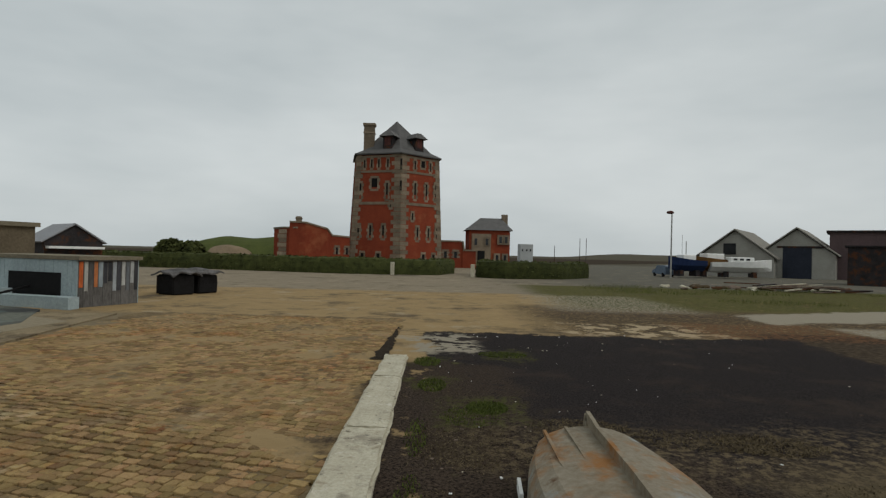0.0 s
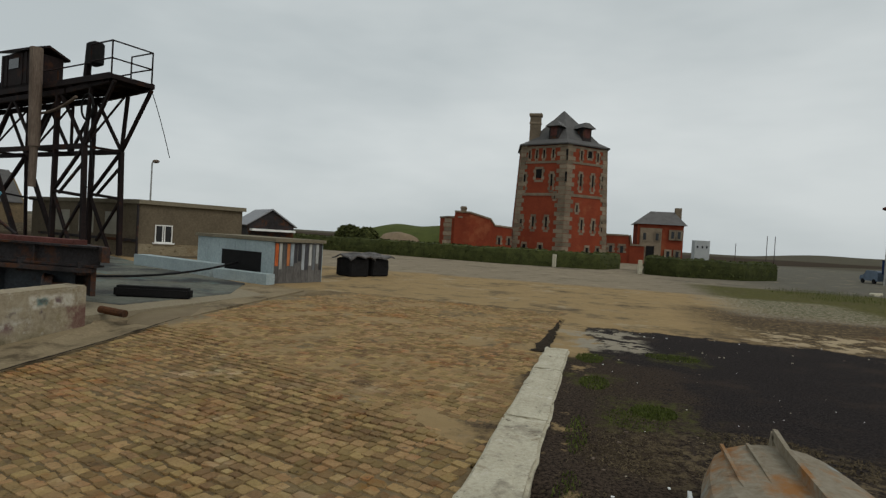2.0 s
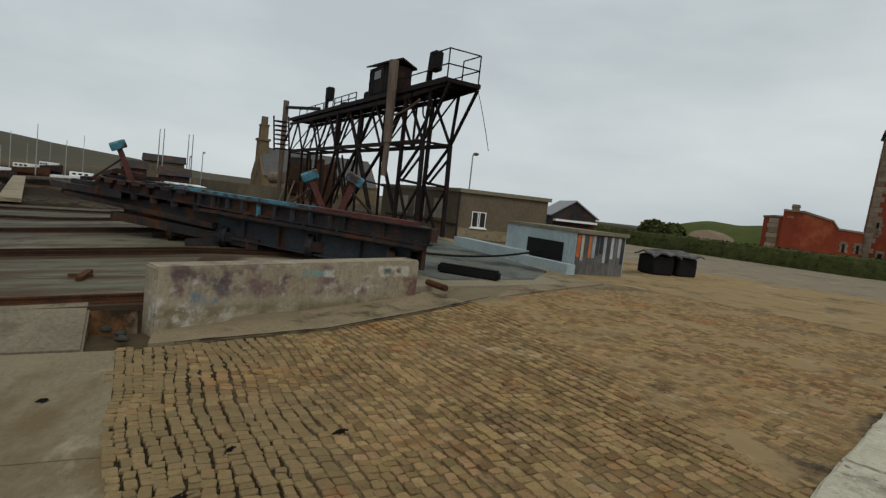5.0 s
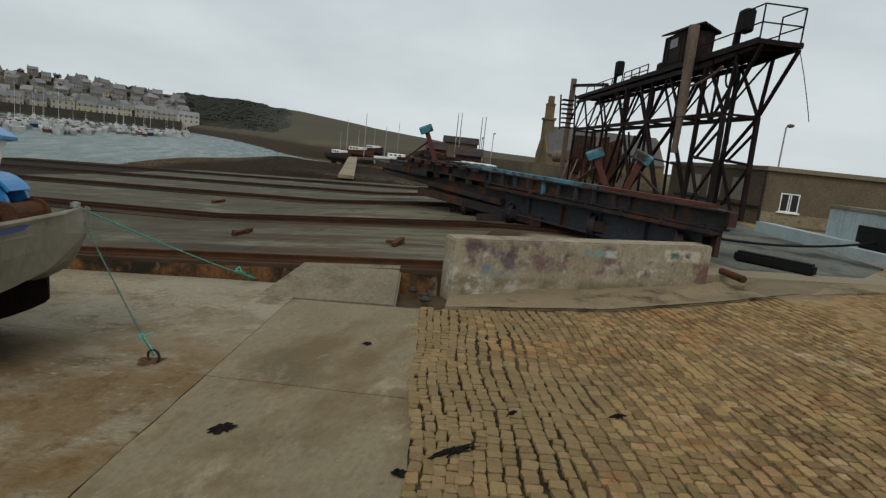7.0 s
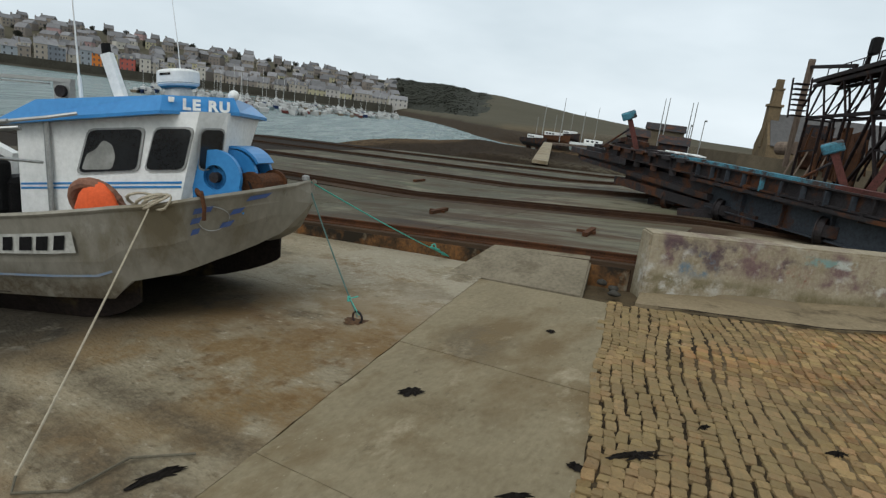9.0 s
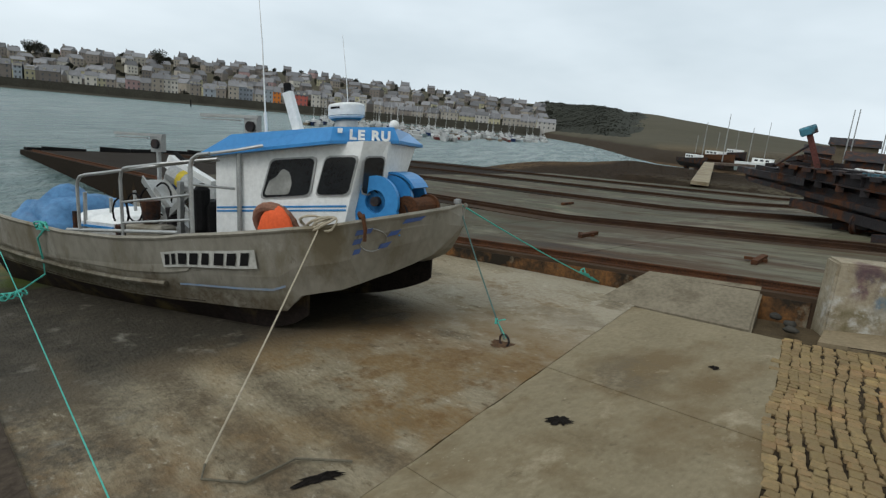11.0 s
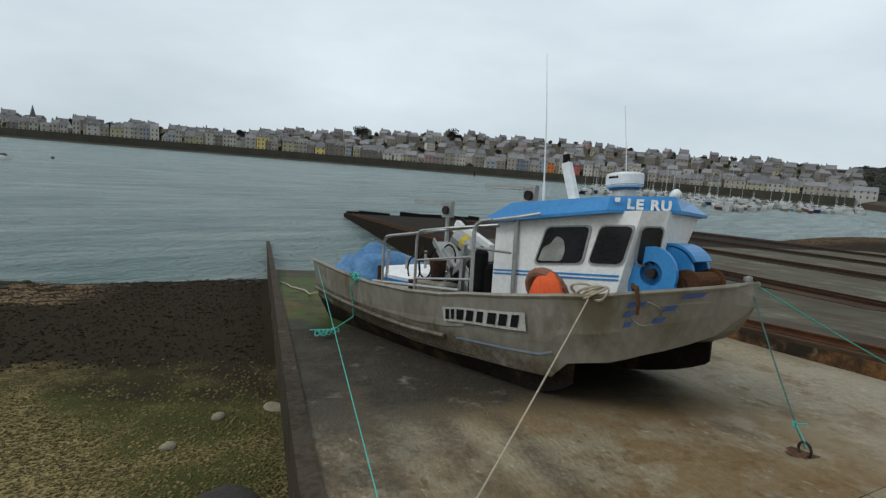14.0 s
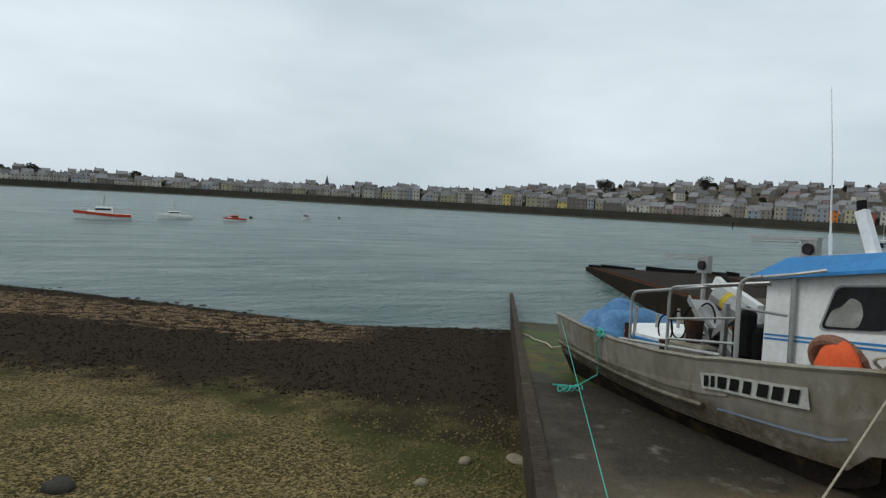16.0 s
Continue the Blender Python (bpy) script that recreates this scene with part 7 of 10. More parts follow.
# ---- flat-roofed workshop ----
BC, BL, BR_ = Vector((-19.5, 20.31, 0)), Vector((-28.42, 22.63, 0)), Vector((-17.13, 24.24, 0))
work = thing("workshop", label="low flat-roofed grey-brown rendered workshop", category="building")
ax, ay = (BL - BC), (BR_ - BC)
outline = [BC, BL, BL + ay, BR_]
M_FASCIA = material("roof_edge_concrete", (0.22, 0.19, 0.135), (0.14, 0.12, 0.085), rough=0.9, scale=1.5, fine=15, bump=0.3)
bm = prism(bmesh.new(), outline, -0.4, 2.32)
part("wall", bm, M_RENDER, work)
cen = (BL + BR_) / 2
bm = prism(bmesh.new(), [cen + (p - cen) * 1.035 for p in outline], 2.32, 2.50)
part("roof", bm, M_FASCIA, work, "flat roof with a stained concrete edge")


def on_wall(o, along, u, z, wide, high, out, deep):
    """A block on a wall that runs from o along a vector; u metres along it."""
    a = Vector(along).normalized()
    nn = Vector((a.y, -a.x, 0))
    if nn.dot(Vector((0, 0, 0)) - o) < 0:
        nn = -nn
    c = o + a * u + Vector((0, 0, z))
    return slab_on(bmesh.new(), c, nn, a, wide, high, out, deep)


win = part("window", on_wall(BC, ay, 1.05, 1.06, 0.72, 0.76, 0.01, 0.2), M_DARKGLASS, work, "two-pane window with narrow white frame")
for du in (-0.34, -0.04, 0.04, 0.34):
    part("window_bar", on_wall(BC, ay, 1.05 + du, 1.06, 0.04, 0.78, 0.04, 0.05), M_WHITEPAINT, win)
for dz in (-0.37, 0.37):
    part("window_rail", on_wall(BC, ay, 1.05, 1.06 + dz, 0.74, 0.045, 0.042, 0.05), M_WHITEPAINT, win)
part("sill", on_wall(BC, ay, 1.05, 0.64, 0.9, 0.06, 0.10, 0.05), M_WHITEPAINT, win)
for u in (1.9, 4.1, 6.2):
    part("blind_window", on_wall(BC, ax, u, 1.42, 1.25, 1.0, 0.02, 0.1), material("pale_blind", (0.34, 0.32, 0.26), (0.26, 0.24, 0.19), rough=0.8, scale=2, fine=20, bump=0.1), work, "window with pale closed blind")
part("wall_rail", on_wall(BC, ax, 4.2, 0.72, 8.4, 0.12, 0.06, 0.05), M_DARKSTEEL, work)
part("downpipe", tube(bmesh.new(), [BC + Vector((0.03, -0.06, 0)), BC + Vector((0.03, -0.06, 2.3))], 0.05, 8), M_DARKSTEEL, work)
part("plinth_patch", on_wall(BC, ay, 2.2, 0.35, 4.3, 0.5, 0.015, 0.05), M_CONCRETE, work)

# gable hut behind
hut = thing("black_hut", pose(-22.0, 33.4, 0, 0, 0, 140) @ Matrix.Diagonal((0.72, 0.72, 0.9, 1)), "dark tarred gable hut with a pale canopy", "hut")
bm = bmesh.new()
loft(bm, [[Vector((x, -2.0, -0.2)), Vector((x, 2.0, -0.2)), Vector((x, 2.0, 2.0)), Vector((x, 0, 3.0)), Vector((x, -2.0, 2.0))] for x in (-2.5, 2.5)], close=True)
part("wall", bm, M_DARKSTEEL, hut, "black tarred boards")
for s_ in (-1, 1):
    bm = bmesh.new()
    beam(bm, (0, s_ * 2.25, 1.92), (0, 0.0, 3.1), 5.4, 0.08)
    part("roof_slope", bm, material("grey_tin", (0.30, 0.30, 0.31), (0.2, 0.2, 0.21), rough=0.5, metal=0.3, scale=2, fine=15, bump=0.2), hut)
part("canopy", boxm(-3.3, -2.5, -1.9, 1.9, 1.55, 1.7), M_WHITEPAINT, hut, "pale canopy")

# ---- winch house with painted boards ----
shed = thing("winch_house", label="low pale blue boarded winch house with paint-streaked end", category="shed")
S0, S1, S2 = Vector((-9.3, 14.8, 0)), Vector((-12.9, 16.0, 0)), Vector((-8.7, 16.6, 0))
sa, sb = S1 - S0, S2 - S0
bm = prism(bmesh.new(), [S0, S1, S1 + sb, S2], -0.2, lambda p: 1.22)
part("wall", bm, M_PALEBLUE, shed)
cen = (S1 + S2) / 2
part("roof", prism(bmesh.new(), [cen + (p - cen) * 1.05 for p in (S0, S1, S1 + sb, S2)], 1.22, 1.32), M_FASCIA, shed, "flat grey roof")
part("opening", on_wall(S0, sa, 1.5, 0.52, 1.9, 0.72, 0.028, 0.3), M_BLACK, shed, "dark cable opening")
for i in range(22):
    part("board", on_wall(S0, sa, 0.09 + i * 0.163, 0.98 if 0.7 < 0.09 + i * 0.163 < 2.4 else 0.62, 0.155, 0.46 if 0.7 < 0.09 + i * 0.163 < 2.4 else 1.18, 0.015 + 0.004 * (i % 3), 0.02), M_PALEBLUE, shed)
cols_ = ((0.62, 0.15, 0.05), (0.45, 0.44, 0.40), (0.10, 0.095, 0.09), (0.55, 0.20, 0.08), (0.3, 0.34, 0.36), (0.06, 0.06, 0.065), (0.05, 0.05, 0.055), (0.44, 0.47, 0.49),
         (0.10, 0.10, 0.11), (0.55, 0.55, 0.52), (0.16, 0.17, 0.18), (0.42, 0.43, 0.42), (0.07, 0.07, 0.075))
M_STREAK = [material("paint_streak", c, tuple(v * 0.5 for v in c), rough=0.7, scale=3, fine=20, bump=0.3, stretch=(1, 1, 0.3)) for c in cols_]
M_BOARDDARK = material("dark_stained_boards", (0.16, 0.15, 0.14), (0.07, 0.065, 0.06), rough=0.8, scale=2, fine=20, bump=0.3, stretch=(1, 1, 0.3))
for i in range(13):
    part("end_board", on_wall(S0, sb, 0.08 + i * 0.143, 0.6, 0.138, 1.22, 0.012 + 0.005 * (i % 2), 0.02), M_BOARDDARK, shed)
    hh = 0.45 + 0.35 * rng.random()
    part("paint_streak", on_wall(S0, sb, 0.08 + i * 0.143, 1.18 - hh / 2, 0.10 + 0.03 * rng.random(), hh, 0.022, 0.008), M_STREAK[i], shed)
bm = bmesh.new()
prism(bm, [S0 + Vector((0.15, -0.15, 0)), S0 + sa * 0.55 + Vector((-0.1, -0.2, 0)), S0 + sa * 0.55 + Vector((-0.15, -0.55, 0)), S0 + Vector((0.1, -0.5, 0))], -0.1, 0.3)
part("front_kerb", bm, M_PALEBLUE, shed, "low pale kerb in front")
bm = bmesh.new()
prism(bm, [S0 + sa * 0.6, S0 + sa * 1.75, S0 + sa * 1.78 + Vector((-0.3, -0.35, 0)), S0 + sa * 0.6 + Vector((-0.2, -0.45, 0))], -0.1, 0.42)
tagged(part("low_blue_wall", bm, M_PALEBLUE), "low pale blue wall beside the winch house", "wall", kind="structure")
bm = bmesh.new()
tube(bm, sag(P(-2.7, 12.6, 0.5), S0 + sa * 0.45 + Vector((0, 0, 0.5)), 0.15, 8), 0.03, 6)
tagged(part("hauling_cable", bm, M_BLACK), "black cable from the winch house to the carriage", "cable")
apron = prism(bmesh.new(), [(-8.5, 8.6), (-8.3, 11.5), (-9.6, 13.9), (-14.5, 16.2), (-20, 19.5), (-25, 17), (-14.5, 8.5)], -0.3, 0.045)
tagged(part("apron", apron, material("damp_grey_concrete", (0.17, 0.175, 0.145), (0.08, 0.082, 0.068), rough=0.8, scale=0.7, fine=12, bump=0.4, more=(((0.12, 0.09, 0.055), 0.6, 0.55), ((0.10, 0.15, 0.14), 0.9, 0.58)),
                                     stain=(0.045, 0.046, 0.045), stain_scale=0.45, stain_at=0.48)), "damp grey-green concrete apron in front of the winch house", "apron", kind="structure")
# split rubber fender on the ground, rusty pipe at the wall
bm = bmesh.new()
a_, b_ = Vector((-9.6, 9.55, 0.15)), Vector((-8.25, 10.15, 0.14))
beam(bm, a_, b_, 0.28, 0.24)
bmesh.ops.bevel(bm, geom=bm.edges[:], offset=0.05, segments=2, affect="EDGES")
tagged(part("rubber_fender", bm, M_BLACK), "long black rubber fender lying on the concrete", "fender")
bm = bmesh.new()
tube(bm, [(-7.9, 7.6, 0.12), (-7.35, 7.55, 0.10)], 0.06, 10)
tagged(part("rusty_pipe", bm, M_RUST), "short rusty pipe stub beside the wall end", "pipe")
# two dark crates with lids
for i, (x, y) in enumerate(((-9.15, 19.9), (-8.75, 20.95))):
    crate = thing("storage_crate", pose(x, y, 0, 0, 0, 62), "black weathered crate with a warped grey lid", "crate", "crates on the yard")
    bm = boxm(-0.42, 0.42, -0.42, 0.42, 0.0, 0.68, 0.05)
    bmesh.ops.subdivide_edges(bm, edges=bm.edges[:], cuts=3, use_grid_fill=True)
    for v in bm.verts:
        v.co += noise.noise_vector(v.co * 4 + Vector((i * 3, 0, 0))) * 0.05 * smooth(v.co.z, 0.0, 0.1)
    part("crate_body", bm, M_BLACK, crate)
    for k in range(4):
        part("crate_rib", boxm(-0.42 + 0.25 * k, -0.34 + 0.25 * k, 0.42, 0.45, 0.03, 0.65), M_DARKSTEEL, crate)
    bm = bmesh.new()
    bmesh.ops.create_grid(bm, x_segments=10, y_segments=10, size=0.58)
    for v in bm.verts:
        v.co += noise.noise_vector(v.co * 3 + Vector((i * 5, 2, 0))).xy.to_3d() * 0.09
        v.co.z = 0.72 + 0.10 * noise.noise(v.co * 2.6 + Vector((i * 7, 0, 0))) + 0.10 * (1 - (v.co.length / 0.6) ** 2)
    ex = bmesh.ops.extrude_face_region(bm, geom=bm.faces[:])
    bmesh.ops.translate(bm, vec=(0, 0, 0.05), verts=[g for g in ex["geom"] if isinstance(g, bmesh.types.BMVert)])
    bmesh.ops.recalc_face_normals(bm, faces=bm.faces)
    part("crate_lid", bm, material("warped_lid", (0.17, 0.16, 0.155), (0.04, 0.038, 0.036), rough=0.8, scale=3, fine=20, bump=0.4), crate, "warped grey lid")


# ---- hedges round the tower ----
def hedge(path, high, wide, label):
    h_ = thing("hedge", label=label, category="hedge")
    bm = bmesh.new()
    pts = []
    for (a, b) in zip(path, path[1:]):
        a, b = Vector((*a, 0)), Vector((*b, 0))
        n_ = max(1, int((b - a).length / 0.45))
        pts += [a.lerp(b, i / n_) for i in range(n_)]
    pts.append(Vector((*path[-1], 0)))
    prof = [(-0.5, 0), (-0.52, 0.35), (-0.5, 0.7), (-0.42, 0.95), (-0.15, 1.0), (0.15, 1.0), (0.42, 0.95), (0.5, 0.7), (0.52, 0.35), (0.5, 0)]
    rings = []
    for i, p in enumerate(pts):
        d_ = (pts[min(i + 1, len(pts) - 1)] - pts[max(0, i - 1)]).normalized()
        n_ = Vector((-d_.y, d_.x, 0))
        ring = []
        for k, (u, v) in enumerate(prof):
            q = p + n_ * u * wide + Vector((0, 0, v * high - 0.05))
            q += noise.noise_vector(q * 1.4) * 0.09 * (0.3 + v)
            ring.append(q)
        rings.append(ring)
    loft(bm, rings, close=True)
    part("hedge_body", bm, M_HEDGE, h_, "clipped dense green body")
    r = random.Random(len(pts))
    verts, faces = [], []
    for i in range(int(len(pts) * 26)):
        k = r.randrange(len(rings) - 1)
        j = r.randrange(1, len(prof) - 1)
        q = rings[k][j].lerp(rings[k + 1][j], r.random()) .lerp(rings[k][j - 1], r.random() * 0.8)
        a = Vector((r.uniform(-1, 1), r.uniform(-1, 1), r.uniform(-0.5, 1))).normalized() * r.uniform(0.04, 0.11)
        b = a.orthogonal() * r.uniform(0.6, 1.0)
        o = Vector((r.uniform(-1, 1), r.uniform(-1, 1), r.uniform(-0.2, 1))) * 0.06
        n0 = len(verts)
        verts += [q + o - a, q + o + b, q + o + a, q + o - b]
        faces.append((n0, n0 + 1, n0 + 2, n0 + 3))
    me = bpy.data.meshes.new("hedge_leaves")
    me.from_pydata([tuple(v) for v in verts], [], faces)
    me.materials.append(M_HEDGE)
    lv = new("hedge_leaves", me)
    lv.parent = h_
    lv["kind"] = "stuff"
    return h_


hedge([(-40, 52), (-30, 49.8), (-22, 47.2), (-15, 44.8), (-7.3, 43.3), (-1.0, 44.6), (0.4, 49.5)], 1.25, 1.2, "long clipped evergreen hedge curving before the tower")
hedge([(3.6, 49), (3.0, 42), (4.4, 41.2), (8.3, 42.6), (11.1, 46.5), (11.7, 51)], 1.25, 1.2, "clipped evergreen hedge bending round the lodge green")
for x, y in ((-3.75, 43.2), (2.1, 41.6)):
    tagged(part("gate_post", boxm(-0.14, 0.14, -0.14, 0.14, 0, 0.95, 0.03, Matrix.Translation((x, y - 0.5, 0))), M_KERB), "short pale stone post beside the hedge", "post", "hedge posts")

# ---- tower's battery walls and lodge ----
battery = thing("battery_wall", label="curved red limewashed battery wall with granite trim", category="wall")


def wall_run(parent, pts, tops, thick=0.7, mat=M_RED):
    for (a, b), (z0, z1) in zip(zip(pts, pts[1:]), zip(tops, tops[1:])):
        a, b = Vector((*a, 0)), Vector((*b, 0))
        d_ = (b - a).normalized()
        n_ = Vector((-d_.y, d_.x, 0)) * thick
        if n_.y < 0:
            n_ = -n_
        bm = bmesh.new()
        lo = [bm.verts.new(p) for p in (a, b, b + n_, a + n_)]
        hi = [bm.verts.new(p + Vector((0, 0, z))) for p, z in ((a, z0), (b, z1), (b + n_, z1), (a + n_, z0))]
        bm.faces.new(lo[::-1]), bm.faces.new(hi)
        for i in range(4):
            bm.faces.new((lo[i], lo[(i + 1) % 4], hi[(i + 1) % 4], hi[i]))
        bmesh.ops.recalc_face_normals(bm, faces=bm.faces)
        part("wall_section", bm, mat, parent)
        bm = bmesh.new()
        up = Vector((0, 0, 0.09))
        beam(bm, a + n_ / 2 + Vector((0, 0, z0)) + up, b + n_ / 2 + Vector((0, 0, z1)) + up, thick + 0.2, 0.18)
        part("coping", bm, M_GRANITE, parent, "granite coping")


def opening_on(parent, a, b, t, z, wide=0.35, high=0.8):
    a, b = Vector((*a, 0)), Vector((*b, 0))
    d_ = (b - a).normalized()
    n_ = Vector((d_.y, -d_.x, 0))
    if n_.y > 0:
        n_ = -n_
    c = a.lerp(b, t) + Vector((0, 0, z))
    w_ = part("window", slab_on(bmesh.new(), c, n_, d_, wide, high, 0.02, 0.2), M_DARKGLASS, parent, "dark gun slit with granite surround")
    for sg in (-1, 1):
        for k in range(3):
            ww = 0.34 if k % 2 == 0 else 0.2
            part("jamb_stone", slab_on(bmesh.new(), c + d_ * sg * (wide / 2 + ww / 2) + Vector((0, 0, (k - 1) * high / 3)), n_, d_, ww, high / 3 - 0.03, 0.06), M_GRANITE, w_)
    part("lintel", slab_on(bmesh.new(), c + Vector((0, 0, high / 2 + 0.13)), n_, d_, wide + 0.5, 0.24, 0.06), M_GRANITE, w_)


bp_ = [(-19.6, 66.5), (-18.0, 64.6), (-16.6, 64.2), (-13.2, 65.0), (-12.9, 66.2), (-11.2, 68.5)]
wall_run(battery, bp_, [4.05, 4.1, 4.1, 4.1, 3.4, 3.3])
wall_run(battery, [(-17.2, 64.15), (-15.4, 64.2), (-13.2, 64.9)], [4.75, 4.7, 4.1])
bm = boxm(-16.75, -16.2, 65, 65.6, 4.2, 5.5)
box(bm, -16.8, -16.15, 64.95, 65.65, 5.2, 5.35)
part("chimney", bm, M_GRANITE, battery, "short round-capped chimney")
for z in [0.25 + 0.5 * i for i in range(8)]:
    part("quoin", boxm(-0.5 + 0.12 * (int(z * 2) % 2), 0.5, -0.1, 0.1, -0.23, 0.23, 0, Matrix.Translation((-18.1, 64.55, z))), M_GRANITE, battery)
for t, z in ((0.2, 1.8), (0.75, 1.8)):
    opening_on(battery, bp_[2], bp_[3], t, z)
opening_on(battery, bp_[4], bp_[5], 0.3, 1.7)
opening_on(battery, bp_[4], bp_[5], 0.85, 1.7)
wall_run(battery, [(-0.6, 71.5), (2.2, 71.3), (2.4, 71.2), (4.0, 71.2)], [3.2, 3.2, 2.1, 2.1])
for t in (0.3, 0.75):
    opening_on(battery, (-0.6, 71.5), (2.2, 71.3), t, 1.6)

lodge = thing("gate_lodge", label="small red and granite gate lodge with a hipped slate roof", category="house")
LM = Matrix.Translation((5.6, 74.0, 0)) @ pose(0, 0, 0, 0, 0, 4)
part("wall", boxm(-2.6, 2.5, -2.2, 2.2, -0.2, 4.75, 0, LM), M_RED, lodge)
bm = bmesh.new()
loft(bm, [[LM @ Vector(v) for v in ((-2.95, -2.5, 4.75), (2.85, -2.5, 4.75), (2.85, 2.5, 4.75), (-2.95, 2.5, 4.75))],
          [LM @ Vector(v) for v in ((-1.0, -0.05, 6.4), (1.7, -0.05, 6.4), (1.7, 0.05, 6.4), (-1.0, 0.05, 6.4))]], close=True)
part("roof", bm, M_SLATE, lodge, "hipped slate roof")
part("chimney", boxm(1.8, 2.5, -0.4, 0.4, 4.7, 6.9, 0, LM), M_GRANITE, lodge, "brick chimney")
part("gate_arch", boxm(-2.3, 0.1, -2.34, -2.15, -0.2, 4.3, 0, LM), M_GRANITE, lodge, "granite gate front")
part("gate_opening", boxm(-1.55, -0.65, -2.37, -2.3, -0.2, 2.2, 0, LM), M_BLACK, lodge, "dark gateway")
for x, z in ((1.3, 3.6), (2.0, 3.6), (0.9, 1.3), (1.9, 1.3), (-1.8, 3.3), (-0.4, 3.3)):
    part("window", boxm(x - 0.16, x + 0.16, -2.42, -2.25, z - 0.4, z + 0.4, 0, LM), M_DARKGLASS, lodge)
    part("window_surround", boxm(x - 0.4, x + 0.4, -2.39, -2.2, z - 0.6, z + 0.6, 0, LM), M_GRANITE, lodge)

# ---- lamps ----
def street_lamp(x, y, h, arm, head, base=0.0):
    l_ = thing("street_lamp", pose(x, y, base), "tall grey steel street lamp with a short arm", "street lamp", "street lamps")
    part("lamp_post", tube(bmesh.new(), [(0, 0, 0), (0, 0, h * 0.5), (0, 0, h - 0.15), (arm * 0.4, 0, h)], 0.085, 8, taper=0.05), M_TUBE, l_)
    bm = bmesh.new()
    bmesh.ops.create_icosphere(bm, subdivisions=2, radius=0.3, matrix=Matrix.Translation((arm, 0, h)) @ Matrix.Diagonal((1.2, 0.7, 0.55, 1)))
    part("lamp_head", bm, head, l_, "rounded lamp head")


street_lamp(20.9, 53.0, 6.0, -0.15, M_REDPAINT)
street_lamp(-39.0, 41.75, 6.85, 0.4, M_PILE)
for x, y, h in ((-93.5, 35.4, 4.7), (-92.8, 37.1, 5.6)):
    street_lamp(x, y, h, 0.4, M_TUBE)

# ---- far side of the yard: hangars, boats ashore, dark shed ----
def hangar(name, m, wide, deep, eave, ridge, label, door=None, window=None):
    h_ = thing(name, m, label, "hangar", "hangars")
    bm = bmesh.new()
    loft(bm, [[Vector((-wide / 2, y, -0.2)), Vector((wide / 2, y, -0.2)), Vector((wide / 2, y, eave)), Vector((0, y, ridge)), Vector((-wide / 2, y, eave))] for y in (0, deep)], close=True)
    part("wall", bm, material("pale_hangar_render", (0.34, 0.33, 0.29), (0.25, 0.24, 0.21), rough=0.9, scale=0.8, fine=10, bump=0.2), h_)
    for s_ in (-1, 1):
        bm = bmesh.new()
        p, q = Vector((s_ * (wide / 2 + 0.3), 0, eave - 0.12)), Vector((0, 0, ridge + 0.1))
        vs = [bm.verts.new(v + Vector((0, y, dz))) for dz in (0, 0.12) for y in (-0.35, deep + 0.3) for v in (p, q)]
        for f in ((0, 1, 3, 2), (4, 6, 7, 5), (0, 4, 5, 1), (2, 3, 7, 6), (0, 2, 6, 4), (1, 5, 7, 3)):
            bm.faces.new([vs[i] for i in f])
        bmesh.ops.recalc_face_normals(bm, faces=bm.faces)
        part("roof_slope", bm, material("fibre_cement", (0.26, 0.245, 0.215), (0.19, 0.18, 0.155), rough=0.9, scale=1, fine=10, bump=0.2), h_)
    if door:
        x0, x1, z1 = door
        part("door", boxm(x0, x1, -0.06, 0.1, -0.1, z1), material("navy_door", (0.035, 0.04, 0.055), rough=0.6, scale=1, fine=8, bump=0.1), h_, "dark blue sliding door")
        part("door_track", boxm(x0 - 0.5, x1 + 1.2, -0.12, 0.05, z1, z1 + 0.18), M_DARKSTEEL, h_)
    if window:
        x0, x1, z0, z1 = window
        part("window", boxm(x0, x1, -0.05, 0.1, z0, z1), M_DARKGLASS, h_)
    return h_


hangar("hangar", pose(32.0, 63.4, 0, 0, 0, -38) @ Matrix.Diagonal((1.15, 1.15, 1.1, 1)), 6.6, 9, 1.9, 4.55, "pale gabled boat hangar with a small dark window", window=(-1.0, 0.1, 2.2, 3.3))
hangar("hangar", pose(37.5, 61.3, 0, 0, 0, -38) @ Matrix.Diagonal((1.15, 1.15, 1.1, 1)), 6.0, 9, 2.3, 4.75, "pale gabled boat hangar with a dark sliding door", door=(-1.1, 1.2, 2.95))
dark = thing("dark_shed", pose(33.6, 44.0, 0, 0, 0, -36), "low dark rusty corrugated shed with leaning panels", "shed")
part("wall", boxm(-2.3, 2.3, 0, 4, -0.2, 3.0), M_DARKSTEEL, dark)
part("roof", boxm(-2.5, 2.5, -0.2, 4.2, 3.0, 3.12), M_DARKSTEEL, dark)
part("leaning_panel", boxm(0.8, 1.5, -0.12, -0.04, 0.2, 2.3), M_WHITEPAINT, dark, "white sign panel with plain marks")
for i in range(4):
    part("plain_bar", boxm(0.9, 1.4, -0.13, -0.118, 0.6 + i * 0.4, 0.75 + i * 0.4), M_STREAK[10], dark)
part("blue_panel", boxm(1.55, 1.85, -0.12, -0.04, 0.2, 2.4), M_BOATBLUE, dark)
part("green_panel", boxm(2.0, 2.6, -0.2, -0.1, 0.2, 2.1), material("pale_green", (0.3, 0.36, 0.22), rough=0.7, scale=2, fine=15, bump=0.1), dark)


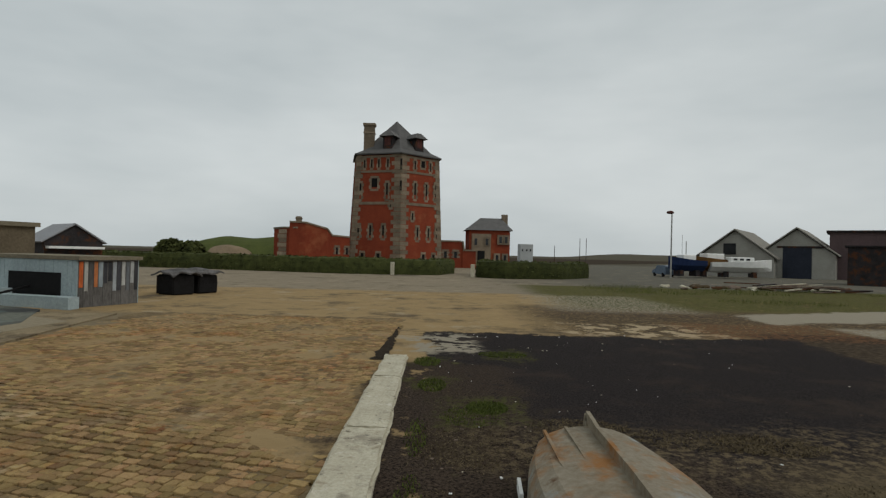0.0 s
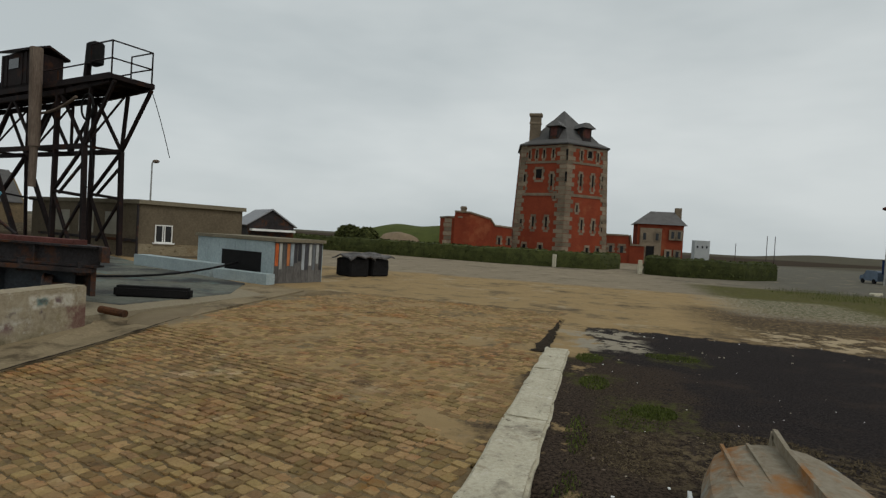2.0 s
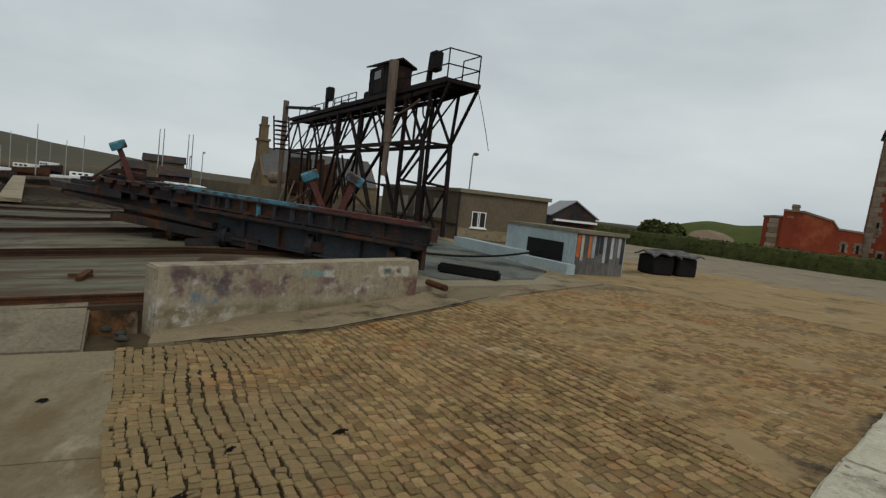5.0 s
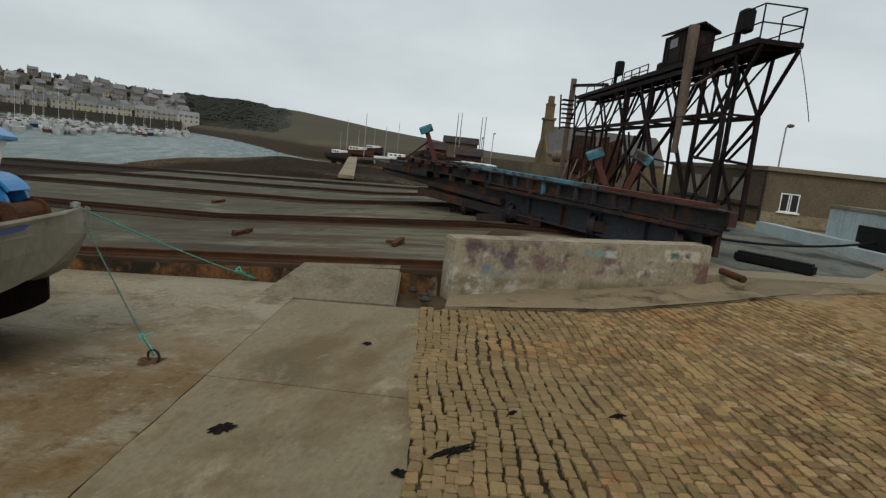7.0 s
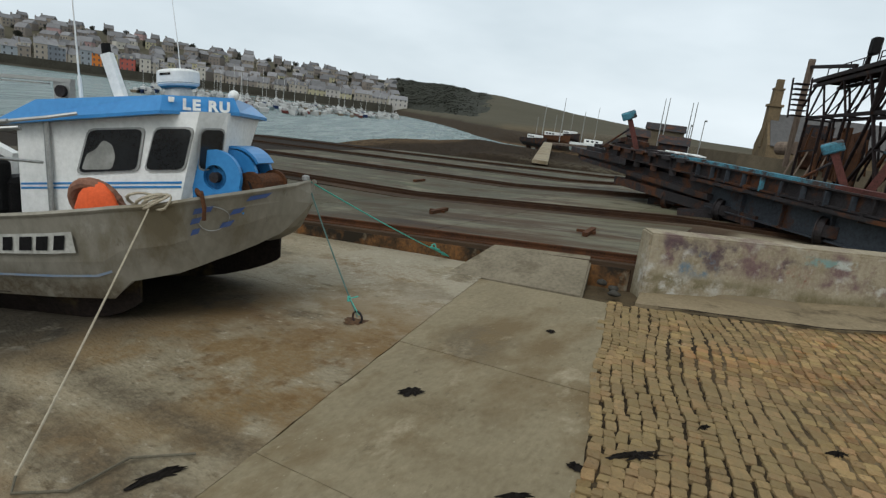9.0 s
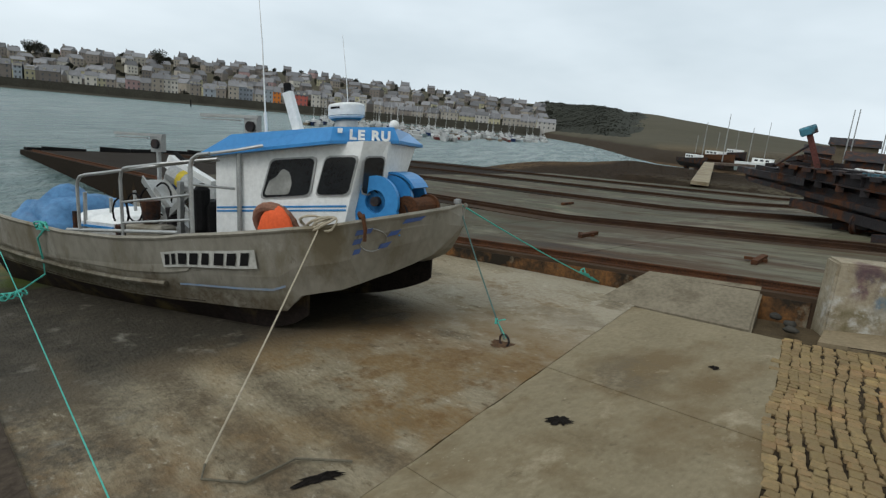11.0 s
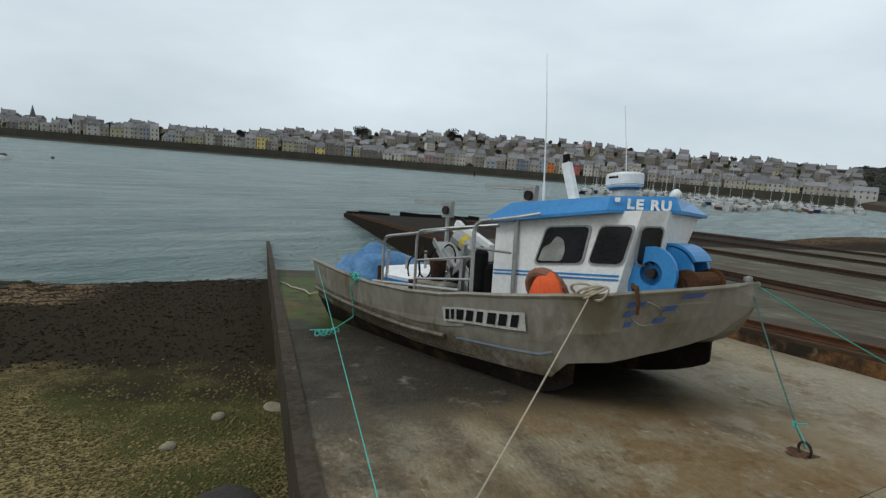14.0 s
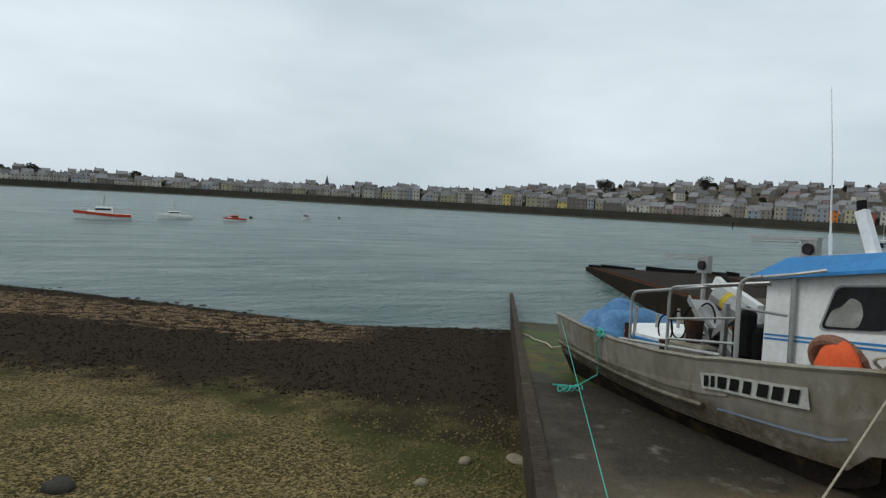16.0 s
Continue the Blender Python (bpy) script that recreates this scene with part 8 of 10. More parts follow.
def shore_boat(m, L, B, H, mat, label, cabin_box=True, mast_h=0.0, category="boat"):
    b_ = thing("boat_ashore", m, label, category, "boats ashore")
    bm = bmesh.new()
    rr = []
    for i in range(11):
        u = i / 10
        x = -L / 2 + L * u
        hb = max(0.03, B / 2 * (0.8 + 0.2 * math.sin(u * math.pi)) * (1 - max(0, u - 0.5) ** 2.2 * 4.4))
        top = H * (0.82 + 0.30 * u * u)
        kz = 0.42 * H * max(0, u - 0.75) * 2
        rr.append([Vector((x, -hb, top)), Vector((x, -hb * 0.9, H * 0.45 + kz * 0.5)), Vector((x, -hb * 0.3, kz + 0.1 * H)), Vector((x, 0, kz)), Vector((x, hb * 0.3, kz + 0.1 * H)), Vector((x, hb * 0.9, H * 0.45 + kz * 0.5)), Vector((x, hb, top))])
    loft(bm, rr, close=True)
    part("hull", bm, mat, b_)
    if cabin_box:
        bm = boxm(-L * 0.2, L * 0.18, -B * 0.3, B * 0.3, H * 0.82, H * 1.25, 0.06)
        part("cabin", bm, M_WHITEPAINT, b_)
        for k in range(3):
            part("window", boxm(-L * 0.15 + k * L * 0.1, -L * 0.15 + k * L * 0.1 + L * 0.06, -B * 0.31, -B * 0.29, H * 1.0, H * 1.15), M_DARKGLASS, b_)
    if mast_h:
        part("mast", tube(bmesh.new(), [(0, 0, H), (0, 0, H + mast_h)], 0.04, 6), M_TUBE, b_)
    for x in (-L * 0.25, L * 0.2):
        part("shore_block", boxm(x - 0.2, x + 0.2, -0.5, 0.5, -H * 0.35, 0.12), M_DARKSTEEL, b_)
    return b_


M_NAVY = material("navy_hull", (0.02, 0.035, 0.09), (0.015, 0.025, 0.06), rough=0.4, scale=1, fine=8, bump=0.05)
M_TIMBERHULL = material("brown_hull", (0.16, 0.085, 0.03), (0.09, 0.05, 0.02), rough=0.6, scale=1.5, fine=12, bump=0.1)
shore_boat(pose(22.9, 54.5, 0.6, 0, 0, 195), 3.8, 1.7, 1.25, M_NAVY, "navy blue work boat ashore on blocks", True, 1.6)
shore_boat(pose(26.0, 56.0, 0.6, 0, 0, 190), 5.0, 2.0, 1.4, M_TIMBERHULL, "varnished brown fishing boat ashore on blocks", True)
shore_boat(pose(28.4, 55.2, 0.55, 0, 0, -4), 5.8, 2.0, 1.2, M_WHITEPAINT, "white yacht hull ashore on blocks", True)
shore_boat(pose(37.6, 42.2, 1.0, 0, 0, 160), 6.0, 2.2, 1.6, M_WHITEPAINT, "pale old boat ashore beside the dark shed", False)
van = thing("van", pose(21.6, 56.6, 0, 0, 0, 100) @ Matrix.Diagonal((0.62, 0.62, 0.62, 1)), "small blue-grey parked van", "van")
bm = bmesh.new()
prof = [(-1.9, 0.35), (-1.9, 1.5), (-1.7, 1.75), (0.5, 1.75), (1.1, 1.15), (1.9, 1.0), (1.95, 0.4)]
loft(bm, [[Vector((x, y, z)) for x, z in prof] for y in (-0.8, 0.8)], close=True)
part("body", bm, material("van_paint", (0.16, 0.21, 0.27), rough=0.3, scale=1, fine=5, bump=0.0), van)
part("windscreen", boxm(0.75, 0.95, -0.7, 0.7, 1.2, 1.6, 0, pose(0.05, 0, 0)), M_DARKGLASS, van)
for x in (-1.2, 1.2):
    for y in (-0.78, 0.78):
        part("wheel", tube(bmesh.new(), [(x, y - 0.09, 0.32), (x, y + 0.09, 0.32)], 0.32, 14), M_BLACK, van)
purple = thing("far_workshop", pose(46, 58, 0, 0, 0, -35), "dull mauve workshop building", "building")
part("wall", boxm(-6, 6, 0, 6, -0.2, 5.0), material("mauve_render", (0.13, 0.09, 0.09), (0.09, 0.065, 0.065), rough=0.9, scale=0.6, fine=8, bump=0.2), purple)
part("roof", boxm(-6.3, 6.3, -0.3, 6.3, 5.0, 5.2), M_DARKSTEEL, purple)
r_ = random.Random(11)
for i in range(44):
    x, y = r_.uniform(18.5, 24), r_.uniform(31, 36.5)
    if i > 34:
        x, y = r_.uniform(24, 32), r_.uniform(31, 37)
    bm = bmesh.new()
    L_, an = r_.uniform(0.7, 2.4), r_.uniform(-0.6, 0.6)
    zz = r_.uniform(0.05, 0.32)
    beam(bm, (x - L_ / 2 * math.cos(an), y - L_ / 2 * math.sin(an), zz), (x + L_ / 2 * math.cos(an), y + L_ / 2 * math.sin(an), zz + r_.uniform(-0.05, 0.15)), r_.uniform(0.10, 0.26), 0.06)
    tagged(part("scrap_plank", bm, r_.choice([M_PILE, M_PILE, M_DARKSTEEL, M_KERB, M_RUST])), "weathered plank lying in a scrap heap on the grass", "plank", "scrap heap")
for i in range(34):
    a = r_.uniform(13, 24)
    bm = bmesh.new()
    bmesh.ops.create_icosphere(bm, subdivisions=2, radius=r_.uniform(0.10, 0.3), matrix=Matrix.Translation((a, r_.uniform(32, 35), 0.04)) @ Matrix.Diagonal((1.3, 1, 0.6, 1)))
    for v in bm.verts:
        v.co += noise.noise_vector(v.co * 3) * 0.12
    tagged(part("rubble", bm, r_.choice([M_JOINT, M_JOINT, M_PILE, M_RUST, M_KERB])), "lump of earth and rubble on the rough grass", "rubble", "rubble lumps")
# white block and far posts behind the hedge
M_TANKWHITE = material("dull_white_render", (0.44, 0.45, 0.44), (0.34, 0.35, 0.34), rough=0.8, scale=0.5, fine=6, bump=0.1)
wb = thing("white_tank_house", pose(30.5, 215, 0, 0, 0, 8), "far white square building", "building")
part("wall", boxm(-2.4, 2.4, -2, 2, -0.5, 6.2), M_TANKWHITE, wb)
for x in (-1.6, 0, 1.4):
    part("window", boxm(x - 0.25, x + 0.25, -2.06, -1.9, 3.6, 4.4), M_DARKGLASS, wb)
for az, d_, h in ((-10.9, 150, 4.6), (-13.3, 140, 6.2), (-13.9, 140, 6.2), (-22.5, 300, 14), (12, 150, 8)):
    x, y = -math.sin(radians(az)) * d_, math.cos(radians(az)) * d_
    tagged(part("far_mast", tube(bmesh.new(), [(x, y, -0.2), (x, y, h)], 0.07, 6), M_DARKSTEEL), "thin dark mast far behind the yard", "mast", "far masts")


# bushes and a bank behind the hedge
def bush(x, y, rx, ry, rz, seed, name="bush", label="dense rounded evergreen bush"):
    b_ = thing(name, pose(x, y, 0), label, "bush", "bushes")
    r = random.Random(seed)
    part("trunk", tube(bmesh.new(), [(0, 0, -0.1), (0.05, 0, rz * 0.8)], 0.12, 7, taper=0.05), M_PILE, b_)
    verts, faces = [], []
    for i in range(1500):
        v = Vector((r.gauss(0, 1), r.gauss(0, 1), r.gauss(0, 1))).normalized() * r.uniform(0.75, 1.03)
        v *= 1 + 0.22 * noise.noise(v * 2.2 + Vector((seed, 0, 0)))
        q = Vector((v.x * rx, v.y * ry, rz + v.z * rz))
        if q.z < 0.05:
            continue
        a = Vector((r.uniform(-1, 1), r.uniform(-1, 1), r.uniform(-0.6, 1))).normalized() * r.uniform(0.10, 0.24)
        b = a.orthogonal() * 0.7
        n0 = len(verts)
        verts += [q - a, q + b, q + a, q - b]
        faces.append((n0, n0 + 1, n0 + 2, n0 + 3))
    me = bpy.data.meshes.new("crown")
    me.from_pydata([tuple(v) for v in verts], [], faces)
    me.materials.append(M_HEDGE)
    c_ = new("crown", me)
    c_.parent = b_
    bm = bmesh.new()
    bmesh.ops.create_icosphere(bm, subdivisions=3, radius=1, matrix=Matrix.Translation((0, 0, rz)) @ Matrix.Diagonal((rx * 0.85, ry * 0.85, rz * 0.9, 1)))
    for v in bm.verts:
        v.co += noise.noise_vector(v.co * 1.1) * 0.3
    part("inner_foliage", bm, M_HEDGE, b_)


bush(-28.5, 60, 1.5, 1.3, 1.25, 3)
bush(-26.5, 60.5, 1.4, 1.3, 1.15, 4)
bm = bmesh.new()
bmesh.ops.create_grid(bm, x_segments=40, y_segments=14, size=1)
for v in bm.verts:
    x, y = v.co.x, v.co.y
    v.co = Vector((-24 + x * 16, 78 + y * 9, 3.6 * (1 - y * y) * (1 - max(0, abs(x) - 0.3) ** 1.6 * 1.6) - 0.3 + 0.3 * noise.noise(Vector((x * 4, y * 2, 0)))))
tagged(part("grass_bank", bm, material("bank_grass", (0.085, 0.10, 0.03), (0.05, 0.06, 0.02), rough=0.95, scale=0.5, fine=8, bump=0.5)), "low green grassed rampart behind the hedge", "bank", kind="structure")
bm = bmesh.new()
bmesh.ops.create_icosphere(bm, subdivisions=4, radius=1, matrix=Matrix.Translation((-22.5, 60.5, 0.2)) @ Matrix.Diagonal((2.6, 2.0, 1.9, 1)))
for v in bm.verts:
    v.co += noise.noise_vector(v.co * 0.8) * 0.3
tagged(part("earth_mound", bm, material("tan_earth", (0.24, 0.18, 0.12), (0.16, 0.12, 0.08), rough=0.95, scale=0.8, fine=10, bump=0.5)), "tan earth mound behind the hedge", "mound")

# ---- chapel ----
CH = Matrix.Translation((-97.5, 60.7, 0)) @ pose(0, 0, 0, 0, 0, 254.7)
chapel = thing("chapel", CH, "old stone chapel with slate roof and a broken bell tower", "chapel")
M_CHAPEL = material("ochre_chapel_stone", (0.19, 0.14, 0.082), (0.095, 0.072, 0.045), rough=0.95, scale=0.7, fine=6, bump=0.4)
bm = bmesh.new()
loft(bm, [[Vector((x, -5, -1)), Vector((x, 5, -1)), Vector((x, 5, 3.4)), Vector((x, 0, 8.2)), Vector((x, -5, 3.4))] for x in (-11, 11)], close=True)
part("wall", bm, M_CHAPEL, chapel)
for s_ in (-1, 1):
    bm = bmesh.new()
    p, q = Vector((0, s_ * 5.3, 3.2)), Vector((0, 0, 8.4))
    vs = [bm.verts.new(v + Vector((x, 0, dz))) for dz in (0, 0.15) for x in (-10.6, 10.6) for v in (p, q)]
    for f in ((0, 1, 3, 2), (4, 6, 7, 5), (0, 4, 5, 1), (2, 3, 7, 6), (0, 2, 6, 4), (1, 5, 7, 3)):
        bm.faces.new([vs[i] for i in f])
    bmesh.ops.recalc_face_normals(bm, faces=bm.faces)
    part("roof_slope", bm, M_SLATE, chapel)
bm = boxm(9.4, 11.2, -1.15, 1.15, 3, 9.6)
box(bm, 9.2, 11.4, -1.4, 1.4, 9.6, 10.0)
box(bm, 9.6, 11.0, -0.8, 0.8, 10.0, 12.3)
box(bm, 9.5, 11.1, -0.9, 0.9, 12.3, 12.6)
box(bm, 9.8, 10.8, -0.55, 0.55, 12.6, 14.0)
part("bell_tower", bm, M_CHAPEL, chapel, "weathered stone bell tower without spire")
part("side_gable", boxm(-2, 2, 4.5, 6, -1, 4.5), M_CHAPEL, chapel)
for x in (-7, -3, 4, 7):
    part("window", boxm(x - 0.4, x + 0.4, -5.06, -4.9, 0.8, 2.8), M_DARKGLASS, chapel)



# ---- beach stones, weed and yard litter ----
def stone(x, y, z, r, seed, mat, label, name="stone", flat=0.6, group="beach stones"):
    bm = bmesh.new()
    bmesh.ops.create_icosphere(bm, subdivisions=2, radius=r)
    q = Vector((seed * 3.1, 0, 0))
    for v in bm.verts:
        v.co = Vector((v.co.x * 1.25, v.co.y, v.co.z * flat)) * (1 + 0.35 * noise.noise(v.co / r * 0.9 + q))
    bmesh.ops.transform(bm, matrix=Matrix.Translation((x, y, z + r * flat * 0.35)) @ pose(0, 0, 0, 0, 0, seed * 47), verts=bm.verts)
    return tagged(part(name, bm, mat, smooth_faces=True), label, "stone", group)


M_PALESTONE = material("pale_beach_stone", (0.27, 0.235, 0.165), (0.16, 0.135, 0.09), rough=0.8, scale=3, fine=25, bump=0.3)
M_DARKSTONE = material("dark_beach_stone", (0.06, 0.055, 0.045), (0.03, 0.027, 0.022), rough=0.7, scale=3, fine=25, bump=0.4)
r_ = random.Random(21)
stone(-3.15, -6.09, ground_z(-3.15, -6.09), 0.075, 1, M_PALESTONE, "pale rounded boulder on the shingle")
stone(-3.80, -5.99, ground_z(-3.80, -5.99), 0.12, 2, M_PALESTONE, "flat slab stone beside the ramp wall", flat=0.2)
stone(1.05, -6.6, ground_z(1.05, -6.6), 0.13, 3, M_DARKSTONE, "dark weedy boulder on the shingle")
stone(-2.39, -5.62, ground_z(-2.39, -5.62), 0.07, 4, M_PALESTONE, "tan stone on the shingle")
stone(-1.97, -3.72, ground_z(-1.97, -3.72), 0.36, 5, M_DARKSTONE, "large dark boulder at the ramp foot")
stone(-0.3, -6.4, ground_z(-0.3, -6.4), 0.035, 6, M_PALESTONE, "small grey stone on the shingle")
for i in range(80):
    w = r_.uniform(-24, 0.2)
    s = waterline(w) - r_.uniform(-0.7, 2.0)
    p = P(s, w)
    stone(p.x, p.y, ground_z(p.x, p.y), r_.uniform(0.04, 0.13), i, M_DARKSTONE, "dark wet rock at the water's edge", "rock", 0.55, "rocks at the water's edge")
# shingle: many small pebbles as one sheet of stuff
verts, faces = [], []
for i in range(40000):
    s, w = r_.uniform(3.0, 11.0), r_.uniform(-13, 0.3)
    if r_.random() > 1.15 - (s - 3) / 6.2:
        continue
    p = P(s, w)
    a = r_.uniform(0, 6.3)
    rr_ = r_.uniform(0.008, 0.022)
    z = ground_z(p.x, p.y)
    n0 = len(verts)
    for k in range(5):
        verts.append((p.x + rr_ * 1.3 * math.cos(a + k * 1.257), p.y + rr_ * math.sin(a + k * 1.257), z - 0.005))
    for k in range(5):
        verts.append((p.x + rr_ * 0.75 * math.cos(a + k * 1.257), p.y + rr_ * 0.6 * math.sin(a + k * 1.257), z + rr_ * 0.8))
    faces.append(tuple(range(n0 + 5, n0 + 10)))
    faces += [(n0 + k, n0 + (k + 1) % 5, n0 + 5 + (k + 1) % 5, n0 + 5 + k) for k in range(5)]
me = bpy.data.meshes.new("pebbles")
me.from_pydata(verts, [], faces)
me.materials.append(material("olive_pebbles", (0.19, 0.145, 0.062), (0.06, 0.054, 0.022), rough=0.8, scale=0.6, fine=20, bump=0.2, vary=0.4))
tagged(new("pebbles", me), "loose olive and tan beach pebbles", "pebbles", kind="stuff")
# weed clumps on the dark band
verts, faces = [], []
for i in range(16000):
    w = r_.uniform(-26, 0.2)
    s = r_.uniform(9.5, waterline(w) + 0.4)
    p = P(s, w)
    z = ground_z(p.x, p.y)
    a = r_.uniform(0, 6.3)
    L_ = r_.uniform(0.02, 0.065)
    d_ = Vector((math.cos(a) * L_, math.sin(a) * L_, 0))
    e_ = Vector((-d_.y, d_.x, 0)) * 0.4
    o = Vector((p.x, p.y, z))
    n0 = len(verts)
    verts += [tuple(o - d_), tuple(o + e_ + Vector((0, 0, r_.uniform(0.01, 0.045)))), tuple(o + d_), tuple(o - e_ + Vector((0, 0, 0.02)))]
    faces.append((n0, n0 + 1, n0 + 2, n0 + 3))
me = bpy.data.meshes.new("seaweed")
me.from_pydata(verts, [], faces)
me.materials.append(material("wet_brown_weed", (0.032, 0.022, 0.013), (0.010, 0.007, 0.005), rough=0.85, scale=1, fine=12, bump=0.2, vary=0.5))
tagged(new("seaweed", me), "dark brown wet seaweed strewn on the foreshore", "seaweed", kind="stuff")


def weed_clump(x, y, rx, ry, turn, seed, label="black dried weed smeared flat on the paving"):
    rr_ = random.Random(seed)
    z = ramp_z(SW(x, y)[0]) + 0.014
    bm = bmesh.new()
    n_ = 34
    rim, mid_ = [], []
    for i in range(n_):
        a = 2 * math.pi * i / n_ + rr_.uniform(-0.07, 0.07)
        k = rr_.uniform(0.45, 1.25)
        px, py = rx * k * math.cos(a), ry * k * math.sin(a)
        c, s_ = math.cos(radians(turn)), math.sin(radians(turn))
        q = Vector((x + px * c - py * s_, y + px * s_ + py * c, 0))
        q.z = ramp_z(SW(q.x, q.y)[0]) + 0.006
        rim.append(bm.verts.new(q))
        m_ = Vector((x, y, z)).lerp(q, 0.5)
        m_.z = z + rr_.uniform(0.0, 0.016)
        mid_.append(bm.verts.new(m_))
    top = bm.verts.new((x, y, z + 0.012))
    for i in range(n_):
        j = (i + 1) % n_
        bm.faces.new((rim[i], rim[j], mid_[j], mid_[i]))
        bm.faces.new((mid_[i], mid_[j], top))
    tagged(part("weed_clump", bm, M_WEEDCLUMP), label, "seaweed", "weed clumps")


M_WEEDCLUMP = material("black_weed", (0.022, 0.018, 0.015), (0.008, 0.007, 0.006), rough=0.85, scale=9, fine=60, bump=0.8)
weed_clump(-3.47, 1.38, 0.05, 0.19, 12, 1)
weed_clump(-4.20, -0.12, 0.07, 0.10, 20, 2, "black dried weed on the concrete")
weed_clump(-3.29, 0.95, 0.05, 0.05, 0, 3, "small black weed scrap between the setts")
weed_clump(-2.92, -1.41, 0.06, 0.16, 50, 4, "black dried weed on the ramp")
weed_clump(-5.88, 1.20, 0.05, 0.05, 0, 5, "small black scrap on the concrete")
weed_clump(-2.95, 0.56, 0.03, 0.10, 8, 6, "small black weed scrap on the concrete")
weed_clump(-3.66, 2.76, 0.04, 0.08, 10, 7, "small black weed scrap between the setts")
weed_clump(-3.91, 1.98, 0.03, 0.08, 40, 8, "small black weed scrap between the setts")
for i, (x, y, z) in enumerate(((-7.72, 2.32, -0.42), (-7.98, 2.22, -0.42), (-7.50, 2.28, -0.43))):
    stone(x, y, z, 0.07, 30 + i, M_DARKSTONE, "loose stone at the end of the low wall", group="stones by the wall")
for i in range(150):
    x, y = r_.uniform(-0.2, 8) if i % 2 else r_.uniform(-0.3, 2.5), r_.uniform(3.0, 12.5)
    bm = bmesh.new()
    a = r_.choice([r_.uniform(0.003, 0.008), r_.uniform(0.003, 0.008), r_.uniform(0.006, 0.017)])
    box(bm, -a, a, -a * 0.6, a * 0.6, 0, a * 0.5, 0, Matrix.Translation((x, y, 0.005)) @ pose(0, 0, 0, 0, 0, r_.uniform(0, 360)))
    tagged(part("litter_chip", bm, r_.choice([M_WHITEPAINT, M_KERB, M_PILE])), "small pale chip of shell or plaster on the tarmac", "litter", "chips on the tarmac")
# grass tufts along the kerb
M_GRASS = material("short_grass", (0.10, 0.12, 0.03), (0.045, 0.06, 0.015), rough=0.9, scale=3, fine=30, bump=0.2, vary=0.35)
M_DRYGRASS = material("dry_grass", (0.13, 0.10, 0.058), (0.045, 0.033, 0.019), rough=0.95, scale=3, fine=30, bump=0.2, vary=0.35)


def grass_patch(spots, mat, label, name, flop=1.0):
    verts, faces = [], []
    for cx, cy, rx, ry, n_, h in spots:
        for i in range(n_):
            a, q = r_.uniform(0, 6.3), math.sqrt(r_.random())
            x, y = cx + rx * q * math.cos(a), cy + ry * q * math.sin(a)
            z = ground_z(x, y)
            b = r_.uniform(0, 6.3)
            wd, hh = r_.uniform(0.003, 0.008), h * r_.uniform(0.4, 1.1) / max(1, flop * 0.6)
            dx, dy = math.cos(b), math.sin(b)
            ln = r_.uniform(-0.8, 0.8) * hh * flop
            n0 = len(verts)
            verts += [(x - dx * wd, y - dy * wd, z), (x + dx * wd, y + dy * wd, z), (x - dy * ln, y + dx * ln, z + hh)]
            faces.append((n0, n0 + 1, n0 + 2))
    me = bpy.data.meshes.new(name)
    me.from_pydata(verts, [], faces)
    me.materials.append(mat)
    tagged(new(name, me), label, "grass", kind="stuff")


grass_patch([(0.50, 6.2, 0.22, 0.26, 1500, 0.030), (0.30, 5.85, 0.30, 0.36, 900, 0.024), (-0.2, 8.7, 0.2, 0.35, 900, 0.035), (1.0, 9.45, 0.4, 0.25, 900, 0.03), (-0.1, 7.2, 0.18, 0.35, 800, 0.03),
             (-0.2, 5.2, 0.1, 0.5, 260, 0.035), (-0.2, 3.9, 0.1, 0.4, 200, 0.035)], M_GRASS, "short green grass tufts beside the kerb", "grass_tufts")
grass_patch([(0.7, 5.0, 0.9, 0.6, 1900, 0.035), (1.3, 5.6, 0.5, 0.25, 1500, 0.05), (2.3, 5.3, 0.7, 0.3, 1500, 0.045), (0.2, 5.0, 0.4, 1.0, 2400, 0.025), (0.1, 4.2, 0.4, 0.9, 1500, 0.03), (3.4, 3.6, 1.2, 0.8, 3200, 0.05), (0.1, 6.6, 0.3, 1.2, 900, 0.02), (2.9, 5.2, 0.5, 0.3, 1500, 0.06)], M_DRYGRASS,
            "dry straw-coloured grass and litter on the tarmac", "dry_grass", 5.0)
grass_patch([(r_.uniform(9, 40), r_.uniform(22, 34), 2.5, 1.2, 420, 0.22) for i in range(26)], M_GRASS, "rough grass strip across the yard", "rough_grass")

# ---- setts ----
for s0, s1, w0, w1 in ((-1.1, 2, -1, 3.4), (-0.6, 2.5, 3.4, 5.6), (0.0, 3, 5.6, 9)):
    shore_stain(M_SETT, (0.21, 0.155, 0.08), s0, s1, w0, w1, 0.6, 1.2, 0.36, 1.6, None, 0.45)
E1 = Vector((-0.958, 0.287, 0))
E2 = Vector((0.287, 0.958, 0))
EDGE0 = P(0.70, 2.94)


def footing_x(y):
    return lerp(y, [(2.3, -7.2), (4.5, -6.55), (6.5, -6.6), (9.0, -6.9), (13.6, -7.6)])


def in_setts(x, y):
    if y > 14.2 or x > -0.86 - 0.004 * y or y < -2.0:
        return False
    if y > 2.3 and x < footing_x(y) + 0.05:
        return False
    s, w = SW(x, y)
    return s < cobble_edge(w) - 0.0 and w > -0.3 and x > -7.3


